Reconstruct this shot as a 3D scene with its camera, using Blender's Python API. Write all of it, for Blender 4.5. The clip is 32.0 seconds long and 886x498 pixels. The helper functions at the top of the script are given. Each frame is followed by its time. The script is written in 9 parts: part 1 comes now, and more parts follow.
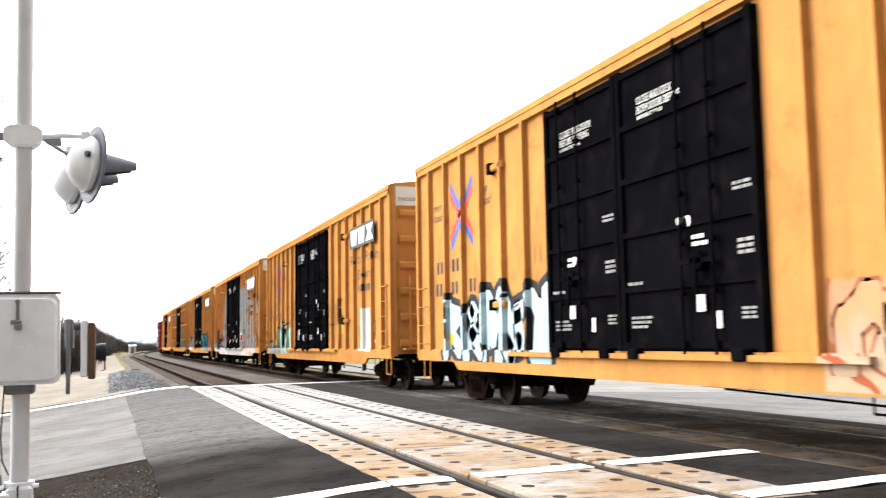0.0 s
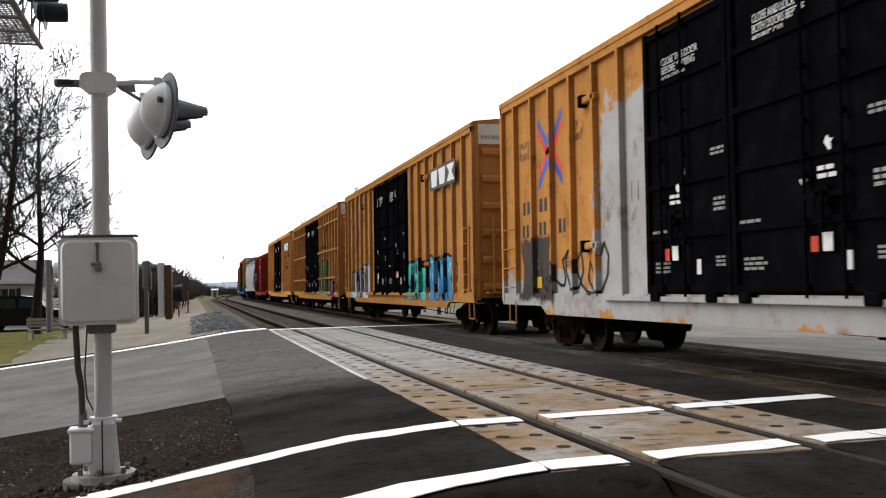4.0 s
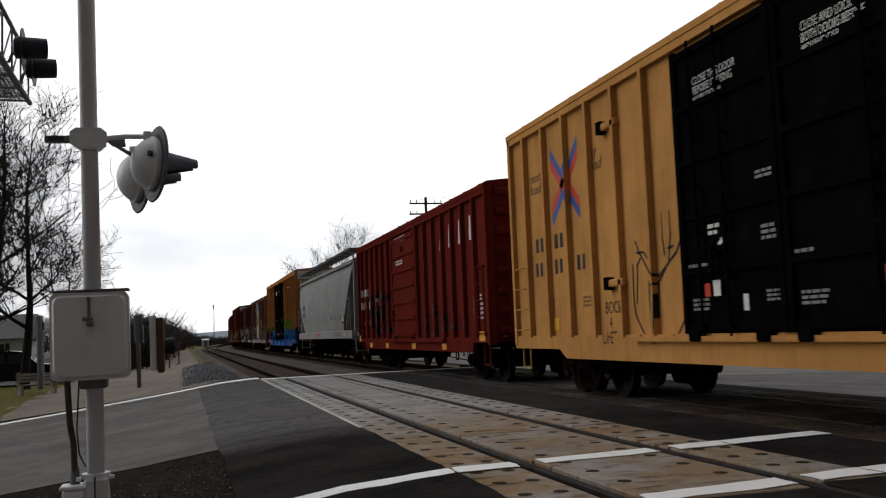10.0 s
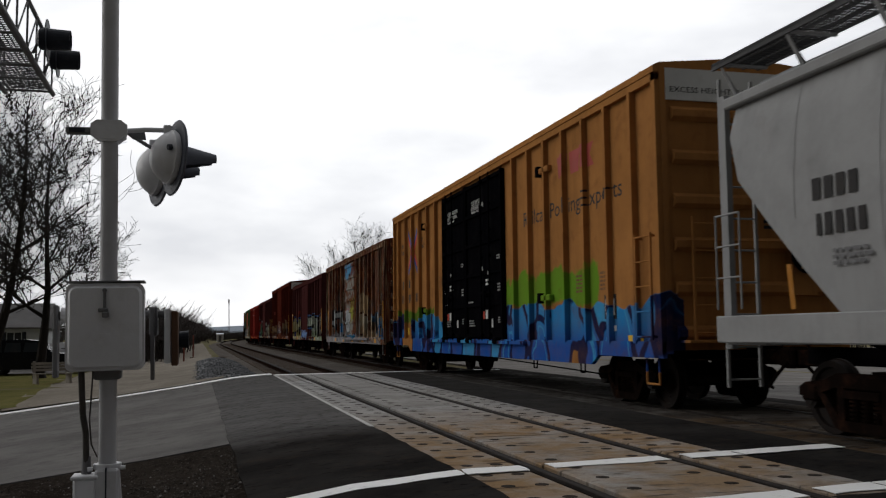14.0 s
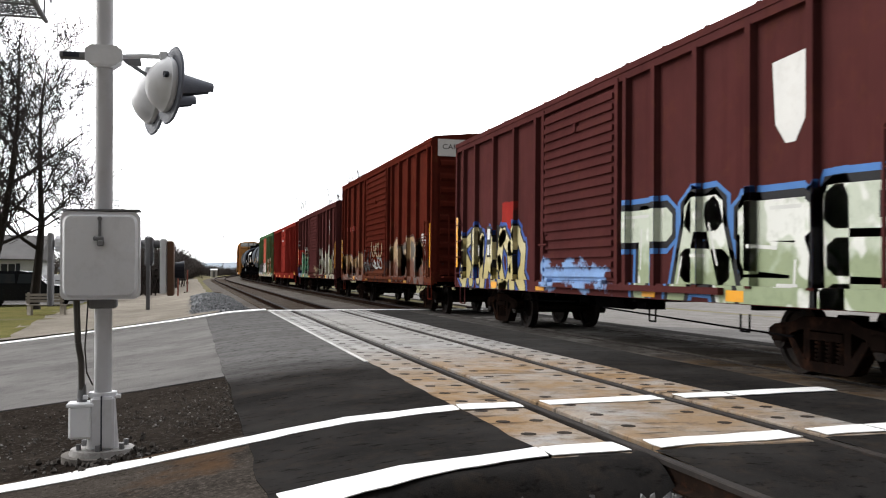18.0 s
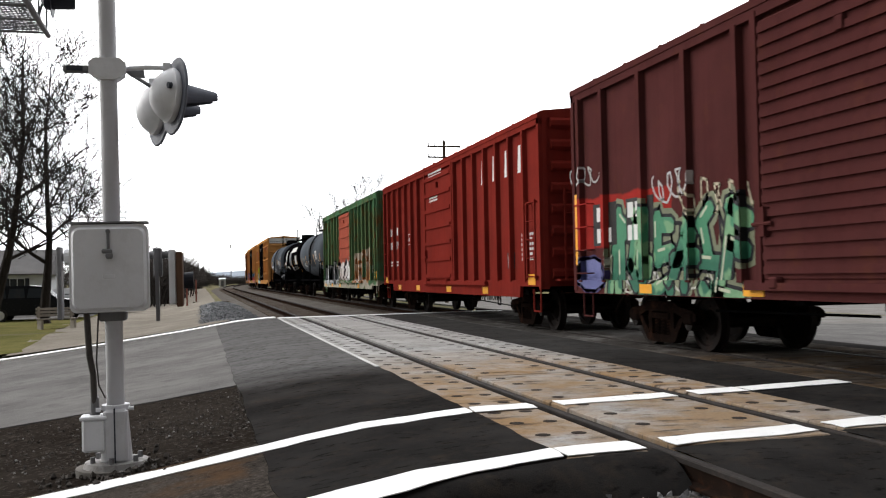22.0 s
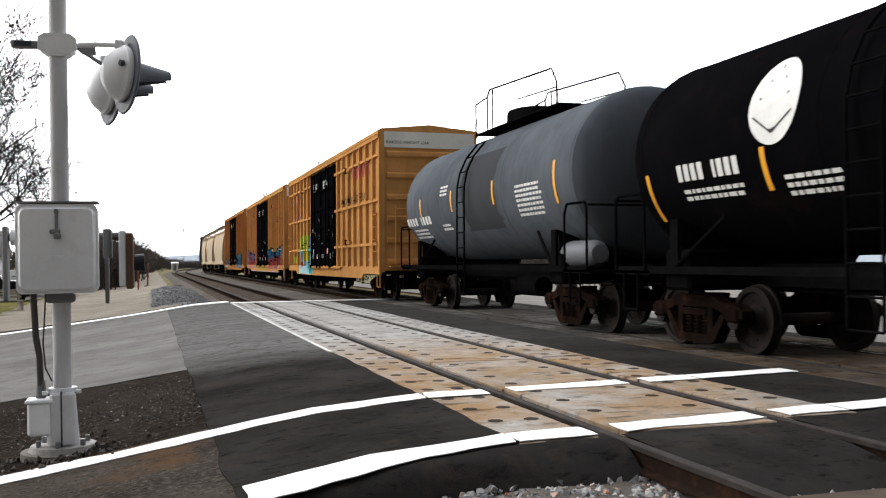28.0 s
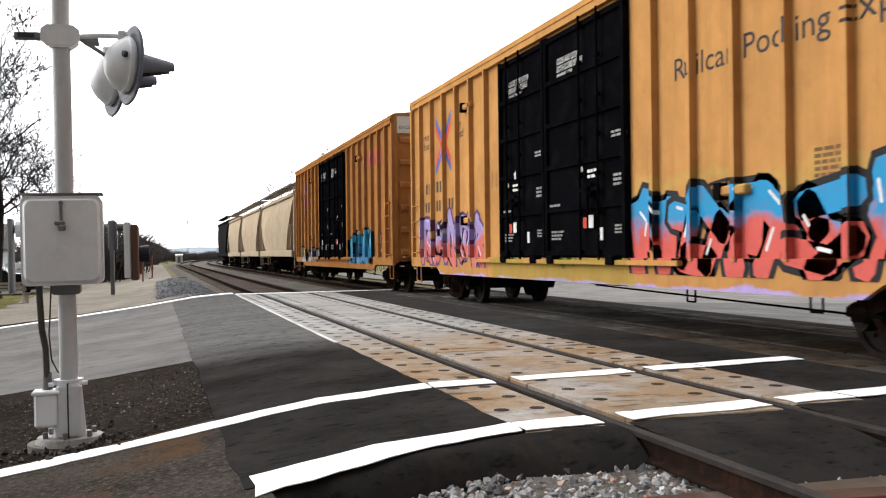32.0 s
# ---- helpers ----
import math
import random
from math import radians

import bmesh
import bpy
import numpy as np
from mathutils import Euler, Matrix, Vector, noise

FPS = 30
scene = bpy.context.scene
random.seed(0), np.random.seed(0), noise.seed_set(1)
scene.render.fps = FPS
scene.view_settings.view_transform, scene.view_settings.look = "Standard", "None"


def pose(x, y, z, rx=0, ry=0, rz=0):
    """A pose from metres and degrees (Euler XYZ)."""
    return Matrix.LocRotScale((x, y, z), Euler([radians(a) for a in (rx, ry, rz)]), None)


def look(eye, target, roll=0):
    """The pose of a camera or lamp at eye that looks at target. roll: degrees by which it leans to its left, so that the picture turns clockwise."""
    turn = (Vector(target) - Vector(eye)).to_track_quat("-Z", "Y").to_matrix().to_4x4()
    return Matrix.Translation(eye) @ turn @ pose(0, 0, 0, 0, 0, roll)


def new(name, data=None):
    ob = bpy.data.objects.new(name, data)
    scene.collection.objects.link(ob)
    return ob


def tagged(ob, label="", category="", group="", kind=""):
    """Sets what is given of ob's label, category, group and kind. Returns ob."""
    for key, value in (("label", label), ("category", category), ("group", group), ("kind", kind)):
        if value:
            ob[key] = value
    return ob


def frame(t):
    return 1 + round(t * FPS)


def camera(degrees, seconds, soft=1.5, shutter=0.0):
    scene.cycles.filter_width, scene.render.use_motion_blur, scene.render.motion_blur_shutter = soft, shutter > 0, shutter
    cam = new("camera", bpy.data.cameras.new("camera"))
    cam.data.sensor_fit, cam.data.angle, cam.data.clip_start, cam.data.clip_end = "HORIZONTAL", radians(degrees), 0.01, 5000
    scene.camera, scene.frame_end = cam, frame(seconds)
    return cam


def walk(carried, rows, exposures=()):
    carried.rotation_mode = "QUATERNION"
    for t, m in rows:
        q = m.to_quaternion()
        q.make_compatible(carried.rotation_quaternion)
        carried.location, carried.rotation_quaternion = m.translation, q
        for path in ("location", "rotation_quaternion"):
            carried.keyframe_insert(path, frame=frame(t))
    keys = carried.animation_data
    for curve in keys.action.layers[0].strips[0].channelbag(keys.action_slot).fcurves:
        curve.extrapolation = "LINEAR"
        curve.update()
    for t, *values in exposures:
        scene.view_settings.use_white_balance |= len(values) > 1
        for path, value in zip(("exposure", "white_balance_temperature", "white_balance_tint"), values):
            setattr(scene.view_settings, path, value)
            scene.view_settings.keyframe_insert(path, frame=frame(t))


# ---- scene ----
cam = camera(50.0, 32.0, soft=1.15, shutter=0.12)
PATH = [
    (0, (-3.854, -0.029, 1.255), (-0.540, 9.356, 2.219), -0.93),
    (0.5, (-3.767, -0.054, 1.251), (-1.491, 9.661, 1.921), 0.73),
    (1, (-3.756, -0.078, 1.243), (-1.000, 9.530, 1.546), 0.83),
    (1.5, (-3.736, -0.025, 1.233), (-0.605, 9.469, 1.499), 0.17),
    (2, (-3.750, -0.046, 1.224), (-0.653, 9.459, 1.489), 0.43),
    (2.5, (-3.749, -0.024, 1.221), (-0.727, 9.506, 1.413), 0.10),
    (3, (-3.755, -0.022, 1.227), (-1.001, 9.584, 1.610), -0.46),
    (3.5, (-3.765, -0.044, 1.225), (-0.994, 9.560, 1.539), -0.77),
    (4, (-3.788, -0.043, 1.232), (-1.225, 9.615, 1.630), -0.83),
    (4.5, (-3.792, -0.049, 1.233), (-1.250, 9.615, 1.618), -0.74),
    (6.5, (-3.804, -0.042, 1.231), (-1.324, 9.628, 1.814), -0.91),
    (7, (-3.800, -0.061, 1.232), (-1.296, 9.602, 1.841), -1.20),
    (7.5, (-3.798, -0.060, 1.235), (-1.233, 9.581, 1.923), -1.61),
    (8, (-3.797, -0.067, 1.236), (-1.208, 9.564, 1.963), -1.87),
    (8.5, (-3.801, -0.069, 1.241), (-1.214, 9.562, 1.985), -1.99),
    (9, (-3.801, -0.082, 1.244), (-1.240, 9.550, 2.062), -1.84),
    (9.5, (-3.794, -0.065, 1.249), (-1.117, 9.534, 2.085), -2.07),
    (10, (-3.803, -0.069, 1.249), (-1.137, 9.531, 2.106), -2.25),
    (10.5, (-3.801, -0.066, 1.252), (-1.180, 9.545, 2.127), -2.13),
    (11, (-3.800, -0.063, 1.251), (-1.164, 9.543, 2.130), -2.19),
    (11.5, (-3.791, -0.069, 1.249), (-1.131, 9.527, 2.171), -2.22),
    (12, (-3.792, -0.067, 1.249), (-1.139, 9.531, 2.171), -2.27),
    (12.5, (-3.787, -0.080, 1.253), (-1.176, 9.529, 2.173), -2.35),
    (13, (-3.789, -0.068, 1.253), (-1.166, 9.536, 2.186), -2.07),
    (13.5, (-3.786, -0.053, 1.250), (-1.185, 9.559, 2.165), -2.23),
    (14, (-3.796, -0.065, 1.250), (-1.295, 9.578, 2.122), -0.58),
    (14.5, (-3.801, -0.079, 1.242), (-1.443, 9.616, 1.909), 0.53),
    (16.5, (-3.770, 0.001, 1.215), (-0.584, 9.471, 1.623), -1.02),
    (17, (-3.836, -0.008, 1.214), (-0.580, 9.440, 1.560), -1.48),
    (17.5, (-3.822, 0.013, 1.220), (-1.128, 9.640, 1.463), -0.34),
    (18, (-3.813, 0.017, 1.209), (-1.247, 9.679, 1.457), 0.55),
    (18.5, (-3.816, 0.020, 1.206), (-1.256, 9.684, 1.412), -0.18),
    (19, (-3.828, -0.005, 1.195), (-1.390, 9.689, 1.447), -0.12),
    (19.5, (-3.836, -0.001, 1.207), (-1.438, 9.703, 1.487), -0.72),
    (20, (-3.838, 0.006, 1.209), (-1.438, 9.710, 1.484), -0.90),
    (20.5, (-3.838, 0.011, 1.216), (-1.445, 9.715, 1.537), -0.98),
    (21, (-3.832, 0.009, 1.212), (-1.383, 9.699, 1.519), -0.89),
    (21.5, (-3.818, 0.027, 1.208), (-1.278, 9.695, 1.499), -1.23),
    (22, (-3.819, 0.037, 1.211), (-1.326, 9.717, 1.488), -1.08),
    (22.5, (-3.822, 0.041, 1.216), (-1.135, 9.670, 1.481), -0.77),
    (23, (-3.816, 0.043, 1.216), (-0.988, 9.633, 1.433), -0.83),
    (23.5, (-3.813, 0.049, 1.205), (-0.725, 9.559, 1.357), -0.19),
    (24, (-3.811, 0.063, 1.195), (-0.703, 9.567, 1.202), -0.26),
    (24.5, (-3.803, 0.063, 1.197), (-0.820, 9.607, 1.215), -0.47),
    (26.5, (-3.796, 0.067, 1.186), (-0.540, 9.522, 1.319), -0.55),
    (27, (-3.800, 0.053, 1.203), (-0.809, 9.593, 1.371), -0.50),
    (27.5, (-3.809, 0.049, 1.199), (-0.855, 9.601, 1.348), -0.49),
    (28, (-3.811, 0.057, 1.197), (-0.870, 9.614, 1.334), -0.33),
    (28.5, (-3.823, 0.052, 1.196), (-0.935, 9.625, 1.329), -0.32),
    (29, (-3.824, 0.060, 1.193), (-0.802, 9.592, 1.207), -0.02),
    (29.5, (-3.806, 0.075, 1.183), (-0.776, 9.604, 1.228), -0.48),
    (30, (-3.815, 0.065, 1.183), (-0.798, 9.599, 1.209), -0.27),
    (30.5, (-3.816, 0.061, 1.183), (-0.927, 9.634, 1.231), -0.29),
    (31, (-3.812, 0.064, 1.182), (-0.952, 9.646, 1.229), -0.73),
    (31.5, (-3.815, 0.056, 1.186), (-0.923, 9.629, 1.232), -0.72),
    (32, (-3.817, 0.071, 1.188), (-0.915, 9.640, 1.227), -0.66),
]
EXPOSURES = [(0, 1.55), (0.4, 1.2), (1.0, 0.12), (2, 0.15), (4, 0.05), (6.5, -0.7), (9, -1.08), (11, -1.5), (13.5, -1.65), (14.5, -1.1), (16.5, 0.4), (18, 0.3), (19, 0.15),
             (21.5, 0.0), (24, 0.4), (28, 0.35), (30, 0.45), (32, 0.45)]
walk(cam, [(t, look(eye, target, roll)) for t, eye, target, roll in PATH], EXPOSURES)

# ---- sky and light ----
world = bpy.data.worlds.new("overcast_sky")
scene.world = world
world.use_nodes = True
wn, wl = world.node_tree.nodes, world.node_tree.links
wn.clear()
w_out, w_bg = wn.new("ShaderNodeOutputWorld"), wn.new("ShaderNodeBackground")
w_sky = wn.new("ShaderNodeTexSky")
w_sky.sky_type, w_sky.sun_disc, w_sky.sun_elevation, w_sky.sun_rotation = "NISHITA", False, radians(28), radians(300)
w_sky.air_density, w_sky.dust_density = 1.0, 3.0
w_dim = wn.new("ShaderNodeVectorMath")
w_dim.operation, w_dim.inputs[3].default_value = "SCALE", 0.06
w_co, w_map = wn.new("ShaderNodeTexCoord"), wn.new("ShaderNodeMapping")
w_map.inputs["Scale"].default_value = (1.2, 1.2, 3.4)
w_no, w_ramp = wn.new("ShaderNodeTexNoise"), wn.new("ShaderNodeValToRGB")
w_no.inputs["Scale"].default_value, w_no.inputs["Detail"].default_value, w_no.inputs["Roughness"].default_value = 2.1, 6, 0.52
w_ramp.color_ramp.elements[0].position, w_ramp.color_ramp.elements[0].color = 0.34, (1.0, 1.02, 1.07, 1)
w_ramp.color_ramp.elements[1].position, w_ramp.color_ramp.elements[1].color = 0.60, (1.5, 1.505, 1.52, 1)
w_dot, w_lift, w_soft = wn.new("ShaderNodeVectorMath"), wn.new("ShaderNodeMapRange"), wn.new("ShaderNodeVectorMath")
w_dot.operation, w_dot.inputs[1].default_value = "DOT_PRODUCT", Vector((0.02, 0.94, 0.30)).normalized()
w_lift.interpolation_type = "SMOOTHERSTEP"      # the cloud is thin and bright down the line, thick behind
for w_k, w_v in zip((1, 2, 3, 4), (-0.4, 1.0, 0.26, 2.4)):
    w_lift.inputs[w_k].default_value = w_v
w_soft.operation = "SCALE"
w_mix = wn.new("ShaderNodeMix")
w_mix.data_type, w_mix.inputs[0].default_value = "RGBA", 0.88
for a, b in ((w_sky.outputs[0], w_dim.inputs[0]), (w_dim.outputs[0], w_mix.inputs[6]), (w_co.outputs["Generated"], w_map.inputs[0]),
             (w_map.outputs[0], w_no.inputs["Vector"]), (w_no.outputs["Fac"], w_ramp.inputs[0]), (w_ramp.outputs[0], w_mix.inputs[7]),
             (w_co.outputs["Generated"], w_dot.inputs[0]),
             (w_dot.outputs["Value"], w_lift.inputs[0]), (w_mix.outputs[2], w_soft.inputs[0]), (w_lift.outputs[0], w_soft.inputs[3]),
             (w_soft.outputs[0], w_bg.inputs[0]), (w_bg.outputs[0], w_out.inputs[0])):
    wl.new(a, b)
w_bg.inputs[1].default_value = 1.0

sun = new("sun", bpy.data.lights.new("sun", "SUN"))
sun.data.energy, sun.data.angle, sun.data.color = 1.75, radians(45), (1.0, 0.97, 0.93)
sun.matrix_basis = look((-58, 34, 36), (0, 0, 0))


# ---- mesh building ----
class Build:
    """Collects faces for one mesh."""

    def __init__(self):
        self.v, self.f = [], []

    def add(self, verts, faces):
        n = len(self.v)
        self.v.extend(tuple(p) for p in verts)
        self.f.extend(tuple(n + i for i in face) for face in faces)
        return self

    def box(self, x0, x1, y0, y1, z0, z1, m=None):
        vs = [(x, y, z) for z in (z0, z1) for y in (y0, y1) for x in (x0, x1)]
        if m is not None:
            vs = [m @ Vector(p) for p in vs]
        return self.add(vs, [(0, 2, 3, 1), (4, 5, 7, 6), (0, 1, 5, 4), (2, 6, 7, 3), (0, 4, 6, 2), (1, 3, 7, 5)])

    def chamfer(self, x0, x1, y0, y1, z0, z1, c, m=None):
        """A box with its twelve edges cut."""
        vs, ids = [], {}
        for ix, x in enumerate((x0, x1)):
            for iy, y in enumerate((y0, y1)):
                for iz, z in enumerate((z0, z1)):
                    sx, sy, sz = (1, -1)[ix] * c, (1, -1)[iy] * c, (1, -1)[iz] * c
                    for k, p in enumerate(((x, y + sy, z + sz), (x + sx, y, z + sz), (x + sx, y + sy, z))):
                        ids[ix, iy, iz, k] = len(vs)
                        vs.append(Vector(p))
        fs = []
        for k in range(3):
            for s in (0, 1):
                o = [(a, b) for a, b in ((0, 0), (1, 0), (1, 1), (0, 1))]
                ring = []
                for a, b in o:
                    key = [a, b]
                    key.insert(k, s)
                    ring.append(ids[(*key, k)])
                fs.append(tuple(ring if (s == 1) == (k != 1) else ring[::-1]))
        for k in range(3):
            i, j = [n for n in range(3) if n != k]
            for a in (0, 1):
                for b in (0, 1):
                    e = []
                    for s in (0, 1):
                        key = [0, 0, 0]
                        key[k], key[i], key[j] = s, a, b
                        e.append((ids[(*key, i)], ids[(*key, j)]))
                    fs.append((e[0][0], e[0][1], e[1][1], e[1][0]))
        for a in (0, 1):
            for b in (0, 1):
                for d in (0, 1):
                    fs.append(tuple(ids[a, b, d, k] for k in range(3)))
        if m is not None:
            vs = [m @ p for p in vs]
        return self.add(vs, fs)

    def tube(self, p, q, r, r2=None, n=8, caps=True):
        p, q = Vector(p), Vector(q)
        r2 = r if r2 is None else r2
        d = (q - p).normalized()
        a = d.orthogonal().normalized()
        b = d.cross(a)
        ring = [(a * math.cos(k * math.tau / n) + b * math.sin(k * math.tau / n)) for k in range(n)]
        vs = [p + u * r for u in ring] + [q + u * r2 for u in ring]
        fs = [(k, (k + 1) % n, n + (k + 1) % n, n + k) for k in range(n)]
        if caps:
            fs += [tuple(range(n))[::-1], tuple(range(n, 2 * n))]
        return self.add(vs, fs)

    def rod(self, points, r, n=6):
        for p, q in zip(points, points[1:]):
            self.tube(p, q, r, n=n)
        return self

    def lathe(self, outline, n=24, m=None, closed=False):
        """outline: (radius, height) pairs, turned round the z axis, then moved by m."""
        m = m or Matrix()
        vs = [m @ Vector((r * math.cos(k * math.tau / n), r * math.sin(k * math.tau / n), h)) for r, h in outline for k in range(n)]
        fs = [(i * n + k, i * n + (k + 1) % n, (i + 1) * n + (k + 1) % n, (i + 1) * n + k) for i in range(len(outline) - 1) for k in range(n)]
        fs += [tuple(range(n))[::-1], tuple(range((len(outline) - 1) * n, len(outline) * n))]
        return self.add(vs, fs)

    def prism(self, outline, x0, x1, m=None):
        """outline of (y, z) pushed out along x."""
        n = len(outline)
        vs = [Vector((x, y, z)) for x in (x0, x1) for y, z in outline]
        if m is not None:
            vs = [m @ p for p in vs]
        return self.add(vs, [tuple(range(n))[::-1], tuple(range(n, 2 * n))] + [(k, (k + 1) % n, n + (k + 1) % n, n + k) for k in range(n)])

    def mesh(self, name, material, smooth=False):
        me = bpy.data.meshes.new(name)
        me.from_pydata(self.v, [], self.f)
        me.materials.append(material)
        bm = bmesh.new()
        bm.from_mesh(me)
        bmesh.ops.recalc_face_normals(bm, faces=bm.faces)
        bm.to_mesh(me)
        bm.free()
        if smooth:
            me.polygons.foreach_set("use_smooth", [True] * len(me.polygons))
            me.set_sharp_from_angle(angle=radians(38))
        me.update()
        return me


SMALL = {"graffiti_fill", "graffiti_outline", "graffiti_glint", "graffiti_halo", "side_ladder", "air_tank", "lettering", "small_lettering", "rod_guide", "spring_nest", "far_side_post", "bolt_hole", "roof_seam", "brake_gear", "clapboard", "lattice", "grating"}


def part(name, b, material, parent, label="", smooth=False):
    """One mesh object under a thing or a part. b: a Build or a finished mesh."""
    me = b.mesh(name, material, smooth) if isinstance(b, Build) else b
    ob = new(name, me)
    ob.parent = parent
    if name in SMALL:
        ob["kind"] = "stuff"
    if label:
        ob["label"] = label
    return ob


def thing(name, m, label, category, group="", kind=""):
    ob = new(name)
    ob.matrix_basis = m
    ob.empty_display_size = 0.1
    return tagged(ob, label, category, group, kind)


def solo(name, b, material, label, category="", group="", kind="", smooth=False, m=None):
    ob = new(name, b.mesh(name, material, smooth) if isinstance(b, Build) else b)
    if m is not None:
        ob.matrix_basis = m
    return tagged(ob, label, category, group, kind)


# ---- materials ----
class Nodes:
    """Short hand for node trees."""

    def __init__(self, name, rough=0.6, metal=0.0, spec=0.5):
        self.mat = bpy.data.materials.new(name)
        self.mat.use_nodes = True
        self.t = self.mat.node_tree
        self.bsdf = self.t.nodes["Principled BSDF"]
        self.bsdf.inputs["Roughness"].default_value, self.bsdf.inputs["Metallic"].default_value = rough, metal
        self.bsdf.inputs["Specular IOR Level"].default_value = spec
        self.co = self.t.nodes.new("ShaderNodeTexCoord").outputs["Object"]

    def put(self, socket, value):
        if hasattr(value, "is_linked"):
            self.t.links.new(value, socket)
        elif value is not None:
            socket.default_value = (*value, 1) if isinstance(value, tuple) and len(value) == 3 and socket.type == "RGBA" else value

    def scaled(self, scale, shift=(0, 0, 0), co=None):
        n = self.t.nodes.new("ShaderNodeMapping")
        n.inputs["Scale"].default_value, n.inputs["Location"].default_value = scale, shift
        self.put(n.inputs[0], co or self.co)
        return n.outputs[0]

    def noise(self, scale, detail=4, rough=0.55, co=None, distort=0.0):
        n = self.t.nodes.new("ShaderNodeTexNoise")
        n.inputs["Scale"].default_value, n.inputs["Detail"].default_value = scale, detail
        n.inputs["Roughness"].default_value, n.inputs["Distortion"].default_value = rough, distort
        self.put(n.inputs["Vector"], co or self.co)
        return n.outputs["Fac"]

    def cells(self, scale, feature="F1", co=None, random=1.0, out="Distance"):
        n = self.t.nodes.new("ShaderNodeTexVoronoi")
        n.feature = feature
        n.inputs["Scale"].default_value, n.inputs["Randomness"].default_value = scale, random
        self.put(n.inputs["Vector"], co or self.co)
        return n.outputs[out]

    def math(self, op, a, b=0.0, c=0.0, clamp=False):
        n = self.t.nodes.new("ShaderNodeMath")
        n.operation, n.use_clamp = op, clamp
        for s, v in zip(n.inputs, (a, b, c)):
            self.put(s, v)
        return n.outputs[0]

    def span(self, value, low, high, to0=0.0, to1=1.0):
        n = self.t.nodes.new("ShaderNodeMapRange")
        self.put(n.inputs[0], value)
        for k, v in zip((1, 2, 3, 4), (low, high, to0, to1)):
            n.inputs[k].default_value = v
        return n.outputs[0]

    def mix(self, fac, a, b, blend="MIX"):
        n = self.t.nodes.new("ShaderNodeMix")
        n.data_type, n.blend_type = "RGBA", blend
        self.put(n.inputs[0], fac)
        self.put(n.inputs[6], a)
        self.put(n.inputs[7], b)
        return n.outputs[2]

    def axes(self, co=None):
        n = self.t.nodes.new("ShaderNodeSeparateXYZ")
        self.put(n.inputs[0], co or self.co)
        return n.outputs

    def ramp(self, fac, stops):
        n = self.t.nodes.new("ShaderNodeValToRGB")
        e = n.color_ramp.elements
        while len(e) < len(stops):
            e.new(0.5)
        for k, (p, c) in zip(e, stops):
            k.position, k.color = p, (*c, 1)
        self.put(n.inputs[0], fac)
        return n.outputs[0]

    def random(self):
        return self.t.nodes.new("ShaderNodeObjectInfo").outputs["Random"]

    def island(self):
        return self.t.nodes.new("ShaderNodeNewGeometry").outputs["Random Per Island"]

    def done(self, color, bump=None, depth=0.01, strength=0.6, rough=None):
        self.put(self.bsdf.inputs["Base Color"], color)
        if rough is not None:
            self.put(self.bsdf.inputs["Roughness"], rough)
        if bump is not None:
            n = self.t.nodes.new("ShaderNodeBump")
            n.inputs["Strength"].default_value, n.inputs["Distance"].default_value = strength, depth
            self.put(n.inputs["Height"], bump)
            self.put(self.bsdf.inputs["Normal"], n.outputs[0])
        return self.mat


def plain(name, color, rough=0.6, metal=0.0, vary=0.25, scale=6.0, dirt=(0.08, 0.06, 0.045), dirty=0.25, spec=0.15):
    """Paint or bare stuff with mottling, grime and a fine relief."""
    n = Nodes(name, rough, metal, spec)
    big, fine = n.noise(scale * 0.25, 5), n.noise(scale * 6, 3)
    dark, light = tuple(c * (1 - vary) for c in color), tuple(min(1, c * (1 + vary * 0.5)) for c in color)
    c = n.mix(n.span(big, 0.3, 0.7), dark, light)
    c = n.mix(n.math("MULTIPLY", n.span(n.noise(scale, 6, 0.65), 0.5, 0.75), dirty), c, dirt)
    return n.done(c, fine, 0.004, 0.35, rough=n.span(fine, 0.2, 0.8, rough - 0.08, rough + 0.1))


def asphalt(name, dark, light, stone=0.35, patchy=0.5, clay=0.0):
    n = Nodes(name, 0.95, spec=0.0)
    grain, cracks = n.noise(90, 3, 0.7), n.cells(0.9, "DISTANCE_TO_EDGE", co=n.scaled((1, 1, 0)))
    c = n.mix(n.span(n.noise(0.45, 6, 0.6), 0.32, 0.68), dark, light)
    c = n.mix(n.math("MULTIPLY", n.span(n.noise(2.6, 5, 0.65), 0.5, 0.72), patchy), c, tuple(v * 0.6 for v in dark))
    c = n.mix(n.math("MULTIPLY", n.span(grain, 0.55, 0.75), stone), c, tuple(min(1, v * 2.0 + 0.03) for v in light))
    streak = n.noise(1.1, 4, 0.6, co=n.scaled((0.35, 4.0, 1)))
    c = n.mix(n.math("MULTIPLY", n.span(streak, 0.55, 0.75), 0.35), c, light)
    if clay:
        grit = n.noise(24, 5, 0.75)
        c = n.mix(n.math("MULTIPLY", n.span(grit, 0.52, 0.64), 0.7), c, (0.10, 0.086, 0.074))
        c = n.mix(n.math("MULTIPLY", n.span(grit, 0.44, 0.34), 0.8), c, (0.008, 0.007, 0.006))
        c = n.mix(n.math("MULTIPLY", n.span(n.noise(1.0, 5, 0.65, co=n.scaled((1, 1, 1), (2.2, 0.7, 0))), 0.53, 0.66), clay), c, (0.085, 0.05, 0.028))
    return n.done(c, grain, 0.012, 0.7)


M_ROAD_OLD = asphalt("old_asphalt", (0.10, 0.096, 0.093), (0.17, 0.163, 0.157))


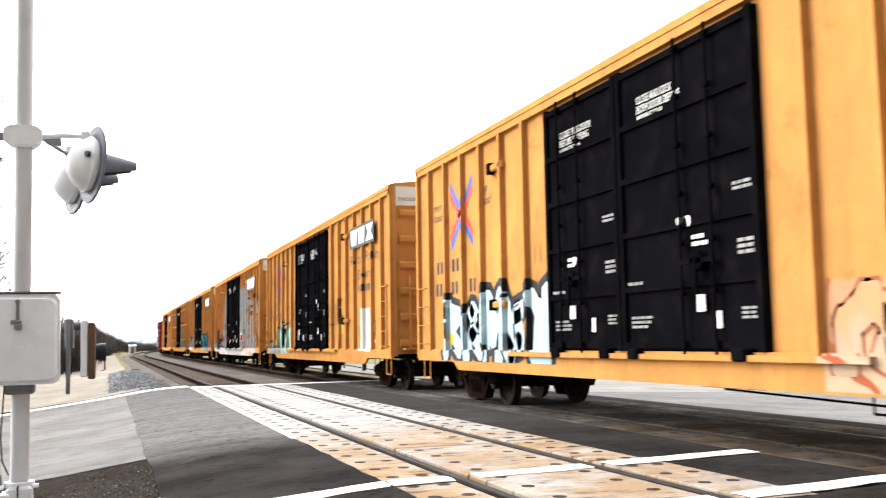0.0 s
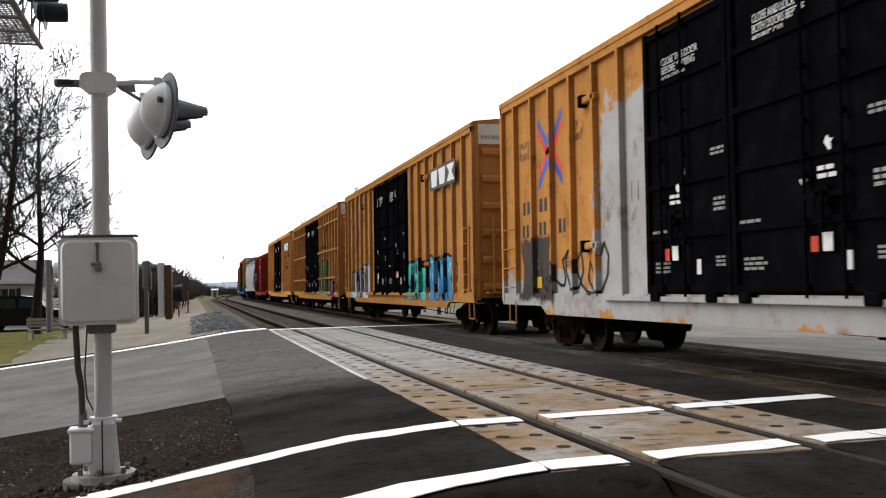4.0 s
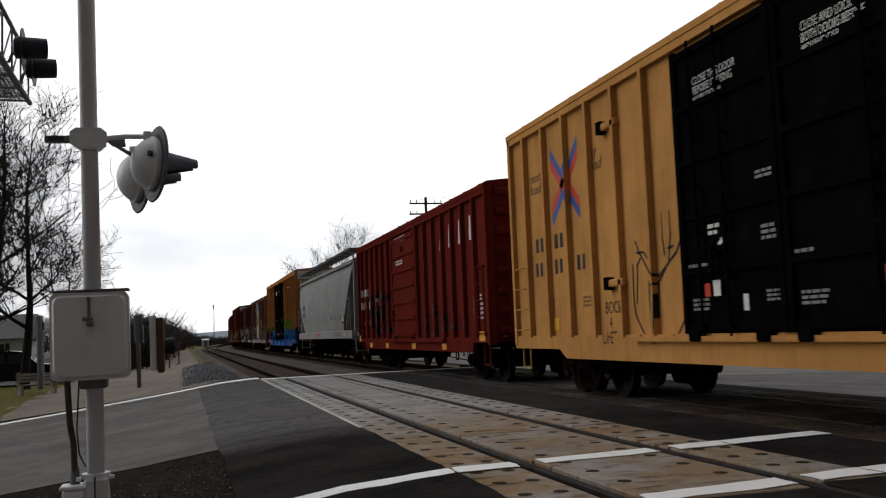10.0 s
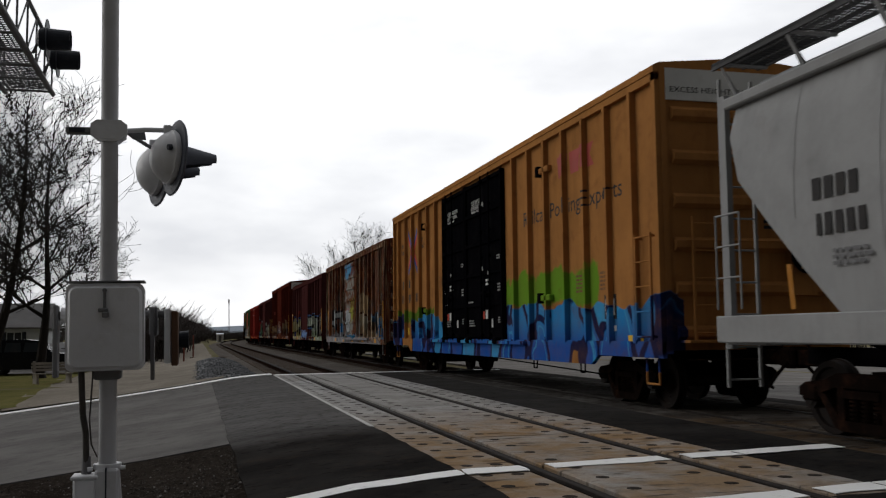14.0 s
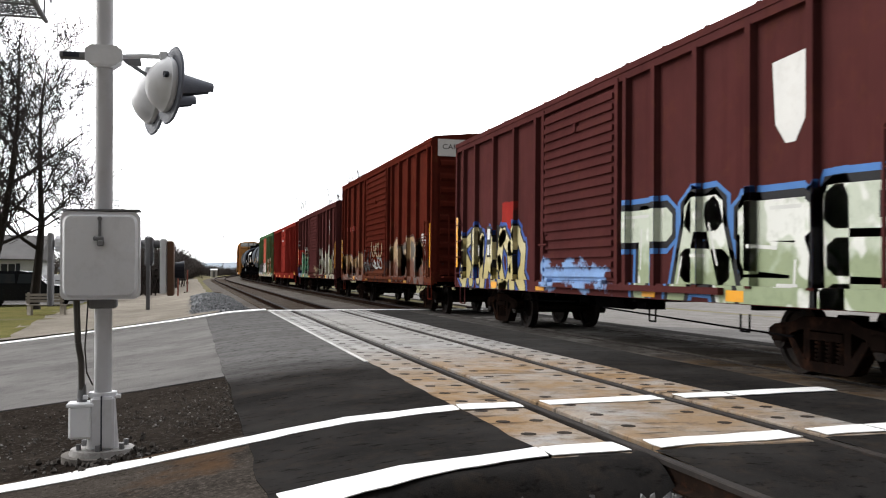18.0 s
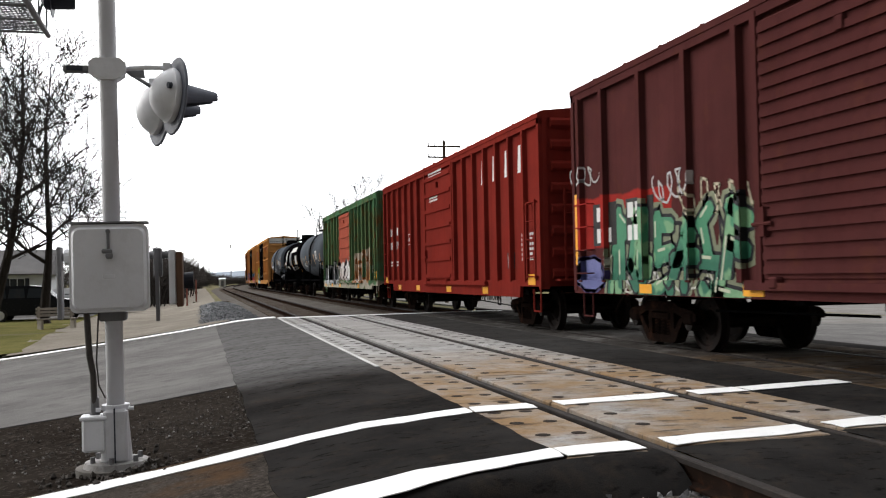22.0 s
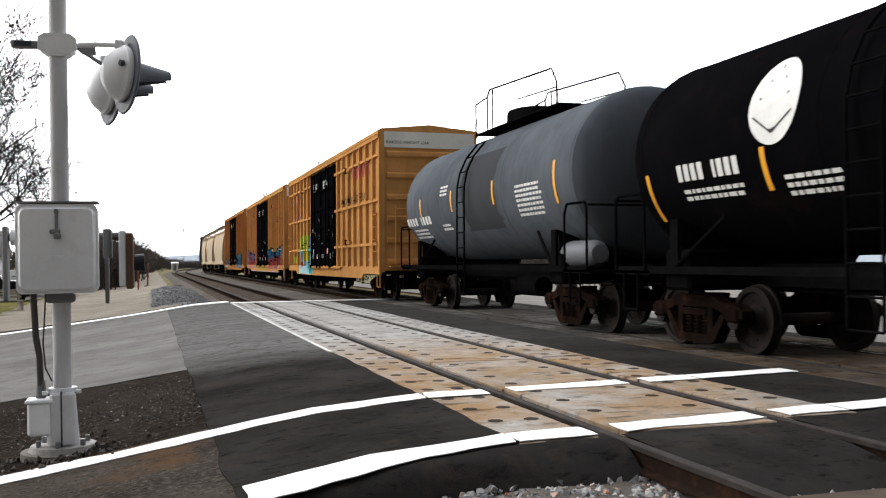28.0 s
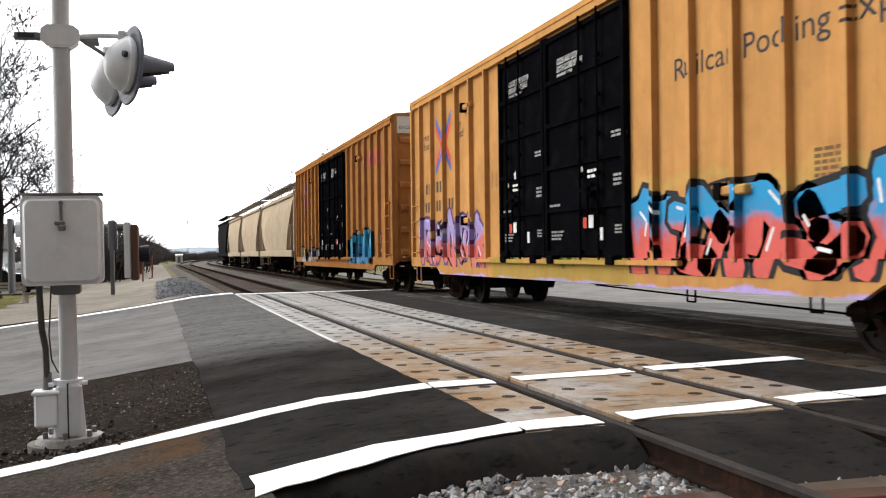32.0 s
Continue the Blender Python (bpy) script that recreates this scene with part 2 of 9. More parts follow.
def fresh_asphalt(name="fresh_black_asphalt", dusty=0.85):
    n = Nodes(name, 0.95, spec=0.0)
    x, y, z = n.axes()
    grain = n.noise(80, 3, 0.7)
    c = n.mix(n.span(n.noise(0.8, 6, 0.6), 0.35, 0.65), (0.015, 0.0142, 0.0138), (0.031, 0.029, 0.0275))
    dust = n.noise(0.9, 5, 0.6, co=n.scaled((0.3, 2.6, 1)))
    edge = n.math("MULTIPLY_ADD", n.math("SUBTRACT", n.noise(0.9, 4, 0.6), 0.5), 2.4, y)
    worn = n.math("MULTIPLY", n.span(dust, 0.25, 0.7, 0.55, 1.0), n.span(edge, 11.6, 14.2))
    c = n.mix(n.math("MULTIPLY", worn, dusty), c, (0.15, 0.147, 0.145))
    c = n.mix(n.math("MULTIPLY", n.span(n.noise(2.4, 6, 0.7), 0.55, 0.72), 0.5), c, (0.045, 0.034, 0.025))
    c = n.mix(n.math("MULTIPLY", n.span(n.noise(7, 6, 0.7), 0.52, 0.66), 0.55), c, (0.032, 0.026, 0.022))
    c = n.mix(n.math("MULTIPLY", n.span(n.noise(5, 6, 0.7, co=n.scaled((1, 2.2, 1), (9, 4, 2))), 0.56, 0.66), 0.7), c, (0.003, 0.003, 0.003))
    c = n.mix(n.math("MULTIPLY", n.span(grain, 0.58, 0.74), 0.35), c, (0.045, 0.042, 0.04))
    return n.done(c, n.math("ADD", grain, n.noise(3, 4)), 0.012, 0.6)


M_ROAD_NEW = fresh_asphalt()
# black with little dust; holds the train's shade and oil in its colour
M_ROAD_MID = fresh_asphalt("shaded_oily_black_asphalt", 0.16)
M_WALK_OLD = asphalt("worn_walk_asphalt", (0.02, 0.017, 0.015), (0.055, 0.047, 0.04), 0.4, 0.6, 0.8)
M_WALL_FAR = plain("far_wall_paint", (0.55, 0.55, 0.53))


def dirt_mat(name, a, b, c2):
    n = Nodes(name, 0.95, spec=0.0)
    c = n.mix(n.span(n.noise(0.6, 6, 0.65), 0.35, 0.65), a, b)
    c = n.mix(n.span(n.noise(14, 5, 0.75), 0.52, 0.7), c, c2)
    return n.done(c, n.noise(26, 6, 0.75), 0.03, 0.9)


M_DIRT = dirt_mat("dark_gravelly_dirt", (0.014, 0.011, 0.009), (0.03, 0.025, 0.021), (0.075, 0.064, 0.056))
M_LOT = dirt_mat("tan_gravel_lot", (0.22, 0.195, 0.16), (0.30, 0.27, 0.23), (0.15, 0.13, 0.11))
M_BED = dirt_mat("ballast_bed", (0.10, 0.088, 0.078), (0.15, 0.138, 0.125), (0.05, 0.043, 0.037))
M_YARD = dirt_mat("gravel_yard", (0.16, 0.15, 0.14), (0.23, 0.22, 0.21), (0.09, 0.08, 0.07))
M_GRASS = dirt_mat("winter_grass", (0.10, 0.105, 0.035), (0.17, 0.15, 0.06), (0.22, 0.18, 0.09))


def ground_mat():
    n = Nodes("far_ground", 0.95, spec=0.0)
    c = n.mix(n.span(n.noise(0.02, 5, 0.6), 0.4, 0.6), (0.15, 0.135, 0.075), (0.2, 0.175, 0.12))
    c = n.mix(n.span(n.noise(0.7, 6, 0.7), 0.45, 0.7), c, (0.11, 0.105, 0.05))
    return n.done(c, n.noise(8, 5, 0.7), 0.05, 0.8)


M_GROUND = ground_mat()


def stone_mat():
    n = Nodes("ballast_stone", 0.85, spec=0.3)
    c = n.ramp(n.island(), [(0, (0.07, 0.07, 0.075)), (0.35, (0.18, 0.18, 0.185)), (0.6, (0.29, 0.287, 0.285)), (0.85, (0.42, 0.41, 0.40)), (0.96, (0.42, 0.2, 0.12))])
    c = n.mix(n.math("MULTIPLY", n.span(n.noise(30, 4), 0.45, 0.7), 0.4), c, (0.12, 0.11, 0.1))
    return n.done(c, n.noise(60, 4), 0.004, 0.5)


M_STONE = stone_mat()


def dark_stone_mat():
    n = Nodes("dark_dirt_stone", 0.9, spec=0.2)
    c = n.ramp(n.island(), [(0, (0.02, 0.017, 0.014)), (0.6, (0.05, 0.043, 0.037)), (0.9, (0.10, 0.088, 0.078)), (0.98, (0.24, 0.23, 0.22))])
    return n.done(c, n.noise(60, 4), 0.004, 0.5)


M_STONE_DARK = dark_stone_mat()


def concrete_mat(name="crossing_concrete", shade_oil=0.0):
    n = Nodes(name, 0.9, spec=0.0)
    x, y, z = n.axes()
    base = n.mix(n.span(n.noise(0.9, 6, 0.65), 0.35, 0.65), (0.25, 0.25, 0.248), (0.39, 0.385, 0.376))
    stain = n.math("MULTIPLY", n.span(n.noise(1.1, 6, 0.68), 0.3, 0.58), n.span(n.math("MULTIPLY_ADD", n.random(), 2.0, y), 16.5, 11.5))
    c = n.mix(n.math("MULTIPLY", stain, 0.92), base, (0.25, 0.152, 0.07))
    near = n.span(y, 24.0, 10.0, 0.35, 1.0)
    c = n.mix(n.math("MULTIPLY", n.math("MULTIPLY", n.span(n.noise(3.1, 6, 0.72), 0.52, 0.68), 0.65), near), c, (0.085, 0.06, 0.042))
    c = n.mix(n.math("MULTIPLY", n.span(n.noise(11, 6, 0.7), 0.55, 0.7), 0.5), c, (0.07, 0.055, 0.042))
    smear = n.noise(2.2, 5, 0.65, co=n.scaled((0.8, 3.2, 1)))
    c = n.mix(n.math("MULTIPLY", n.math("MULTIPLY", n.span(smear, 0.56, 0.66), 0.85), near), c, (0.03, 0.022, 0.017))
    c = n.mix(n.math("MULTIPLY", n.random(), 0.3), c, (0.2, 0.18, 0.155))
    c = n.mix(n.math("MULTIPLY", n.span(n.noise(45, 4, 0.7), 0.56, 0.7), 0.45), c, (0.07, 0.06, 0.05))
    # near-black coat: shade under the train painted in, along with oil stains
    if shade_oil:
        c = n.mix(n.math("MULTIPLY", n.span(n.noise(0.8, 5, 0.6), 0.25, 0.55, 0.6, 1.0), shade_oil), c, (0.022, 0.018, 0.015))
    return n.done(c, n.noise(40, 5, 0.7), 0.006, 0.6)


M_CONC = concrete_mat()
M_CONC_SHADE_OIL = concrete_mat("shaded_oily_crossing_concrete", 0.85)


def line_mat():
    n = Nodes("white_road_paint", 0.7)
    c = n.mix(n.span(n.noise(9, 6, 0.7), 0.6, 0.78), (0.8, 0.8, 0.79), (0.3, 0.29, 0.28))
    c = n.mix(n.math("MULTIPLY", n.span(n.noise(1.5, 4), 0.4, 0.7), 0.25), c, (0.5, 0.49, 0.47))
    return n.done(c, n.noise(60, 3), 0.004, 0.4)


M_LINE = line_mat()
M_RAIL = plain("rail_steel", (0.03, 0.026, 0.024), 0.7, 0.0, 0.3, 10, spec=0.04)
M_RAIL_SIDE = plain("rusty_rail_steel", (0.018, 0.012, 0.0095), 0.9, 0.0, 0.3, 10, (0.08, 0.03, 0.013), 0.4, 0.0)
M_TIE = plain("creosoted_timber", (0.075, 0.055, 0.04), 0.9, 0, 0.4, 8)
M_GALV = plain("aluminium_grey_paint", (0.62, 0.625, 0.645), 0.45, 0.1, 0.12, 5, (0.26, 0.25, 0.24), 0.3, 0.4)
M_POLE = plain("dull_pole_paint", (0.45, 0.45, 0.465), 0.5, 0.1, 0.14, 3, (0.22, 0.2, 0.18), 0.4, 0.3)
M_GALV_DARK = plain("weathered_grey_steel", (0.16, 0.16, 0.165), 0.55, 0.3, 0.2, 6)
M_HOOD = plain("black_signal_paint", (0.028, 0.032, 0.042), 0.5, 0, 0.2, 8, (0.1, 0.1, 0.1), 0.2)
# lighter copy of the black signal paint, with light on the face painted in
M_DISC = plain("lit_black_disc_paint", (0.085, 0.092, 0.115), 0.55, 0, 0.2, 8, (0.14, 0.14, 0.15), 0.3)
M_CABLE = plain("dark_conduit", (0.06, 0.055, 0.05), 0.6, 0, 0.2, 8)
M_BOARD = plain("rust_brown_steel", (0.10, 0.055, 0.035), 0.8, 0, 0.3, 6)
M_BLACK = plain("black_car_paint_grime", (0.0045, 0.0045, 0.005), 0.7, 0, 0.3, 4, (0.014, 0.011, 0.009), 0.3, 0.0)
M_BOGIE = plain("grimy_bogie_steel", (0.009, 0.006, 0.005), 0.85, 0.0, 0.4, 5, (0.04, 0.018, 0.011), 0.7, 0.0)
M_WHEEL = plain("wheel_steel", (0.012, 0.009, 0.008), 0.75, 0.1, 0.4, 5, (0.035, 0.016, 0.009), 0.5, 0.12)

# ---- ground, road and tracks ----
PROFILE = [(-400, -2.6), (-60, -2.2), (-20, -1.7), (-12, -1.2), (-9.5, -0.97), (-7.2, -0.70), (-5.4, -0.47), (-4.1, -0.30), (-3.2, -0.16), (-2.5, -0.06), (-1.5, 0.0),
           (5.8, 0.0), (7.0, -0.08), (9.0, -0.35), (14, -0.9), (30, -1.4), (400, -2.0)]
TRACK2 = 4.3


def level(x):
    """The height of the humped crossing over x."""
    return float(np.interp(x, [p[0] for p in PROFILE], [p[1] for p in PROFILE]))


def bend(s):
    """Where the line runs after s metres: its shift to the right and its heading in radians."""
    far = max(0.0, s - 115.0)
    return far * far / 2200.0, far / 1100.0


def line_near(x):
    return 6.42 + 0.14 * x


def line_walk(x):
    return 8.56 + 0.14 * x


def line_far(x):
    return 29.6 + 0.14 * x


def sheet(xs, y0, y1, rows, lift, thick=0.12, ragged=0.0, seed=1):
    """A slab that follows the hump; y0 and y1 are functions of x."""
    b, rnd = Build(), random.Random(seed)
    cols = []
    for i, x in enumerate(xs):
        a, e = y0(x), y1(x)
        col = []
        for k in range(rows + 1):
            edge = i in (0, len(xs) - 1) or k in (0, rows)
            j = rnd.uniform(-ragged, ragged) if edge else 0
            xx, yy = x + (j if i in (0, len(xs) - 1) else 0), a + (e - a) * k / rows + (j if k in (0, rows) else 0)
            col.append((xx, yy, level(xx) + lift))
        cols.append(col)
    n = rows + 1
    vs = [p for col in cols for p in col] + [(x, y, z - thick) for col in cols for x, y, z in col]
    h = len(cols) * n
    fs = []
    for i in range(len(cols) - 1):
        for k in range(rows):
            q = (i * n + k, (i + 1) * n + k, (i + 1) * n + k + 1, i * n + k + 1)
            fs.append(q)
    for i in range(len(cols) - 1):
        fs.append((i * n, h + i * n, h + (i + 1) * n, (i + 1) * n))
        fs.append((i * n + rows, (i + 1) * n + rows, h + (i + 1) * n + rows, h + i * n + rows))
    for k in range(rows):
        fs.append((k, k + 1, h + k + 1, h + k))
        e = (len(cols) - 1) * n
        fs.append((e + k, h + e + k, h + e + k + 1, e + k + 1))
    return b.add(vs, fs)


def steps(a, e, n):
    return [a + (e - a) * k / n for k in range(n + 1)]


def ground():
    xs = [-1500, -600, -250, -120, -60, -30, -20, -14, -10, -8, -7, -6, -5, -4.5, -4, -3.5, -3, -2.5, -2.1, -1.7, -1.5, 5.8, 6.2, 7, 8, 9, 12, 16, 24, 40, 80, 160, 400, 1500]
    ys = [-600, -200, -60, -20, -8, -3, 0, 2, 4, 5, 6, 8, 10, 13, 16, 20, 25, 29, 31, 36, 45, 60, 80, 110, 150, 200, 280, 400, 700, 1500, 4000]
    b = Build()
    vs = []
    for y in ys:
        for x in xs:
            z = level(x) - 0.10
            if -2.2 < x < 6.5:
                z = level(x) - 0.34
            if y < 6.2 and x > -3.7:
                z = level(x) - 0.55
            if y > 33 and x < -1.6:
                z = max(z, -0.45 - 0.012 * abs(x)) if x > -30 else max(z, -1.0)
            vs.append((x, y, z + 0.015 * noise.noise(Vector((x * 0.7, y * 0.7, 0)))))
    n = len(xs)
    fs = [(j * n + i, j * n + i + 1, (j + 1) * n + i + 1, (j + 1) * n + i) for j in range(len(ys) - 1) for i in range(n - 1)]
    solo("ground", b.add(vs, fs), M_GROUND, "dull winter ground of thin grass and bare earth", "ground", kind="structure", smooth=True)


ground()
solo("road", sheet(steps(-60, -9, 20) + steps(-8.5, -3.2, 14), lambda x: 13.0 + 0.03 * x, lambda x: line_far(x) - 0.1, 20, 0.0, ragged=0.03), M_ROAD_OLD,
     "old light grey asphalt road rising to the crossing", "road", kind="structure")
solo("road_patch", sheet(steps(-3.35, -1.5, 10), lambda x: line_near(x) - 0.29, lambda x: line_far(x) - 0.1, 60, 0.010, 0.3, 0.02, 2), M_ROAD_NEW,
     "fresh black asphalt strip beside the track panels", "road", kind="structure")
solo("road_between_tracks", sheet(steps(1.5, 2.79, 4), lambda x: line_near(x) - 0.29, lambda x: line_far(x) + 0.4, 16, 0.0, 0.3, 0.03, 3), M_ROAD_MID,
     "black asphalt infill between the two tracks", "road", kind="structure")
# dark strip that paints the train's shade onto the road edge
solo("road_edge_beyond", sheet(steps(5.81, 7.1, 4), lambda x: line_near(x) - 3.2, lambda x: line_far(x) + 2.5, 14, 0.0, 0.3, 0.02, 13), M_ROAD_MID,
     "asphalt road edge past the second track, blackened for the train's shade", "road", kind="structure")
solo("road_beyond", sheet(steps(7.11, 12, 8) + steps(13, 90, 14), lambda x: line_near(x) - 3.2, lambda x: line_far(x) + 2.5, 14, 0.0, 0.3, 0.03, 4), M_ROAD_OLD,
     "grey asphalt road falling away beyond the second track", "road", kind="structure")
solo("gravel_yard", sheet(steps(7.6, 20, 6) + steps(24, 90, 8), lambda x: line_far(x) + 2.5, lambda x: line_far(x) + 75, 12, -0.02, 0.2, 0.05, 12), M_YARD,
     "grey gravel yard beyond the second track", "ground", kind="structure")
solo("pavement", sheet(steps(-40, -10, 10) + steps(-9, -3.2, 12), lambda x: line_near(x) - 2.4, lambda x: line_walk(x) + 0.12, 8, 0.004, 0.2, 0.03, 5), M_WALK_OLD,
     "worn brownish asphalt footway with crumbling edges", "pavement", kind="structure")
solo("verge", sheet(steps(-40, -10, 10) + steps(-9, -3.2, 14), lambda x: line_walk(x) + 0.13, lambda x: 12.98 + 0.03 * x, 10, -0.012, 0.2, 0.02, 6), M_DIRT,
     "dark dirt strip with loose gravel round the signal post", "ground", kind="structure")
solo("far_kerb", sheet(steps(-60, -9, 16) + steps(-8.5, -1.55, 12), lambda x: line_far(x) + 0.0, lambda x: line_far(x) + 0.85, 2, 0.03, 0.2, 0.02, 9), M_LINE,
     "whitened concrete edge strip along the far side of the road", "kerb", kind="structure")
solo("far_stripe", sheet(steps(-1.45, 6.0, 10), lambda x: line_far(x) - 0.1, lambda x: line_far(x) + 0.35, 2, 0.006, 0.01, 0.01, 10), M_LINE,
     "white painted line across the tracks", "line", kind="structure")


def stripes(name, f, spans, width, label, seed, flare=0.0):
    for k, (a, e) in enumerate(spans):
        solo(name, sheet(steps(a, e, max(3, int((e - a) / 0.16))), f, lambda x: f(x) + width * (1 + 0.06 * math.sin(5 * x) + flare * min(1, max(0, (-2.2 - x) / 0.55)) + (0.05 * math.sin(19 * x) if x < -2.2 else 0)), 2, 0.0135, 0.006, 0.016, seed + k), M_LINE,
             label, "line", "white lines of the footway", "structure")


stripes("walk_line", line_walk, ((-14, -3.3), (-3.32, -1.5), (-1.47, -0.885), (-0.625, 0.625), (0.885, 1.47), (1.5, 2.78)), -0.30, "thick white painted line across asphalt and concrete", 20)
stripes("near_line", line_near, ((-3.28, -1.5), (-1.47, -0.885), (-0.625, 0.625), (0.885, 1.47), (1.5, 2.78)), -0.30, "thick white painted line with a ragged edge", 40, 0.55)


def track(name, cx, label):
    """Rails laid along the line, with timber sleepers outside the road."""
    t = thing(name, Matrix(), label, "railway track", "railway tracks", "structure")
    prof_head = [(-0.036, -0.04), (0.036, -0.04), (0.037, -0.008), (0.028, 0.0), (-0.028, 0.0), (-0.037, -0.008)]
    prof_web = [(-0.07, -0.17), (0.07, -0.17), (0.07, -0.155), (0.012, -0.135), (0.012, -0.041), (-0.012, -0.041), (-0.012, -0.135), (-0.07, -0.155)]
    ss = [-60, -10, 0, 10, 30, 60, 115] + list(range(130, 420, 12))
    for side in (-0.755, 0.755):
        for nm, prof, mat in (("rail_head", prof_head, M_RAIL), ("rail_web", prof_web, M_RAIL_SIDE)):
            b, n = Build(), len(prof)
            vs = []
            for s in ss:
                dx, h = bend(s)
                for u, z in prof:
                    vs.append((cx + dx + (side + u) * math.cos(h), s - (side + u) * math.sin(h), z))
            b.add(vs, [(i * n + k, i * n + (k + 1) % n, (i + 1) * n + (k + 1) % n, (i + 1) * n + k) for i in range(len(ss) - 1) for k in range(n)])
            part(nm, b, mat, t)
    b = Build()
    rnd = random.Random(7)
    s = -6.0
    me = None
    while s < 150:
        if not 4.95 < s < 30.6:
            dx, h = bend(s)
            m = Matrix.Translation((cx + dx, s, -0.245 + rnd.uniform(-0.008, 0.008))) @ Matrix.Rotation(-h + rnd.uniform(-0.02, 0.02), 4, "Z")
            if me is None:
                me = Build().chamfer(-1.3, 1.3, -0.115, 0.115, -0.085, 0.085, 0.012).mesh("sleeper", M_TIE)
            if s < 80:
                o = part("sleeper", me, M_TIE, t)
                o.matrix_basis = m
            else:
                b.chamfer(-1.3, 1.3, -0.115, 0.115, -0.085, 0.085, 0.012, m)
        s += 0.53
    tagged(part("far_sleepers", b, M_TIE, t), kind="stuff")
    return t


track("track_near", 0.0, "worn steel rails of the nearer line")
track("track_far", TRACK2, "steel rails of the farther line under the train")


M_RUBBER = plain("black_flangeway_rubber", (0.003, 0.0026, 0.0025), 0.95, 0, 0.3, 8, (0.01, 0.007, 0.005), 0.3, 0.0)
M_EDGE = plain("pale_edge_concrete", (0.52, 0.515, 0.5), 0.9, 0, 0.3, 4, (0.12, 0.1, 0.08), 0.5, 0.0)
M_HOLE = plain("dark_rusty_hole", (0.02, 0.014, 0.01), 0.95, spec=0.1)


def panels(name, cx, seed, mat=M_CONC):
    t = thing(name, Matrix(), "precast concrete crossing panels, rust stained, with bolt holes", "crossing panels", "concrete crossing panels", "structure")
    rnd = random.Random(seed)
    for x0, x1 in ((-1.49, -0.88), (-0.63, 0.63), (0.88, 1.49)):
        y = line_near(cx + (x0 + x1) / 2) - 0.36
        end = line_far(cx) + 0.45
        while y < end - 0.3:
            e = min(y + 2.42, end)
            z = rnd.uniform(-0.004, 0.004)
            p = part("panel", Build().chamfer(cx + x0, cx + x1, y + 0.008, e - 0.008, -0.2, z, 0.012), mat, t)
            if y < 34:
                hb = Build()
                for hx in ((x0 + 0.16, x1 - 0.16) if x1 - x0 < 1 else (x0 + 0.2, x1 - 0.2)):
                    for hy in steps(y + 0.3, e - 0.3, 3):
                        hb.tube((cx + hx, hy, z - 0.02), (cx + hx, hy, z + 0.003), 0.062, n=8)
                part("bolt_hole", hb, M_HOLE, p, "dark recessed bolt holes")
            y += 2.44
    for x in (-0.755, 0.755):
        for q in (-0.081, 0.081):
            y0 = line_near(cx + x) - 0.3
            part("flangeway_filler", Build().box(cx + x + q - 0.043, cx + x + q + 0.043, y0, line_far(cx) + 0.4, -0.16, -0.07), M_RUBBER, t, "black rubber filler beside the rail")
    if cx == 0:      # pale cast edge beside the road, and paint on the fillers where the lines cross the rail
        part("edge_strip", Build().chamfer(-1.545, -1.492, 12.6, line_far(-1.5) - 0.05, -0.1, 0.017, 0.004), M_EDGE, t, "pale concrete edge of the crossing panels")
        for f in (line_walk, line_near):
            for x in (-0.875, 0.66):
                part("paint_dab", Build().box(x, x + 0.075, f(x) - 0.26, f(x) - 0.05, -0.075, -0.055), M_LINE, t, "white paint on the rubber filler")
    return t


panels("panels_near", 0.0, 3)
# the far panels carry the train's shade in their colour
panels("panels_far", TRACK2, 4, M_CONC_SHADE_OIL)

# ---- signal post ----
M_LENS = plain("dark_red_lens", (0.12, 0.01, 0.01), 0.2, 0, 0.1, 6)
M_DIRTY_FLANGE = plain("dirty_grey_flange", (0.3, 0.29, 0.28), 0.7, 0, 0.3, 12, (0.06, 0.05, 0.04), 0.8)
M_DIRT_CONC = plain("dirty_footing_concrete", (0.12, 0.11, 0.1), 0.9, 0, 0.3, 6)
POST = (-4.525, 8.55)


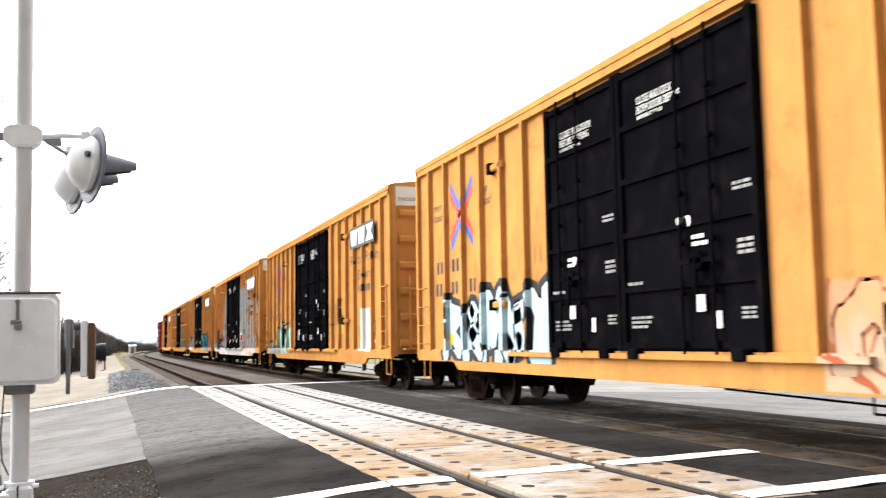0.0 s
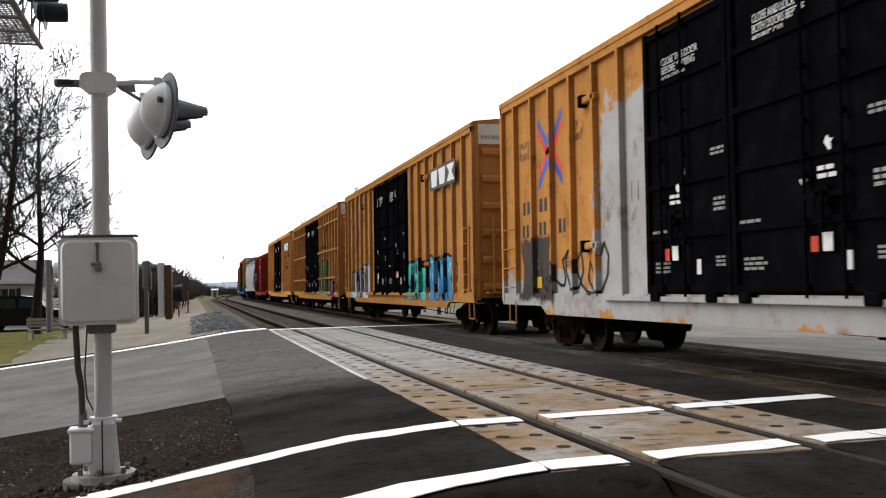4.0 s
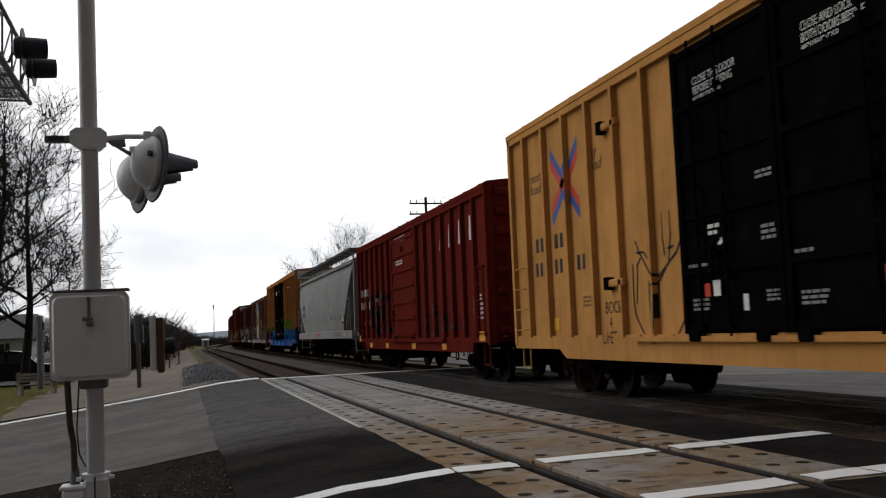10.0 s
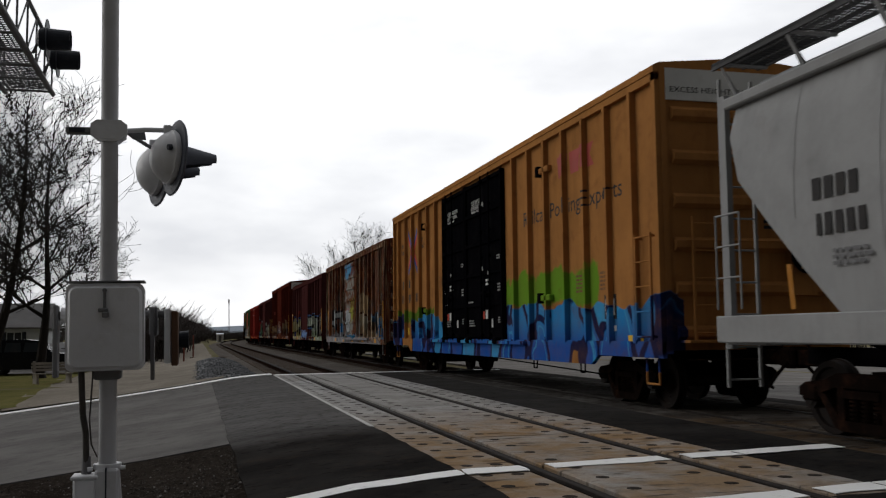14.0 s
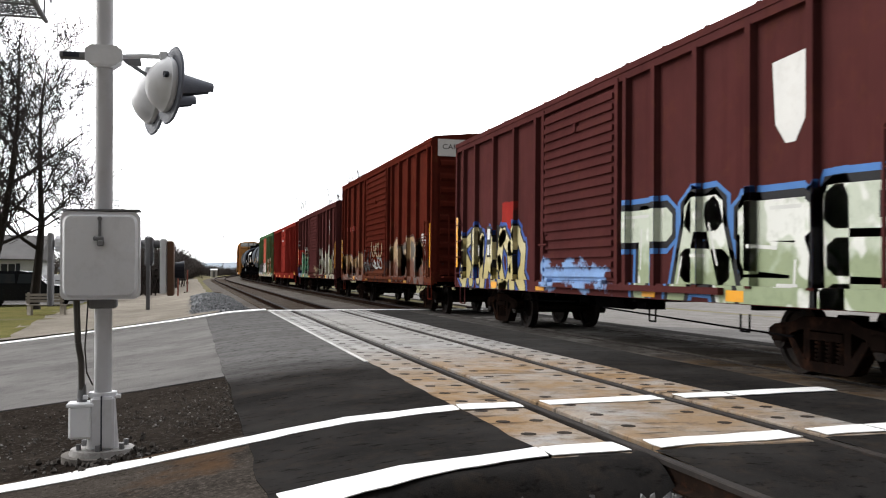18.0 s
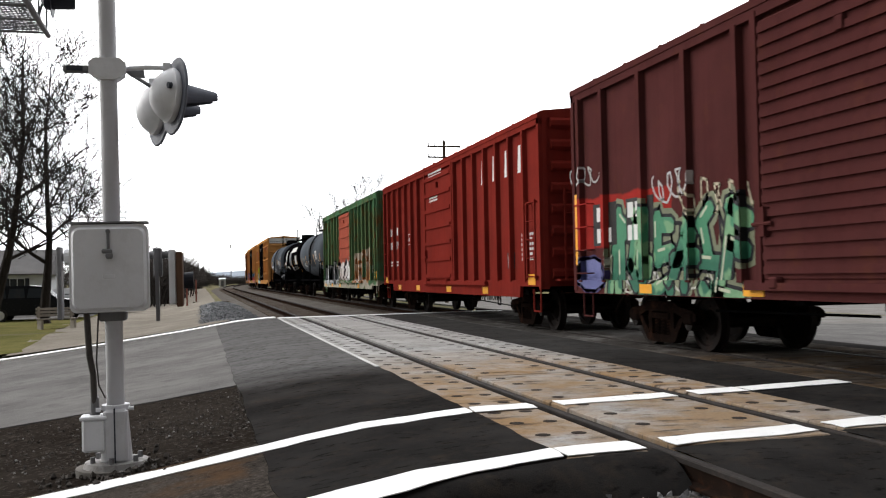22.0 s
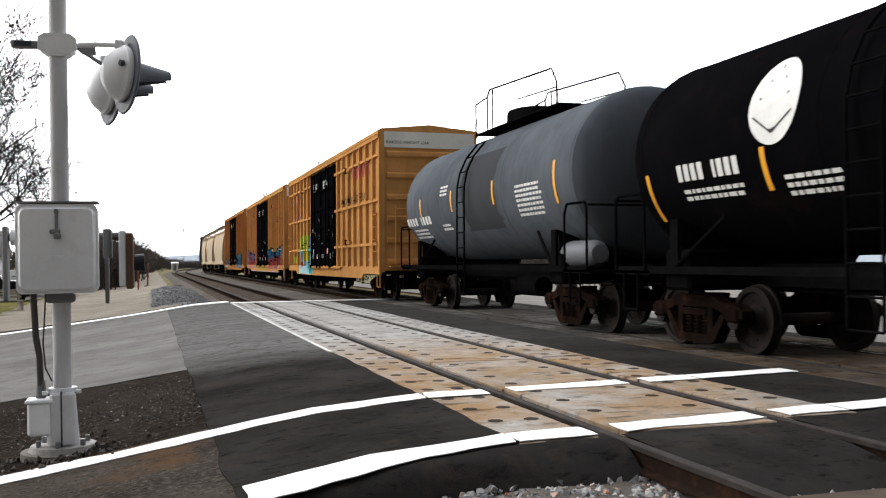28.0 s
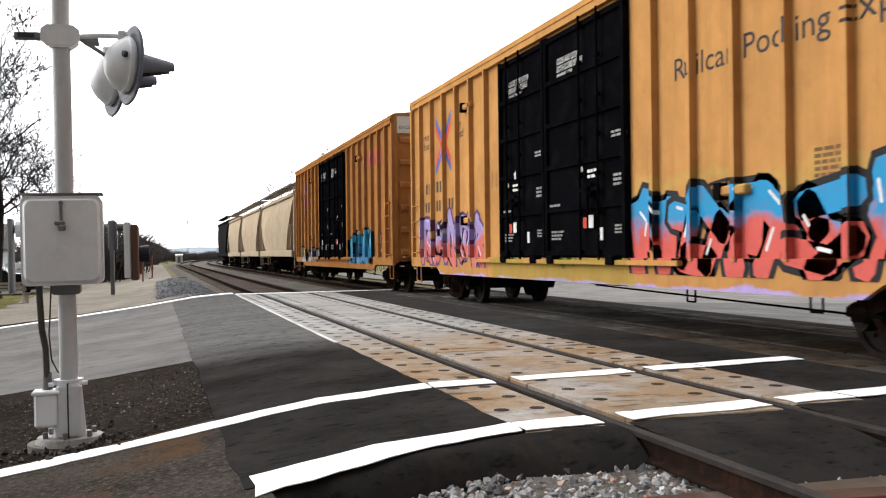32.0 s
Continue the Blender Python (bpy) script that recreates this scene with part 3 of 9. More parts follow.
def signal_post():
    x, y = POST
    z0 = level(x)
    t = thing("crossing_signal_post", Matrix.Translation((x, y, 1.2)) @ Matrix.Rotation(radians(-0.75), 4, "Y") @ Matrix.Translation((0, 0, -1.2)), "grey steel crossing signal post with lamps and junction box", "railway signal")
    part("pole", Build().tube((0, 0, z0 + 0.1), (-0.0, 0, 5.9), 0.072, n=24), M_POLE, t, smooth=True)
    # junction box on the pole, with a rounded pressed door
    flip = Matrix(((0, 1, 0, 0), (1, 0, 0, 0), (0, 0, 1, 0), (0, 0, 0, 1)))

    def plate(half, low, high, r, y0, y1, tuck=0.0):
        b, rings = Build(), []
        for y, d in ((y0, tuck), (y0 + tuck, 0.3 * tuck), (y0 + 2 * tuck, 0.0), (y1, 0.0)):
            ring = []
            for sx, sz, a0 in ((1, 1, 0), (-1, 1, 90), (-1, -1, 180), (1, -1, 270)):
                for q in range(6):
                    a = radians(a0 + q * 18)
                    ring.append((sx * (half - r) + (r - d) * math.cos(a), y, (high - r if sz > 0 else low + r) + (r - d) * math.sin(a)))
            rings.append(ring)
        n = len(rings[0])
        return b.add([p for ring in rings for p in ring], [(k * n + q, k * n + (q + 1) % n, (k + 1) * n + (q + 1) % n, (k + 1) * n + q) for k in range(3) for q in range(n)] + [tuple(range(n)), tuple(range(3 * n, 4 * n))])

    body = part("junction_box", plate(0.305, 0.965, 1.675, 0.05, -0.30, -0.07), M_GALV, t, smooth=True)
    part("box_lid", plate(0.3, 0.97, 1.67, 0.085, -0.352, -0.25, 0.03), M_GALV, body, "pressed door of the junction box", True)
    part("lid_flange", plate(0.308, 0.962, 1.68, 0.055, -0.315, -0.298), M_GALV, body, "", True)
    part("drip_edge", Build().box(-0.31, 0.31, -0.33, -0.06, 1.688, 1.702), M_GALV_DARK, body)
    b = Build().chamfer(-0.011, 0.011, -0.375, -0.35, 1.460, 1.620, 0.006)
    b.tube((0, -0.35, 1.620), (0, -0.38, 1.620), 0.018, n=10)
    b.chamfer(-0.05, 0.03, -0.39, -0.36, 1.440, 1.475, 0.008)
    b.chamfer(-0.02, 0.035, -0.40, -0.365, 1.395, 1.445, 0.01)
    part("hasp", b, M_GALV_DARK, body, "hasp with a padlock")
    part("maker_plate", Build().chamfer(-0.05, 0.05, -0.3535, -0.345, 1.230, 1.275, 0.008), M_GALV, body)
    part("saddle_clamp", Build().chamfer(-0.11, 0.11, -0.12, 0.1, 0.88, 0.965, 0.015), M_GALV_DARK, t)
    # split cast base with a terminal cover, on a bolted flange
    base = Build().tube((0, 0, z0 + 0.06), (0, 0, z0 + 0.50), 0.13, 0.098, n=20)
    b = part("cast_base", base, M_POLE, t, smooth=True)
    part("base_rib", Build().chamfer(-0.006, 0.006, -0.160, 0.15, z0 + 0.05, z0 + 0.51, 0.002), M_HOOD, b)
    part("base_front", Build().chamfer(-0.09, 0.10, -0.155, -0.06, z0 + 0.06, z0 + 0.50, 0.02), M_POLE, b)
    part("terminal_cover", Build().chamfer(-0.26, -0.075, -0.15, 0.05, z0 + 0.16, z0 + 0.43, 0.018), M_GALV, b)
    part("cover_lip", Build().chamfer(-0.275, -0.06, -0.165, 0.06, z0 + 0.425, z0 + 0.455, 0.008), M_GALV, b)
    part("collar", Build().tube((0, 0, z0 + 0.49), (0, 0, z0 + 0.53), 0.115, n=20), M_GALV, b)
    for sx in (-1, 1):
        part("collar_bolt", Build().tube((sx * 0.11, -0.09, z0 + 0.50), (sx * 0.15, -0.09, z0 + 0.50), 0.018, n=8), M_GALV, b)
    fl = part("base_flange", Build().tube((0, 0, z0 + 0.015), (0, 0, z0 + 0.06), 0.27, 0.255, n=28), M_DIRTY_FLANGE, t)
    part("footing", Build().tube((0, 0, z0 - 0.1), (0, 0, z0 + 0.015), 0.33, n=28), M_DIRT_CONC, t)
    for k in range(6):
        a = k * math.tau / 6 + 0.4
        part("anchor_bolt", Build().tube((0.2 * math.cos(a), 0.2 * math.sin(a), z0 + 0.05), (0.2 * math.cos(a), 0.2 * math.sin(a), z0 + 0.11), 0.022, n=6), M_GALV_DARK, fl)
    # conduit and cable
    part("conduit", Build().rod([(-0.165, -0.02, z0 + 0.43), (-0.17, -0.05, z0 + 0.8), (-0.19, -0.1, 0.6), (-0.2, -0.15, 0.98)], 0.026, 10), M_CABLE, t)
    part("conduit_fitting", Build().tube((-0.165, -0.02, z0 + 0.44), (-0.165, -0.02, z0 + 0.60), 0.042, 0.034, n=12), M_GALV_DARK, t)
    part("cable", Build().rod([(-0.11, -0.1, 0.98), (-0.135, -0.11, 0.55), (-0.12, -0.11, 0.35), (-0.075, -0.08, 0.24)], 0.007, 6), M_CABLE, t)
    # clamp and bracket of the lamps
    zc = 3.02
    b = Build().prism([(-0.15, -0.05), (-0.1, -0.08), (0.1, -0.08), (0.15, -0.04), (0.15, 0.045), (0.1, 0.085), (-0.1, 0.085), (-0.15, 0.05)], 0.04, 0.09, Matrix.Translation((0, 0, zc)) @ Matrix.Rotation(radians(-90), 4, "Z"))
    b.prism([(-0.135, zc - 0.045), (-0.06, zc - 0.1), (0.06, zc - 0.1), (0.135, zc - 0.045), (0.135, zc + 0.04), (0.1, zc + 0.075), (-0.1, zc + 0.075), (-0.135, zc + 0.04)], -0.085, 0.1, flip)
    part("crossarm_clamp", b, M_GALV, t, "cast clamp round the pole")
    part("crossarm_stub", Build().chamfer(-0.36, -0.12, -0.03, 0.05, zc - 0.03, zc + 0.03, 0.01), M_GALV_DARK, t)
    part("stub_plate", Build().box(-0.33, -0.2, -0.036, -0.03, zc - 0.02, zc + 0.02), M_HOOD, t)
    part("crossarm", Build().rod([(0.1, 0.02, zc + 0.01), (0.30, -0.02, zc + 0.02), (0.53, -0.05, zc + 0.015)], 0.022, 10), M_GALV, t)
    b = Build().prism([(0.0, 0.0), (0.16, 0.02), (0.17, -0.05), (0.06, -0.05)], -0.012, 0.012, Matrix.Translation((0.13, 0.05, zc)) @ Matrix.Rotation(radians(-80), 4, "Z"))
    b.rod([(0.2, 0.08, zc - 0.03), (0.37, 0.5, zc - 0.07)], 0.018, 8)
    part("crossarm_brace", b, M_GALV_DARK, t)
    for px, py, pz in ((0.545, -0.05, 2.79), (0.40, 0.52, 2.77)):
        n = Vector((0.945, 0.32, -0.07)).normalized()
        m = Matrix.Translation((px, py, pz)) @ n.to_track_quat("Z", "Y").to_matrix().to_4x4()
        lamp = part("lamp_housing", Build().lathe([(0.012, -0.212), (0.06, -0.206), (0.105, -0.19), (0.15, -0.162), (0.185, -0.13), (0.212, -0.092), (0.226, -0.066), (0.238, -0.06), (0.24, -0.03), (0.228, -0.026), (0.228, -0.005)], 28, m), M_GALV, t, "silver domed lamp housing", True)
        part("background_disc", Build().lathe([(0.10, -0.010), (0.325, -0.012), (0.337, 0.0), (0.325, 0.012), (0.10, 0.010)], 40, m), M_DISC, lamp, "black round background disc", True)
        hood = Build()
        k, r = 20, 0.16
        vs = []
        for j, (zz, rr) in enumerate(((0.006, r), (0.36, r * 0.4))):
            for i in range(k + 1):
                a = math.pi * (-0.12 + 1.24 * i / k) + math.pi
                vs.append(m @ Vector((rr * math.cos(a), -rr * math.sin(a) - 0.03 if j == 0 else -rr * math.sin(a) + 0.02, zz)))
        hood.add(vs, [(i, i + 1, k + 2 + i, k + 1 + i) for i in range(k)])
        ho = part("hood", hood, M_DISC, lamp)
        md = ho.modifiers.new("thickness", "SOLIDIFY")
        md.thickness = 0.006
        part("lens", Build().lathe([(0.15, 0.0), (0.15, 0.012), (0.08, 0.03), (0.01, 0.034)], 24, m), M_LENS, lamp, "dark red lens", True)
        part("terminal_cap", Build().chamfer(-0.035, 0.035, -0.03, 0.03, 0.21, 0.29, 0.01, Matrix.Translation((px - 0.06, py, pz))), M_GALV, lamp)
        part("latch", Build().tube((px - 0.02, py - 0.235, pz + 0.05), (px - 0.05, py - 0.25, pz + 0.05), 0.026, n=10), M_HOOD, lamp)
    # gate gear behind the box
    part("gate_shaft", Build().tube((-0.46, 0.16, 1.43), (0.5, 0.16, 1.43), 0.035, n=10), M_GALV_DARK, t)
    part("gate_arm_plate", Build().prism([(0.0, 0.86), (0.12, 0.86), (0.2, 1.2), (0.22, 1.5), (-0.02, 1.48), (-0.04, 1.2)], 0.345, 0.375), M_GALV_DARK, t)
    part("gate_bracket", Build().chamfer(0.33, 0.40, 0.02, 0.3, 1.24, 1.49, 0.01), M_GALV_DARK, t)
    part("counterweight", Build().chamfer(0.52, 0.575, -0.12, 0.42, 0.98, 1.45, 0.008), M_BOARD, t, "rusty steel counterweight plate")
    part("counterweight_face", Build().chamfer(0.46, 0.518, -0.10, 0.44, 1.0, 1.47, 0.008), M_GALV, t)
    part("gate_side_arm", Build().chamfer(-0.455, -0.415, 0.05, 0.2, 0.9, 1.52, 0.01), M_GALV_DARK, t)
    part("bearing", Build().tube((-0.40, 0.16, 1.43), (-0.32, 0.16, 1.43), 0.07, n=14), M_GALV, t)
    part("tail_lamp", Build().tube((0.575, 0.35, 1.2), (0.66, 0.35, 1.2), 0.07, 0.08, n=16), M_HOOD, t)
    return t


signal_post()


# ---- cantilever over the road ----
def cantilever():
    t = thing("signal_cantilever", Matrix(), "dark steel lattice cantilever with hooded signal heads", "railway signal")
    mx, my = -6.7, 8.2
    part("mast", Build().tube((mx, my, level(mx)), (mx, my, 6.4), 0.13, n=16), M_GALV_DARK, t, smooth=True)
    z = 5.5
    for x in (-7.08, -6.3):
        part("chord", Build().tube((x, my - 0.4, z), (x, 17.6, z), 0.045, n=10), M_GALV_DARK, t)
        part("chord", Build().tube((x, my - 0.4, z + 0.85), (x, 17.4, z + 0.75), 0.035, n=10), M_GALV_DARK, t)
    for k, y in enumerate(steps(my, 17.4, 11)):
        part("rung", Build().tube((-7.08, y, z), (-6.3, y, z), 0.022, n=6), M_GALV_DARK, t)
        for x in (-7.08, -6.3):
            part("upright", Build().tube((x, y, z), (x, y, z + 0.78), 0.018, n=6), M_GALV_DARK, t)
            if y < 17:
                part("diagonal", Build().tube((x, y, z), (x, y + 0.83, z + 0.78), 0.014, n=6), M_GALV_DARK, t)
    b = Build()
    for x in steps(-7.0, -6.38, 9):
        b.box(x - 0.006, x + 0.006, my, 17.4, z + 0.03, z + 0.05)
    for y in steps(my, 17.4, 90):
        b.box(-7.04, -6.34, y - 0.005, y + 0.005, z + 0.03, z + 0.05)
    part("grating", b, M_GALV_DARK, t, "open steel walkway grating")
    for y, zz in ((16.2, 5.75), (15.1, 5.75)):
        m = Matrix.Translation((-6.05, y, zz)) @ Matrix.Rotation(radians(90), 4, "Y")
        head = part("signal_head", Build().lathe([(0.05, -0.16), (0.16, -0.1), (0.18, 0.0)], 20, m), M_HOOD, t, "black signal head", True)
        part("background_disc", Build().lathe([(0.1, 0.0), (0.30, 0.0), (0.30, 0.012), (0.1, 0.012)], 30, m), M_HOOD, head)
        part("hood", Build().lathe([(0.165, 0.012), (0.15, 0.34), (0.145, 0.34), (0.16, 0.012)], 20, m), M_HOOD, head)
        part("hanger", Build().tube((-6.25, y, z + 0.02), (-6.15, y, zz), 0.025, n=6), M_GALV_DARK, head)


cantilever()


# ---- land beyond the road ----
M_POSTRED = plain("rusty_post", (0.22, 0.07, 0.05), 0.8)
def far_level(x, y):
    """The ground past the road, where the lane lies a little higher than the road's foot."""
    k = min(1.0, max(0.0, (y - 30.0) / 8.0))
    return level(x) * (1 - k) + max(level(x), -0.46 - 0.013 * abs(x)) * k


def field(x0, x1, nx, y0, y1, ny, lift, seed, ragged=0.1, power=1.6):
    b, rnd = Build(), random.Random(seed)
    vs = []
    for j in range(ny + 1):
        y = y0 + (y1 - y0) * (j / ny) ** power
        for i in range(nx + 1):
            x = x0 + (x1 - x0) * i / nx
            if i in (0, nx):
                x += rnd.uniform(-ragged, ragged)
            vs.append((x, y + 0.14 * x * (1 - j / ny), far_level(x, y) + lift + 0.02 * noise.noise(Vector((x, y * 0.6, seed)))))
    n = nx + 1
    return b.add(vs, [(j * n + i, j * n + i + 1, (j + 1) * n + i + 1, (j + 1) * n + i) for j in range(ny) for i in range(nx)])


solo("gravel_lane", field(-9.2, -2.9, 14, 30.6, 150, 50, 0.05, 7), M_LOT, "pale tan gravel lane beside the tracks", "ground", kind="structure", smooth=True)
solo("lawn", field(-45, -8.9, 36, 31.2, 74, 30, 0.06, 8), M_GRASS, "patchy winter lawn beside the lane", "ground", kind="structure", smooth=True)
solo("parking_strip", field(-45, -9.0, 20, 51, 66, 10, 0.085, 9), M_ROAD_OLD, "grey parking strip behind the lawn", "ground", kind="structure", smooth=True)


def bed(name, y0, y1, ny, label, seed):
    """The ballast under both tracks, with sloping shoulders."""
    xs = [-3.3, -2.6, -2.1, -1.6, -1.0, 0, 1.0, 1.6, 2.15, 2.7, 3.3, 4.3, 5.3, 5.9, 6.4, 7.2]
    zs = [-0.62, -0.42, -0.26, -0.2, -0.2, -0.2, -0.2, -0.21, -0.25, -0.21, -0.2, -0.2, -0.2, -0.2, -0.27, -0.6]
    if y1 < 0:
        zs[:3] = [-0.42, -0.34, -0.27]
    b, vs = Build(), []
    for j in range(ny + 1):
        s = y0 + (y1 - y0) * (j / ny) ** 1.5
        dx, h = bend(s)
        for x, z in zip(xs, zs):
            vs.append((x + dx, s + 0.1 * x * (j == 0), z + 0.025 * noise.noise(Vector((x * 2, s * 2, seed)))))
    n = len(xs)
    solo(name, b.add(vs, [(j * n + i, j * n + i + 1, (j + 1) * n + i + 1, (j + 1) * n + i) for j in range(ny) for i in range(n - 1)]), M_BED, label, "ballast", kind="structure", smooth=True)


bed("ballast_beyond", 30.6, 400, 90, "grey crushed stone ballast under the tracks", 1)
bed("ballast_near", 5.6, -30, 60, "grey crushed stone ballast before the crossing", 2)


def apron(name, x0, x1, seed, reach):
    """Black asphalt that runs out over the ballast before the panels."""
    b, rnd, vs = Build(), random.Random(seed), []
    nx, ny = 14, 8
    for i in range(nx + 1):
        x = x0 + (x1 - x0) * i / nx
        start = line_near(x) - 0.30
        end = reach(x) + rnd.uniform(-0.07, 0.07)
        for j in range(ny + 1):
            k = j / ny
            y = start + (end - start) * k
            z = level(x) - 0.004 - 0.26 * k ** 3 + 0.012 * noise.noise(Vector((x * 3, y * 3, seed)))
            vs.append((x, y, z))
    n = ny + 1
    solo(name, b.add(vs, [(i * n + j, (i + 1) * n + j, (i + 1) * n + j + 1, i * n + j + 1) for i in range(nx) for j in range(ny)]), M_ROAD_NEW, "black asphalt apron running out onto the ballast", "road", kind="structure", smooth=True)


apron("apron_left", -3.34, -0.80, 11, lambda x: 5.35 + 0.18 * (x + 3.3) - 0.35 * max(0, x + 2.0))
apron("apron_middle", -0.69, 0.69, 12, lambda x: 4.55 + 0.05 * x)
apron("apron_right", 0.82, 2.79, 13, lambda x: 4.7 + 0.05 * x)
apron("apron_far", 2.81, 5.8, 14, lambda x: 4.9 + 0.05 * x)


def stones(name, n, area, size, seed, label, height, mat=None):
    b, rnd = Build(), random.Random(seed)
    for _ in range(n):
        x, y = area(rnd)
        r = rnd.uniform(*size)
        z = height(x, y) + r * rnd.uniform(-0.1, 0.35)
        vs = []
        for d in ((1, 0, 0), (-1, 0, 0), (0, 1, 0), (0, -1, 0), (0, 0, 1), (0, 0, -1), (0.6, 0.6, 0.5), (-0.6, 0.5, 0.55)):
            v = Vector(d) * r * rnd.uniform(0.65, 1.15)
            vs.append(v)
        m = Euler((rnd.uniform(0, 6), rnd.uniform(0, 6), rnd.uniform(0, 6))).to_matrix()
        vs = [m @ v + Vector((x, y, z)) for v in vs]
        b.add(vs, [(0, 2, 6), (2, 4, 6), (4, 0, 6), (2, 1, 7), (1, 4, 7), (4, 2, 7), (1, 3, 4), (3, 0, 4), (2, 0, 5), (1, 2, 5), (3, 1, 5), (0, 3, 5)])
    me = bpy.data.meshes.new(name)
    me.from_pydata(b.v, [], b.f)
    me.materials.append(mat or M_STONE)
    me.update()
    ob = new(name, me)
    return tagged(ob, label, "gravel", kind="stuff")


def near_area(rnd):
    return rnd.uniform(-3.6, 3.0), rnd.uniform(3.6, 5.75)


def near_height(x, y):
    return float(np.interp(x, (-3.3, -2.6, -2.1, -1.6, 3.0), (-0.36, -0.3, -0.24, -0.2, -0.2))) - 0.01


stones("ballast_stones", 5200, near_area, (0.018, 0.042), 5, "loose grey and white crushed stones", near_height)


HEAP_X = -2.75


def heap_height(x, y):
    return -0.5 + 0.5 * math.exp(-((x - HEAP_X) / 1.4) ** 2) * min(1, max(0, (y - 30.4) / 1.5)) * max(0, min(1, (76 - y) / 22))


def heap():
    b, vs = Build(), []
    xs, ys = steps(-5.4, -1.2, 18), steps(30.5, 76, 70)
    for y in ys:
        for x in xs:
            vs.append((x, y + 0.14 * x, heap_height(x, y) + 0.03 * noise.noise(Vector((x * 3, y * 3, 4)))))
    n = len(xs)
    solo("stone_bank", b.add(vs, [(j * n + i, j * n + i + 1, (j + 1) * n + i + 1, (j + 1) * n + i) for j in range(len(ys) - 1) for i in range(n - 1)]), M_HEAP, "low bank of blue-grey crushed stone beside the track", "gravel bank", smooth=True)


M_HEAP = dirt_mat("blue_grey_stone_bank", (0.17, 0.175, 0.18), (0.25, 0.255, 0.26), (0.1, 0.1, 0.1))


def heap_stone():
    n = Nodes("blue_grey_crushed_stone", 0.9, spec=0.15)
    c = n.ramp(n.island(), [(0, (0.07, 0.073, 0.077)), (0.5, (0.15, 0.154, 0.16)), (0.9, (0.24, 0.245, 0.25))])
    return n.done(c, n.noise(60, 4), 0.004, 0.5)


M_HEAP_STONE = heap_stone()
heap()
stones("bank_stones", 4200, lambda r: (r.gauss(HEAP_X, 1.05), 30.9 + 22 * r.random() ** 1.6), (0.02, 0.042), 6, "coarse blue-grey stones on the bank", lambda x, y: heap_height(x, y - 0.14 * x), M_HEAP_STONE)
stones("verge_gravel", 2600, lambda r: (-3.35 - 6.5 * r.random() ** 1.3, 10.6 + 2.3 * r.triangular(-0.95, 0.98, -0.3)), (0.005, 0.02), 8, "small dark loose gravel in the dirt strip", lambda x, y: level(x) - 0.012, M_STONE_DARK)
stones("footing_gravel", 160, lambda r: (POST[0] + r.gauss(0, 0.28), POST[1] - 0.1 + r.gauss(0, 0.25)), (0.015, 0.04), 9, "loose dark stones round the footing", lambda x, y: level(x), M_STONE_DARK)

# splintered sleepers before the aprons
M_TIMBER = plain("split_red_brown_timber", (0.085, 0.045, 0.03), 0.95, 0, 0.5, 9, (0.025, 0.018, 0.015), 0.7, 0.15)
for x, y, rz, l in ((-1.25, 4.62, 3, 0.7), (-0.15, 4.42, -3, 1.0), (1.35, 4.45, 2, 0.8), (2.4, 4.55, 5, 0.7)):
    solo("timber_sleeper", Build().chamfer(-l / 2, l / 2, -0.10, 0.10, -0.08, 0.08, 0.02), M_TIMBER, "splintered red-brown timber sleeper lying in the ballast", "sleeper", "old sleepers", m=pose(x, y, -0.235, 2, 1, rz))


# ---- trees and brush ----
def bark(name, c):
    n = Nodes(name, 0.95, spec=0.2)
    col = n.mix(n.span(n.noise(3, 6, 0.7, co=n.scaled((3, 3, 0.6))), 0.35, 0.65), tuple(v * 0.55 for v in c), c)
    return n.done(col, n.noise(14, 5, 0.7, co=n.scaled((2, 2, 0.4))), 0.02, 0.8)


M_BARK = bark("dark_winter_bark", (0.026, 0.021, 0.018))
M_TWIG = bark("grey_brown_twigs", (0.03, 0.024, 0.02))
M_BRUSH = bark("far_grey_brush", (0.062, 0.052, 0.047))


def branch(limbs, twigs, rnd, p, d, length, r, depth, spread):
    """Grows one limb in bent pieces and its side shoots."""
    n = 4 if depth > 1 else 3
    q = p
    for k in range(n):
        d = (d + Vector((rnd.gauss(0, 0.16), rnd.gauss(0, 0.16), rnd.gauss(0.06, 0.1)))).normalized()
        e = q + d * (length / n)
        r2 = r * (1 - 0.62 * (k + 1) / n) if depth else r * (1 - 0.85 * (k + 1) / n)
        r1 = r * (1 - 0.62 * k / n) if depth else r * (1 - 0.85 * k / n)
        (limbs if r1 > 0.03 else twigs).tube(q, e, max(r1, 0.013), max(r2, 0.0095), n=7 if r1 > 0.06 else (5 if r1 > 0.03 else 3), caps=False)
        q = e
        if depth > 0 and k > 0 or depth > 0 and depth < 4:
            for _ in range(2 if 1 < depth < 4 and rnd.random() < 0.6 else 1):
                side = Vector((rnd.gauss(0, 1), rnd.gauss(0, 1), rnd.gauss(0.25, 0.5)))
                side = (side - d * side.dot(d) * 0.6).normalized()
                branch(limbs, twigs, rnd, q, (d * (1 - spread) + side * spread).normalized(), length * rnd.uniform(0.48, 0.72), r2 * rnd.uniform(0.5, 0.7), depth - 1, spread)


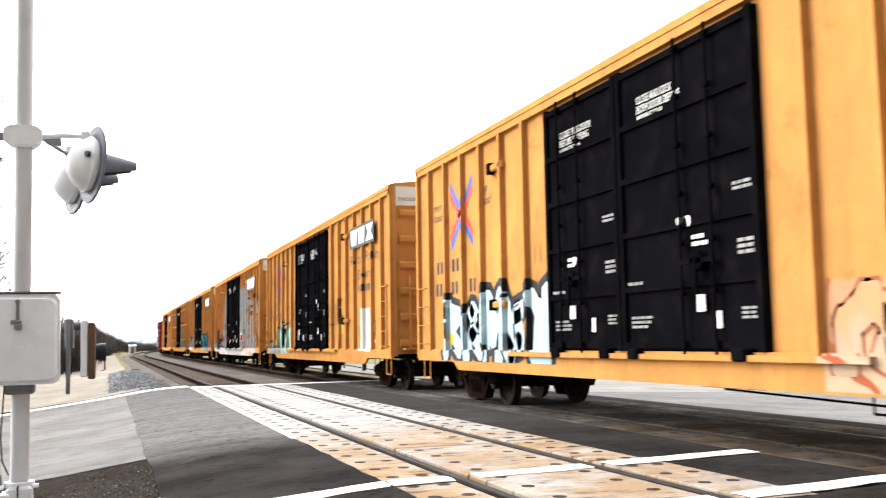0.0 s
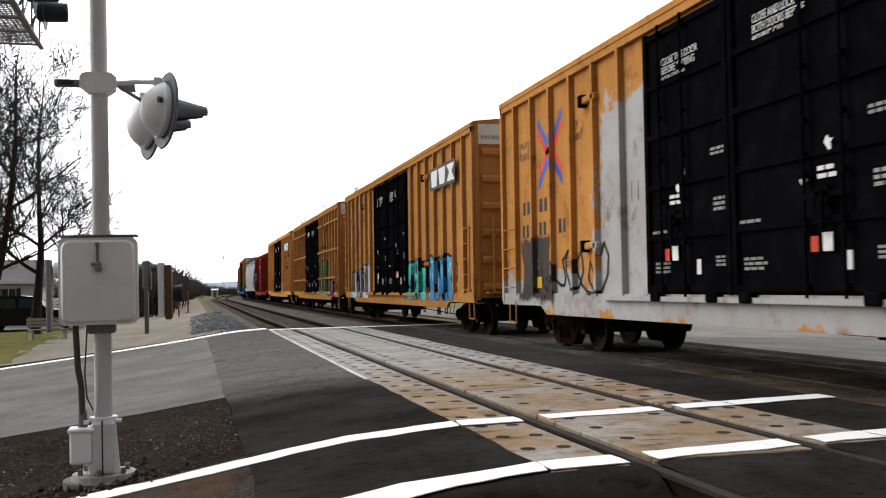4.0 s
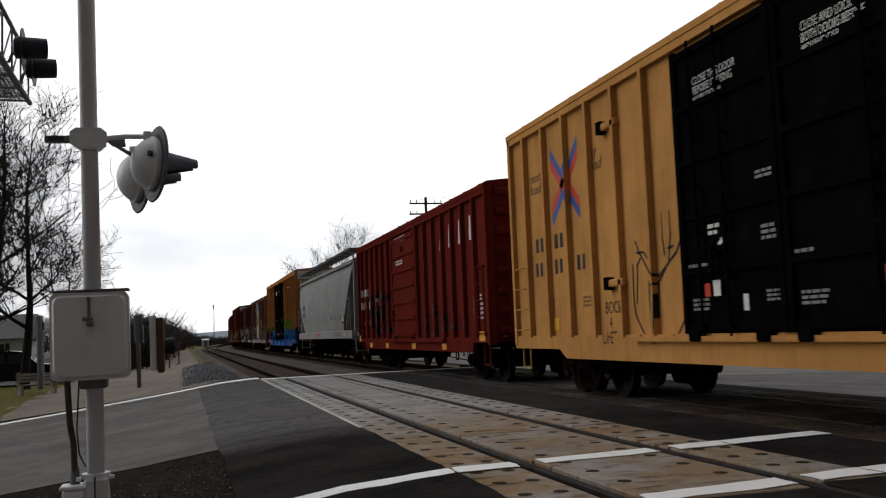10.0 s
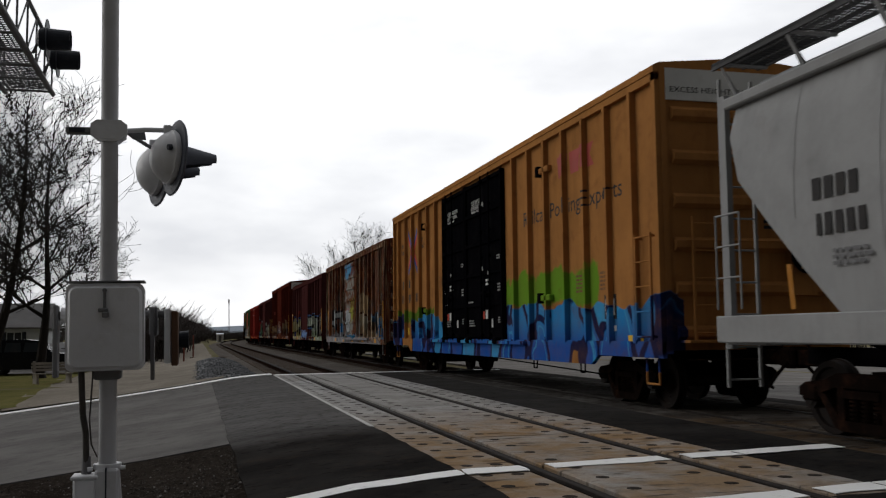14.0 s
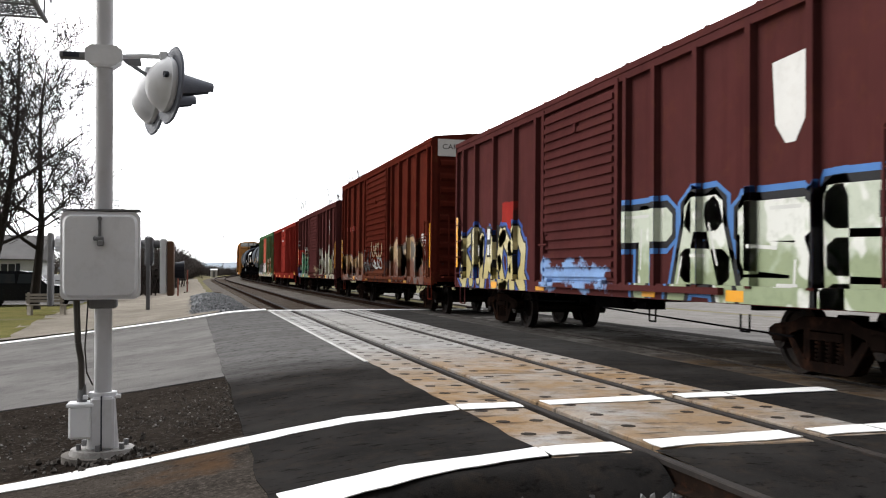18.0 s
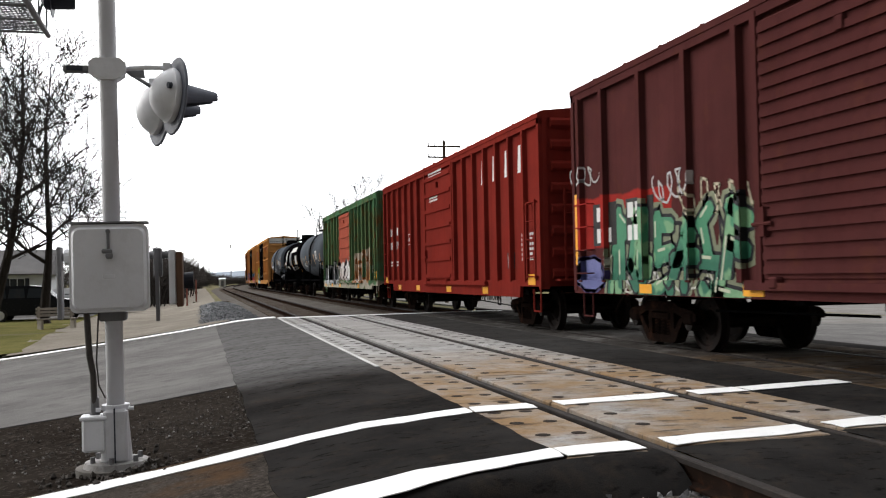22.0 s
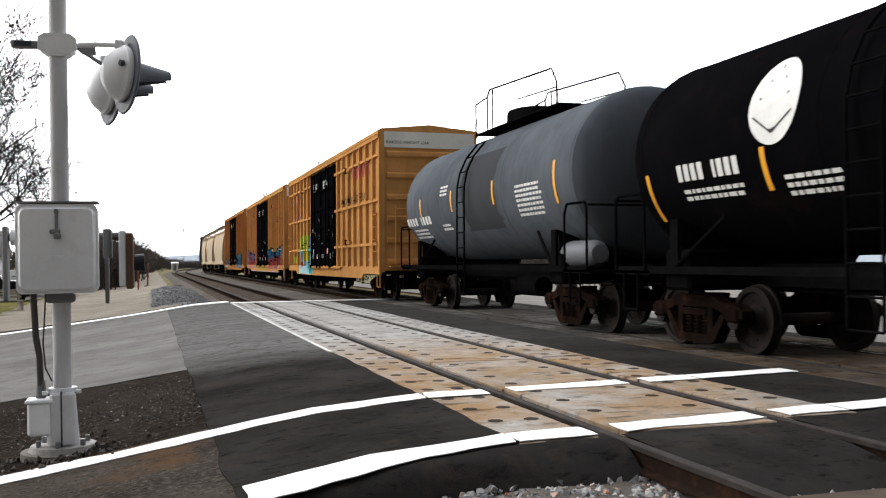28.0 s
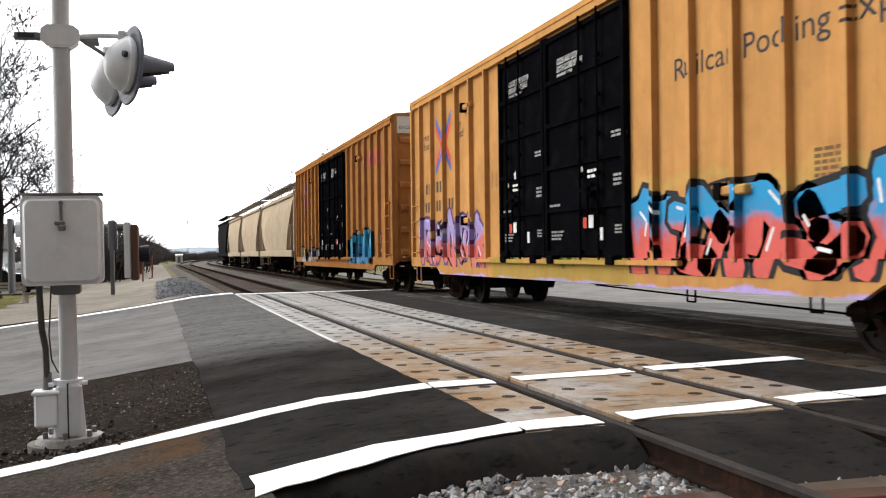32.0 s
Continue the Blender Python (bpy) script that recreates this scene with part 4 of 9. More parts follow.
def bare_tree(x, y, z, height, r, seed, label, depth=4, spread=0.55, lean=(0, 0)):
    rnd = random.Random(seed)
    limbs, twigs = Build(), Build()
    base = Vector((0, 0, -0.1))
    limbs.tube(base, (0, 0, 0.25), r * 1.5, r * 1.05, n=9, caps=False)
    p, d, rr = Vector((0, 0, 0.25)), Vector((lean[0], lean[1], 1)).normalized(), r
    n = 7
    for k in range(n):
        d = (d + Vector((rnd.gauss(0, 0.06), rnd.gauss(0, 0.06), 0.05))).normalized()
        e = p + d * height * 0.8 / n
        r2 = rr * 0.82
        limbs.tube(p, e, rr, r2, n=9, caps=False)
        p, rr = e, r2
        if k >= 1:
            for _ in range(2):
                a = rnd.uniform(0, math.tau)
                side = Vector((math.cos(a), math.sin(a), rnd.uniform(0.2, 0.9))).normalized()
                branch(limbs, twigs, rnd, p, side, height * rnd.uniform(0.2, 0.34), rr * rnd.uniform(0.4, 0.6), depth - 1, spread)
    branch(limbs, twigs, rnd, p, d, height * 0.25, rr, depth - 1, spread)
    t = thing("tree", Matrix.Translation((x, y, z)), label, "tree", "bare trees")
    for nm, b, m in (("trunk", limbs, M_BARK), ("crown", twigs, M_TWIG)):
        me = bpy.data.meshes.new(nm)
        me.from_pydata(b.v, [], b.f)
        me.materials.append(m)
        me.update()
        part(nm, me, m, t)


TREE = "leafless dark-barked tree with fine winter twigs"
bare_tree(-10.3, 44, -0.62, 10.5, 0.24, 1, TREE)
bare_tree(-12.2, 43, -0.62, 11.5, 0.26, 2, TREE, lean=(0.12, 0))
bare_tree(-13.6, 40, -0.64, 9.0, 0.2, 3, TREE)
bare_tree(-10.6, 58, -0.6, 7.5, 0.17, 4, TREE)
bare_tree(-14.5, 50, -0.64, 12.0, 0.25, 5, TREE)
bare_tree(-15.6, 37, -0.66, 12.0, 0.25, 15, TREE, lean=(0.1, 0))
bare_tree(-17.0, 60, -0.7, 12.0, 0.25, 6, TREE)
bare_tree(-21.0, 66, -0.7, 13.0, 0.25, 7, TREE)
bare_tree(13.2, 106, -1.0, 12.6, 0.25, 8, "leafless tree standing beyond the railway", spread=0.5)
bare_tree(11.0, 112, -1.0, 10.0, 0.2, 9, "leafless tree standing beyond the railway", spread=0.5)


def brush(name, places, seed, label, m, shoots=60):
    b, rnd = Build(), random.Random(seed)
    for x, y, h in places:
        z = far_level(x, y) if x < 0 else -0.8
        for _ in range(shoots):
            a = rnd.uniform(0, math.tau)
            p = Vector((x + rnd.gauss(0, h * 0.16), y + rnd.gauss(0, h * 0.2), z))
            d = Vector((math.cos(a) * 0.35, math.sin(a) * 0.35, 1)).normalized()
            l = h * rnd.uniform(0.3, 0.62)
            e = p + d * l
            b.tube(p, e, 0.045, 0.025, n=3, caps=False)
            for _ in range(5):
                a = rnd.uniform(0, math.tau)
                s = Vector((math.cos(a), math.sin(a), rnd.uniform(0.3, 1.5))).normalized()
                q = p + d * l * rnd.uniform(0.3, 1)
                f = q + s * h * rnd.uniform(0.15, 0.4)
                b.tube(q, f, 0.026, 0.014, n=3, caps=False)
                b.tube((q + f) / 2, (q + f) / 2 + Vector((rnd.gauss(0, 0.3), rnd.gauss(0, 0.3), rnd.uniform(0.2, 0.8))), 0.012, 0.006, n=3, caps=False)
    me = bpy.data.meshes.new(name)
    me.from_pydata(b.v, [], b.f)
    me.materials.append(m)
    me.update()
    tagged(new(name, me), label, "brush", kind="stuff")


rb = random.Random(12)
brush("lineside_brush", [(-6.6 - rb.random() * 3.2 + 0.012 * k * k * 0.09, 66 + k * 3.2, rb.uniform(3.6, 6.4)) for k in range(58)], 21, "tangled leafless grey-brown brush along the lane", M_BRUSH, 120)
brush("curve_brush", [(bend(130 + k * 5.5)[0] - 7.5 - rb.random() * 5, 130 + k * 5.5, rb.uniform(3.2, 5.6)) for k in range(52)], 24, "grey leafless brush inside the curve of the line", M_BRUSH, 70)
brush("far_woods", [(-30 + rb.random() * 26, 120 + rb.random() * 190, rb.uniform(5, 9)) for k in range(70)], 22, "far grey leafless woods", M_BRUSH, 34)
brush("woods_beyond_railway", [(16 + rb.random() * 40, 60 + rb.random() * 240, rb.uniform(4, 7.5)) for k in range(60)], 23, "grey leafless brush beyond the railway", M_BRUSH, 30)


# ---- far hills, mast, cabin, poles ----
def hills():
    b, vs = Build(), []
    n = 60
    for i in range(n + 1):
        a = -1.2 + 2.4 * i / n
        for r, k in ((1500, 0), (1700, 1)):
            h = 13 + 9 * noise.noise(Vector((a * 3, 0, 0))) + 4 * noise.noise(Vector((a * 17, 0, 0)))
            vs.append((math.sin(a) * r, math.cos(a) * r, -4 if k == 0 else h))
    # the haze of distance is mixed into the hills' blue-grey colour
    solo("hills", b.add(vs, [(2 * i, 2 * i + 2, 2 * i + 3, 2 * i + 1) for i in range(n)]), plain("haze_blue_grey_hills", (0.26, 0.3, 0.35), 1.0, 0, 0.1, 0.01), "low wooded hills on the horizon, blue-grey with painted haze", "hills", kind="structure")


hills()


def mast():
    t = thing("radio_mast", Matrix.Translation((8.9, 400, -1)), "thin grey lattice radio mast far down the line", "mast")
    for k in range(3):
        a = k * math.tau / 3
        part("leg", Build().tube((0.4 * math.cos(a), 0.4 * math.sin(a), 0), (0.25 * math.cos(a), 0.25 * math.sin(a), 16.4), 0.06, n=5), M_GALV_DARK, t)
    b = Build()
    for k in range(14):
        for j in range(3):
            a, c = j * math.tau / 3, (j + 1) * math.tau / 3
            b.tube((0.36 * math.cos(a), 0.36 * math.sin(a), k * 1.15), (0.34 * math.cos(c), 0.34 * math.sin(c), k * 1.15 + 1.1), 0.035, n=4)
    part("lattice", b, M_GALV_DARK, t)
    part("antenna", Build().box(-0.22, 0.22, -0.15, 0.15, 14.9, 16.6), M_GALV, t)


mast()
t = thing("signal_cabin", Matrix.Translation((1.2, 215, -0.5)) @ Matrix.Scale(0.72, 4), "small white steel signal cabin beside the line", "cabin")
part("wall", Build().chamfer(-1.0, 1.0, -1.2, 1.2, 0, 2.5, 0.03), M_WALL_FAR, t)
part("roof", Build().prism([(-1.3, 2.5), (1.3, 2.5), (0, 2.85)], -1.1, 1.1), M_GALV, t)
part("door", Build().box(-0.4, 0.4, -1.24, -1.2, 0.1, 2.1), M_GALV_DARK, t)


def utility_pole(x, y, z, h, label, cans=True):
    t = thing("utility_pole", Matrix.Translation((x, y, z)), label, "utility pole", "utility poles")
    part("pole", Build().tube((0, 0, -0.3), (0, 0, h), 0.16, 0.11, n=10), M_TIE, t)
    for zz in (h - 0.5, h - 1.35):
        part("crossarm", Build().box(-1.35, 1.35, -0.06, 0.06, zz - 0.06, zz + 0.06), M_TIE, t)
        for xx in (-1.25, -0.75, 0.75, 1.25):
            part("insulator", Build().tube((xx, 0, zz + 0.06), (xx, 0, zz + 0.26), 0.045, n=8), M_GALV, t)
    if cans:
        for xx in (-0.55, 0.55):
            part("transformer", Build().tube((xx, -0.1, h - 3.0), (xx, -0.1, h - 2.0), 0.24, n=14), M_GALV, t)


utility_pole(15.1, 72.6, -0.9, 12.8, "wooden utility pole with two crossarms and transformers")
utility_pole(33.0, 40.0, -1.4, 12.5, "wooden utility pole with two crossarms and transformers")
wires = Build()
for xx, zz in ((-1.25, 11.65), (1.25, 11.65), (0.75, 10.8)):
    pts = [Vector((15.1 + xx * 0.9, 72.6, zz)) + (Vector((33.0 + xx, 40.0, zz)) - Vector((15.1 + xx, 72.6, zz))) * k / 12 - Vector((0, 0, 0.8 * math.sin(math.pi * k / 12))) for k in range(13)]
    wires.rod(pts, 0.012, 4)
solo("overhead_wires", wires, M_CABLE, "thin dark overhead wires between the poles", "wire")
for x, y in ((-4.5, 58), (-4.0, 66)):
    solo("marker_post", Build().tube((0, 0, 0), (0, 0, 1.5), 0.045, n=8), M_POSTRED, "thin rusty marker post beside the lane", "post", "marker posts", m=pose(x, y, far_level(x, y)))
solo("timber_edge", Build().chamfer(-1.6, 1.6, -0.12, 0.12, 0, 0.22, 0.02), M_TIE, "weathered timber laid between lane and track", "timber", m=pose(-2.6, 64, -0.42, 0, 0, 6))


# ---- house, cars and bench ----
def house():
    t = thing("house", Matrix.Translation((-21.5, 84, -0.65)), "white clapboard house with a grey shingle roof", "house")
    part("wall", Build().box(-7, 6, -4, 4, 0, 2.7), M_SIDING, t)
    b = Build()
    for k in range(13):
        b.box(-7.02, 6.02, -4.03, -4.0, 0.1 + k * 0.2, 0.25 + k * 0.2)
    part("clapboard", b, M_SIDING, t)
    r = part("roof", Build().add([(-7.4, -4.5, 2.6), (6.4, -4.5, 2.6), (6.4, 0, 4.6), (-7.4, 0, 4.6), (-7.4, 4.5, 2.6), (6.4, 4.5, 2.6), (-7.4, -4.5, 2.5), (6.4, -4.5, 2.5), (6.4, 4.5, 2.5), (-7.4, 4.5, 2.5)],
                                 [(0, 1, 2, 3), (3, 2, 5, 4), (0, 3, 4), (1, 5, 2), (6, 9, 8, 7), (0, 6, 7, 1), (4, 5, 8, 9), (0, 4, 9, 6), (1, 7, 8, 5)]), M_SHINGLE, t)
    part("chimney", Build().box(-1, -0.3, 0.2, 0.9, 3.8, 5.3), M_BOARD, r)
    for x in (-5, -2, 1.2, 4):
        w = part("window", Build().box(x - 0.5, x + 0.5, -4.06, -4.0, 0.9, 2.2), M_PANE, t)
        part("frame", Build().box(x - 0.55, x + 0.55, -4.09, -4.04, 2.2, 2.3).box(x - 0.55, x + 0.55, -4.09, -4.04, 0.8, 0.9).box(x - 0.03, x + 0.03, -4.09, -4.04, 0.9, 2.2), M_SIDING, w)
        for q in (-0.72, 0.72):
            part("shutter", Build().box(x + q - 0.15, x + q + 0.15, -4.08, -4.02, 0.85, 2.25), M_HOOD, w)


M_SIDING = plain("white_clapboard", (0.6, 0.62, 0.64), 0.7, 0, 0.1, 2)
M_SHINGLE = plain("grey_shingles", (0.13, 0.125, 0.125), 0.9, 0, 0.25, 3)
M_PANE = plain("dark_window_glass", (0.03, 0.035, 0.04), 0.12, 0, 0.1, 3)
house()


def vehicle(x, y, z, rz, paint, label, tall=1.72, seed=0):
    """A parked car: its length runs along its own x axis."""
    t = thing("parked_car", pose(x, y, z, 0, 0, rz), label, "car", "parked cars")
    side = [(-2.3, 0.35), (-2.35, 0.75), (-2.25, 1.0), (-1.0, 1.08), (1.9, 1.1), (2.3, 1.0), (2.35, 0.6), (2.25, 0.32)]
    turn = Matrix.Rotation(radians(-90), 4, "Z")
    part("body", Build().prism([(u, v) for u, v in side], -0.9, 0.9, turn), paint, t, smooth=True)
    cab = [(-1.05, 1.07), (-0.35, tall - 0.06), (0.2, tall), (1.6, tall - 0.02), (2.15, 1.1)]
    b, n = Build(), len(cab)
    vs = [(u, -s * (0.88 - 0.2 * (v - 1.07) / 0.65), v) for s in (-1, 1) for u, v in cab]
    b.add(vs, [tuple(range(n)), tuple(range(n, 2 * n))[::-1]] + [(k, (k + 1) % n, n + (k + 1) % n, n + k) for k in range(n)])
    part("cabin", b, paint, t)
    for s in (-1, 1):
        for u0, u1 in ((-0.62, 0.28), (0.36, 1.1), (1.18, 1.75)):
            y0, y1 = s * 0.872, s * 0.74
            part("window", Build().add([(u0, y0, 1.14), (u1, y0, 1.14), (u1 - 0.06, y1, tall - 0.14), (max(u0 + 0.06, -0.3), y1, tall - 0.14)], [(0, 1, 2, 3)]), M_PANE, t)
        for u in (-1.45, 1.45):
            w = part("wheel", Build().tube((u, s * 0.74, 0.34), (u, s * 0.93, 0.34), 0.34, n=24), M_TYRE, t)
            part("rim", Build().tube((u, s * 0.925, 0.34), (u, s * 0.937, 0.34), 0.22, n=16), M_GALV, w)
        part("tail_light", Build().chamfer(2.2, 2.34, s * 0.7 - 0.14, s * 0.7 + 0.14, 0.85, 1.05, 0.02), M_TAILLIGHT, t)
        part("headlight", Build().chamfer(-2.36, -2.2, s * 0.68 - 0.16, s * 0.68 + 0.16, 0.72, 0.9, 0.02), M_GALV, t)
    part("windscreen", Build().add([(-0.98, -0.8, 1.12), (-0.98, 0.8, 1.12), (-0.4, 0.66, tall - 0.1), (-0.4, -0.66, tall - 0.1)], [(0, 1, 2, 3)]), M_PANE, t)
    part("bumper", Build().chamfer(2.25, 2.4, -0.85, 0.85, 0.4, 0.62, 0.03), paint, t)


M_TYRE = plain("black_tyre", (0.02, 0.02, 0.02), 0.85)
M_TAILLIGHT = plain("red_tail_lamp", (0.45, 0.02, 0.02), 0.3)
M_CAR_BLACK = plain("black_car_lacquer", (0.012, 0.013, 0.016), 0.22, 0.2, 0.1, 2, (0.05, 0.05, 0.05), 0.1)
M_CAR_WHITE = plain("white_car_lacquer", (0.72, 0.73, 0.75), 0.25, 0, 0.05, 2)
M_CAR_GREY = plain("silver_car_lacquer", (0.4, 0.41, 0.43), 0.25, 0.5, 0.05, 2)
vehicle(-11.3, 48.6, -0.62, 180, M_CAR_BLACK, "black sport utility car parked behind the lawn")
vehicle(-9.6, 55.0, -0.58, 176, M_CAR_WHITE, "white car parked behind the black one", 1.5)
vehicle(-16.0, 55.5, -0.62, 180, M_CAR_GREY, "silver car parked near the house", 1.5)


def bench():
    t = thing("park_bench", pose(-9.0, 38.4, -0.58, 0, 0, 25), "weathered pale wooden bench on the lawn", "bench")
    for k in range(4):
        part("seat_slat", Build().box(-0.7, 0.7, -0.22 + k * 0.11, -0.13 + k * 0.11, 0.42, 0.45), M_WOODGREY, t)
    for k in range(3):
        part("back_slat", Build().box(-0.7, 0.7, 0.24, 0.27, 0.52 + k * 0.12, 0.61 + k * 0.12), M_WOODGREY, t)
    for x in (-0.6, 0.6):
        part("leg", Build().box(x - 0.04, x + 0.04, -0.2, 0.28, 0.0, 0.42).box(x - 0.04, x + 0.04, 0.22, 0.3, 0.42, 0.9), M_WOODGREY, t)


M_WOODGREY = plain("weathered_pale_wood", (0.3, 0.27, 0.23), 0.9, 0, 0.3, 8)
bench()

# ---- the train: the way it goes ----
SPEED = 11.0
MOVING = []


def car_pose(y0, t):
    """The pose on the farther line of a car that stands y0 metres up the line at the start."""
    s = y0 - SPEED * t
    dx, h = bend(s)
    return Matrix.Translation((TRACK2 + dx, s, 0)) @ Matrix.Rotation(-h, 4, "Z")

# ---- the train: paints ----
def letters(n, base, y0, y1, z0, z1, low, high, line, scale=1.3, seed=0.0, gaps=0.2, shine=(0.75, 0.75, 0.75)):
    """Sprayed letter shapes with outlines on the side of a car, inside a stretch of it."""
    x, y, z = n.axes()
    y0, y1 = 1.05 * y0, 1.05 * y1
    shift = n.scaled((1, 1, 1), (seed * 7.3, seed * 3.1, seed))
    edge = n.math("MULTIPLY_ADD", n.math("SUBTRACT", n.noise(1.1, 2, 0.4, co=shift), 0.5), 0.8, z)
    m = n.math("MINIMUM", n.math("MINIMUM", n.span(y, y0, y0 + 0.06), n.span(y, y1, y1 - 0.06)), n.math("MINIMUM", n.span(z, z0, z0 + 0.02), n.span(edge, z1, z1 - 0.03)))
    m = n.math("MULTIPLY", m, n.math("LESS_THAN", x, -1.2))
    warp = n.t.nodes.new("ShaderNodeTexNoise")
    warp.inputs["Scale"].default_value, warp.inputs["Detail"].default_value = 1.4, 1
    n.put(warp.inputs["Vector"], shift)
    mixed = n.t.nodes.new("ShaderNodeVectorMath")
    mixed.operation = "MULTIPLY_ADD"
    n.put(mixed.inputs[0], warp.outputs["Color"])
    mixed.inputs[1].default_value = (0, 0.75, 0.5)
    n.put(mixed.inputs[2], n.scaled((0, 1.0, 0.48), (0, seed * 5.7, seed * 2.3)))
    border = n.cells(scale, "DISTANCE_TO_EDGE", co=mixed.outputs[0])
    cell = n.axes(n.cells(scale, "F1", co=mixed.outputs[0], out="Color"))
    fill = n.mix(n.span(z, z0 + (z1 - z0) * 0.3, z0 + (z1 - z0) * 0.75), low, high)
    fill = n.mix(n.math("MULTIPLY", n.math("GREATER_THAN", cell[1], 0.84), 0.8), fill, shine)
    glint = n.math("MULTIPLY", n.span(n.math("ABSOLUTE", n.math("SUBTRACT", border, 0.13)), 0.018, 0.009), n.math("GREATER_THAN", cell[2], 0.55))
    fill = n.mix(n.math("MULTIPLY", glint, 0.8), fill, shine)
    c = n.mix(n.math("MULTIPLY", m, n.math("GREATER_THAN", cell[0], gaps)), base, fill)
    return n.mix(n.math("MULTIPLY", m, n.span(border, 0.065, 0.045)), c, line)


def patch(n, base, y0, y1, z0, z1, color, rough_edge=0.5, seed=0.0, strength=1.0, freq=1.2, streaky=1.0):
    """A smear of other paint, primer or rust with a torn edge."""
    x, y, z = n.axes()
    y0, y1 = 1.05 * y0, 1.05 * y1
    w = n.math("MULTIPLY", n.math("SUBTRACT", n.noise(freq, 5, 0.6, co=n.scaled((1, streaky, 1), (seed, seed * 2, seed * 3))), 0.5), rough_edge * 3)
    yy, zz, e = n.math("ADD", y, w), n.math("ADD", z, w), min(0.09, rough_edge * 0.4)
    m = n.math("MINIMUM", n.math("MINIMUM", n.span(yy, y0, y0 + e), n.span(yy, y1, y1 - e)), n.math("MINIMUM", n.span(zz, z0, z0 + e), n.span(zz, z1, z1 - e)))
    m = n.math("MULTIPLY", n.math("MULTIPLY", m, n.math("LESS_THAN", x, -1.2)), strength)
    return n.mix(m, base, color)


def car_paint(name, color, rust=0.25, rust_color=(0.12, 0.045, 0.02), fade=0.2, extra=None, rough=0.5, streaks=0.35):
    n = Nodes(name, rough + 0.08, spec=0.0)
    color = tuple(0.74 * v for v in color)
    dull = tuple(c * (1 - fade) for c in color)
    light = tuple(min(1, c * (1 + 0.35 * fade) + 0.02 * fade * min(1, 8 * max(color))) for c in color)
    c = n.mix(n.span(n.noise(0.35, 5, 0.6), 0.3, 0.7), dull, light)
    x, y, z = n.axes()
    run = n.noise(1.0, 5, 0.6, co=n.scaled((5, 5, 0.35)))
    c = n.mix(n.math("MULTIPLY", n.span(run, 0.5, 0.75), streaks), c, tuple(v * 0.45 for v in color))
    if extra:
        c = extra(n, c)
    spots = n.math("MULTIPLY", n.span(n.noise(2.3, 7, 0.68), 0.55, 0.68), rust)
    c = n.mix(spots, c, rust_color)
    grime = n.math("MULTIPLY", n.span(n.noise(1.6, 6, 0.65), 0.4, 0.75), 0.35)
    c = n.mix(grime, c, tuple(v * 0.35 + 0.012 * min(1, 8 * max(color)) for v in color))
    fine = n.noise(28, 3, 0.6)
    return n.done(c, n.math("ADD", n.noise(1.7, 3), n.math("MULTIPLY", fine, 0.15)), 0.02, 0.35, rough=n.span(fine, 0.2, 0.8, rough - 0.08, rough + 0.14))


PURPLE = (0.105, 0.034, 0.033)
M_WHITE = plain("white_car_lettering", (0.62, 0.62, 0.60), 0.6, 0, 0.12, 4, (0.3, 0.28, 0.25), 0.3)
M_INK = plain("black_car_lettering", (0.022, 0.02, 0.02), 0.6, 0, 0.2, 4, (0.1, 0.08, 0.05), 0.2)
M_STENCIL = plain("worn_white_stencil", (0.26, 0.26, 0.255), 0.7, 0, 0.3, 10, (0.05, 0.05, 0.05), 0.6)
M_FAINT = plain("faded_brown_stencil", (0.17, 0.085, 0.035), 0.7, 0, 0.3, 6, (0.3, 0.15, 0.05), 0.5)
M_PLACARD = plain("yellow_placard", (0.66, 0.40, 0.03), 0.5, 0, 0.12, 4)
M_REFLECT = plain("orange_reflective_strip", (0.72, 0.33, 0.02), 0.4, 0, 0.12, 4)
M_LOGO_RED = plain("logo_red", (0.55, 0.05, 0.03), 0.55, 0, 0.15, 4)
M_LOGO_BLUE = plain("logo_blue", (0.035, 0.09, 0.33), 0.55, 0, 0.15, 4)
M_FADED_RED = plain("faded_red_logo", (0.42, 0.075, 0.06), 0.6, 0, 0.3, 4)
M_DOOR_BLACK = plain("black_door_paint", (0.0035, 0.0035, 0.0045), 0.65, 0, 0.3, 2.5, (0.012, 0.011, 0.0105), 0.4, 0.0)
M_BAG = plain("white_paper_tag", (0.7, 0.7, 0.68), 0.7)
M_TAG_RED = plain("red_tag", (0.6, 0.06, 0.03), 0.6)
SIDE = Matrix(((0, 0, -1, 0), (-1, 0, 0, 0), (0, 1, 0, 0), (0, 0, 0, 1)))   # writing on the side towards -x
END = Matrix(((1, 0, 0, 0), (0, 0, -1, 0), (0, 1, 0, 0), (0, 0, 0, 1)))     # writing on the end towards -y


def text_mesh(body, size, shear=0.0, align="LEFT"):
    cu = bpy.data.curves.new("writing", "FONT")
    cu.body, cu.size, cu.shear, cu.align_x, cu.extrude = body, size, shear, align, 0.001
    cu.space_line, cu.resolution_u = 0.85, 3
    ob = bpy.data.objects.new("writing", cu)
    scene.collection.objects.link(ob)
    me = bpy.data.meshes.new_from_object(ob.evaluated_get(bpy.context.evaluated_depsgraph_get()))
    bpy.data.objects.remove(ob)
    bpy.data.curves.remove(cu)
    return me


def fitted(me, m, width=None):
    if width:
        xs = [v.co.x for v in me.vertices]
        me.transform(Matrix.Diagonal((width / max(0.01, max(xs) - min(xs)), 1, 1, 1)))
    me.transform(m)
    return me


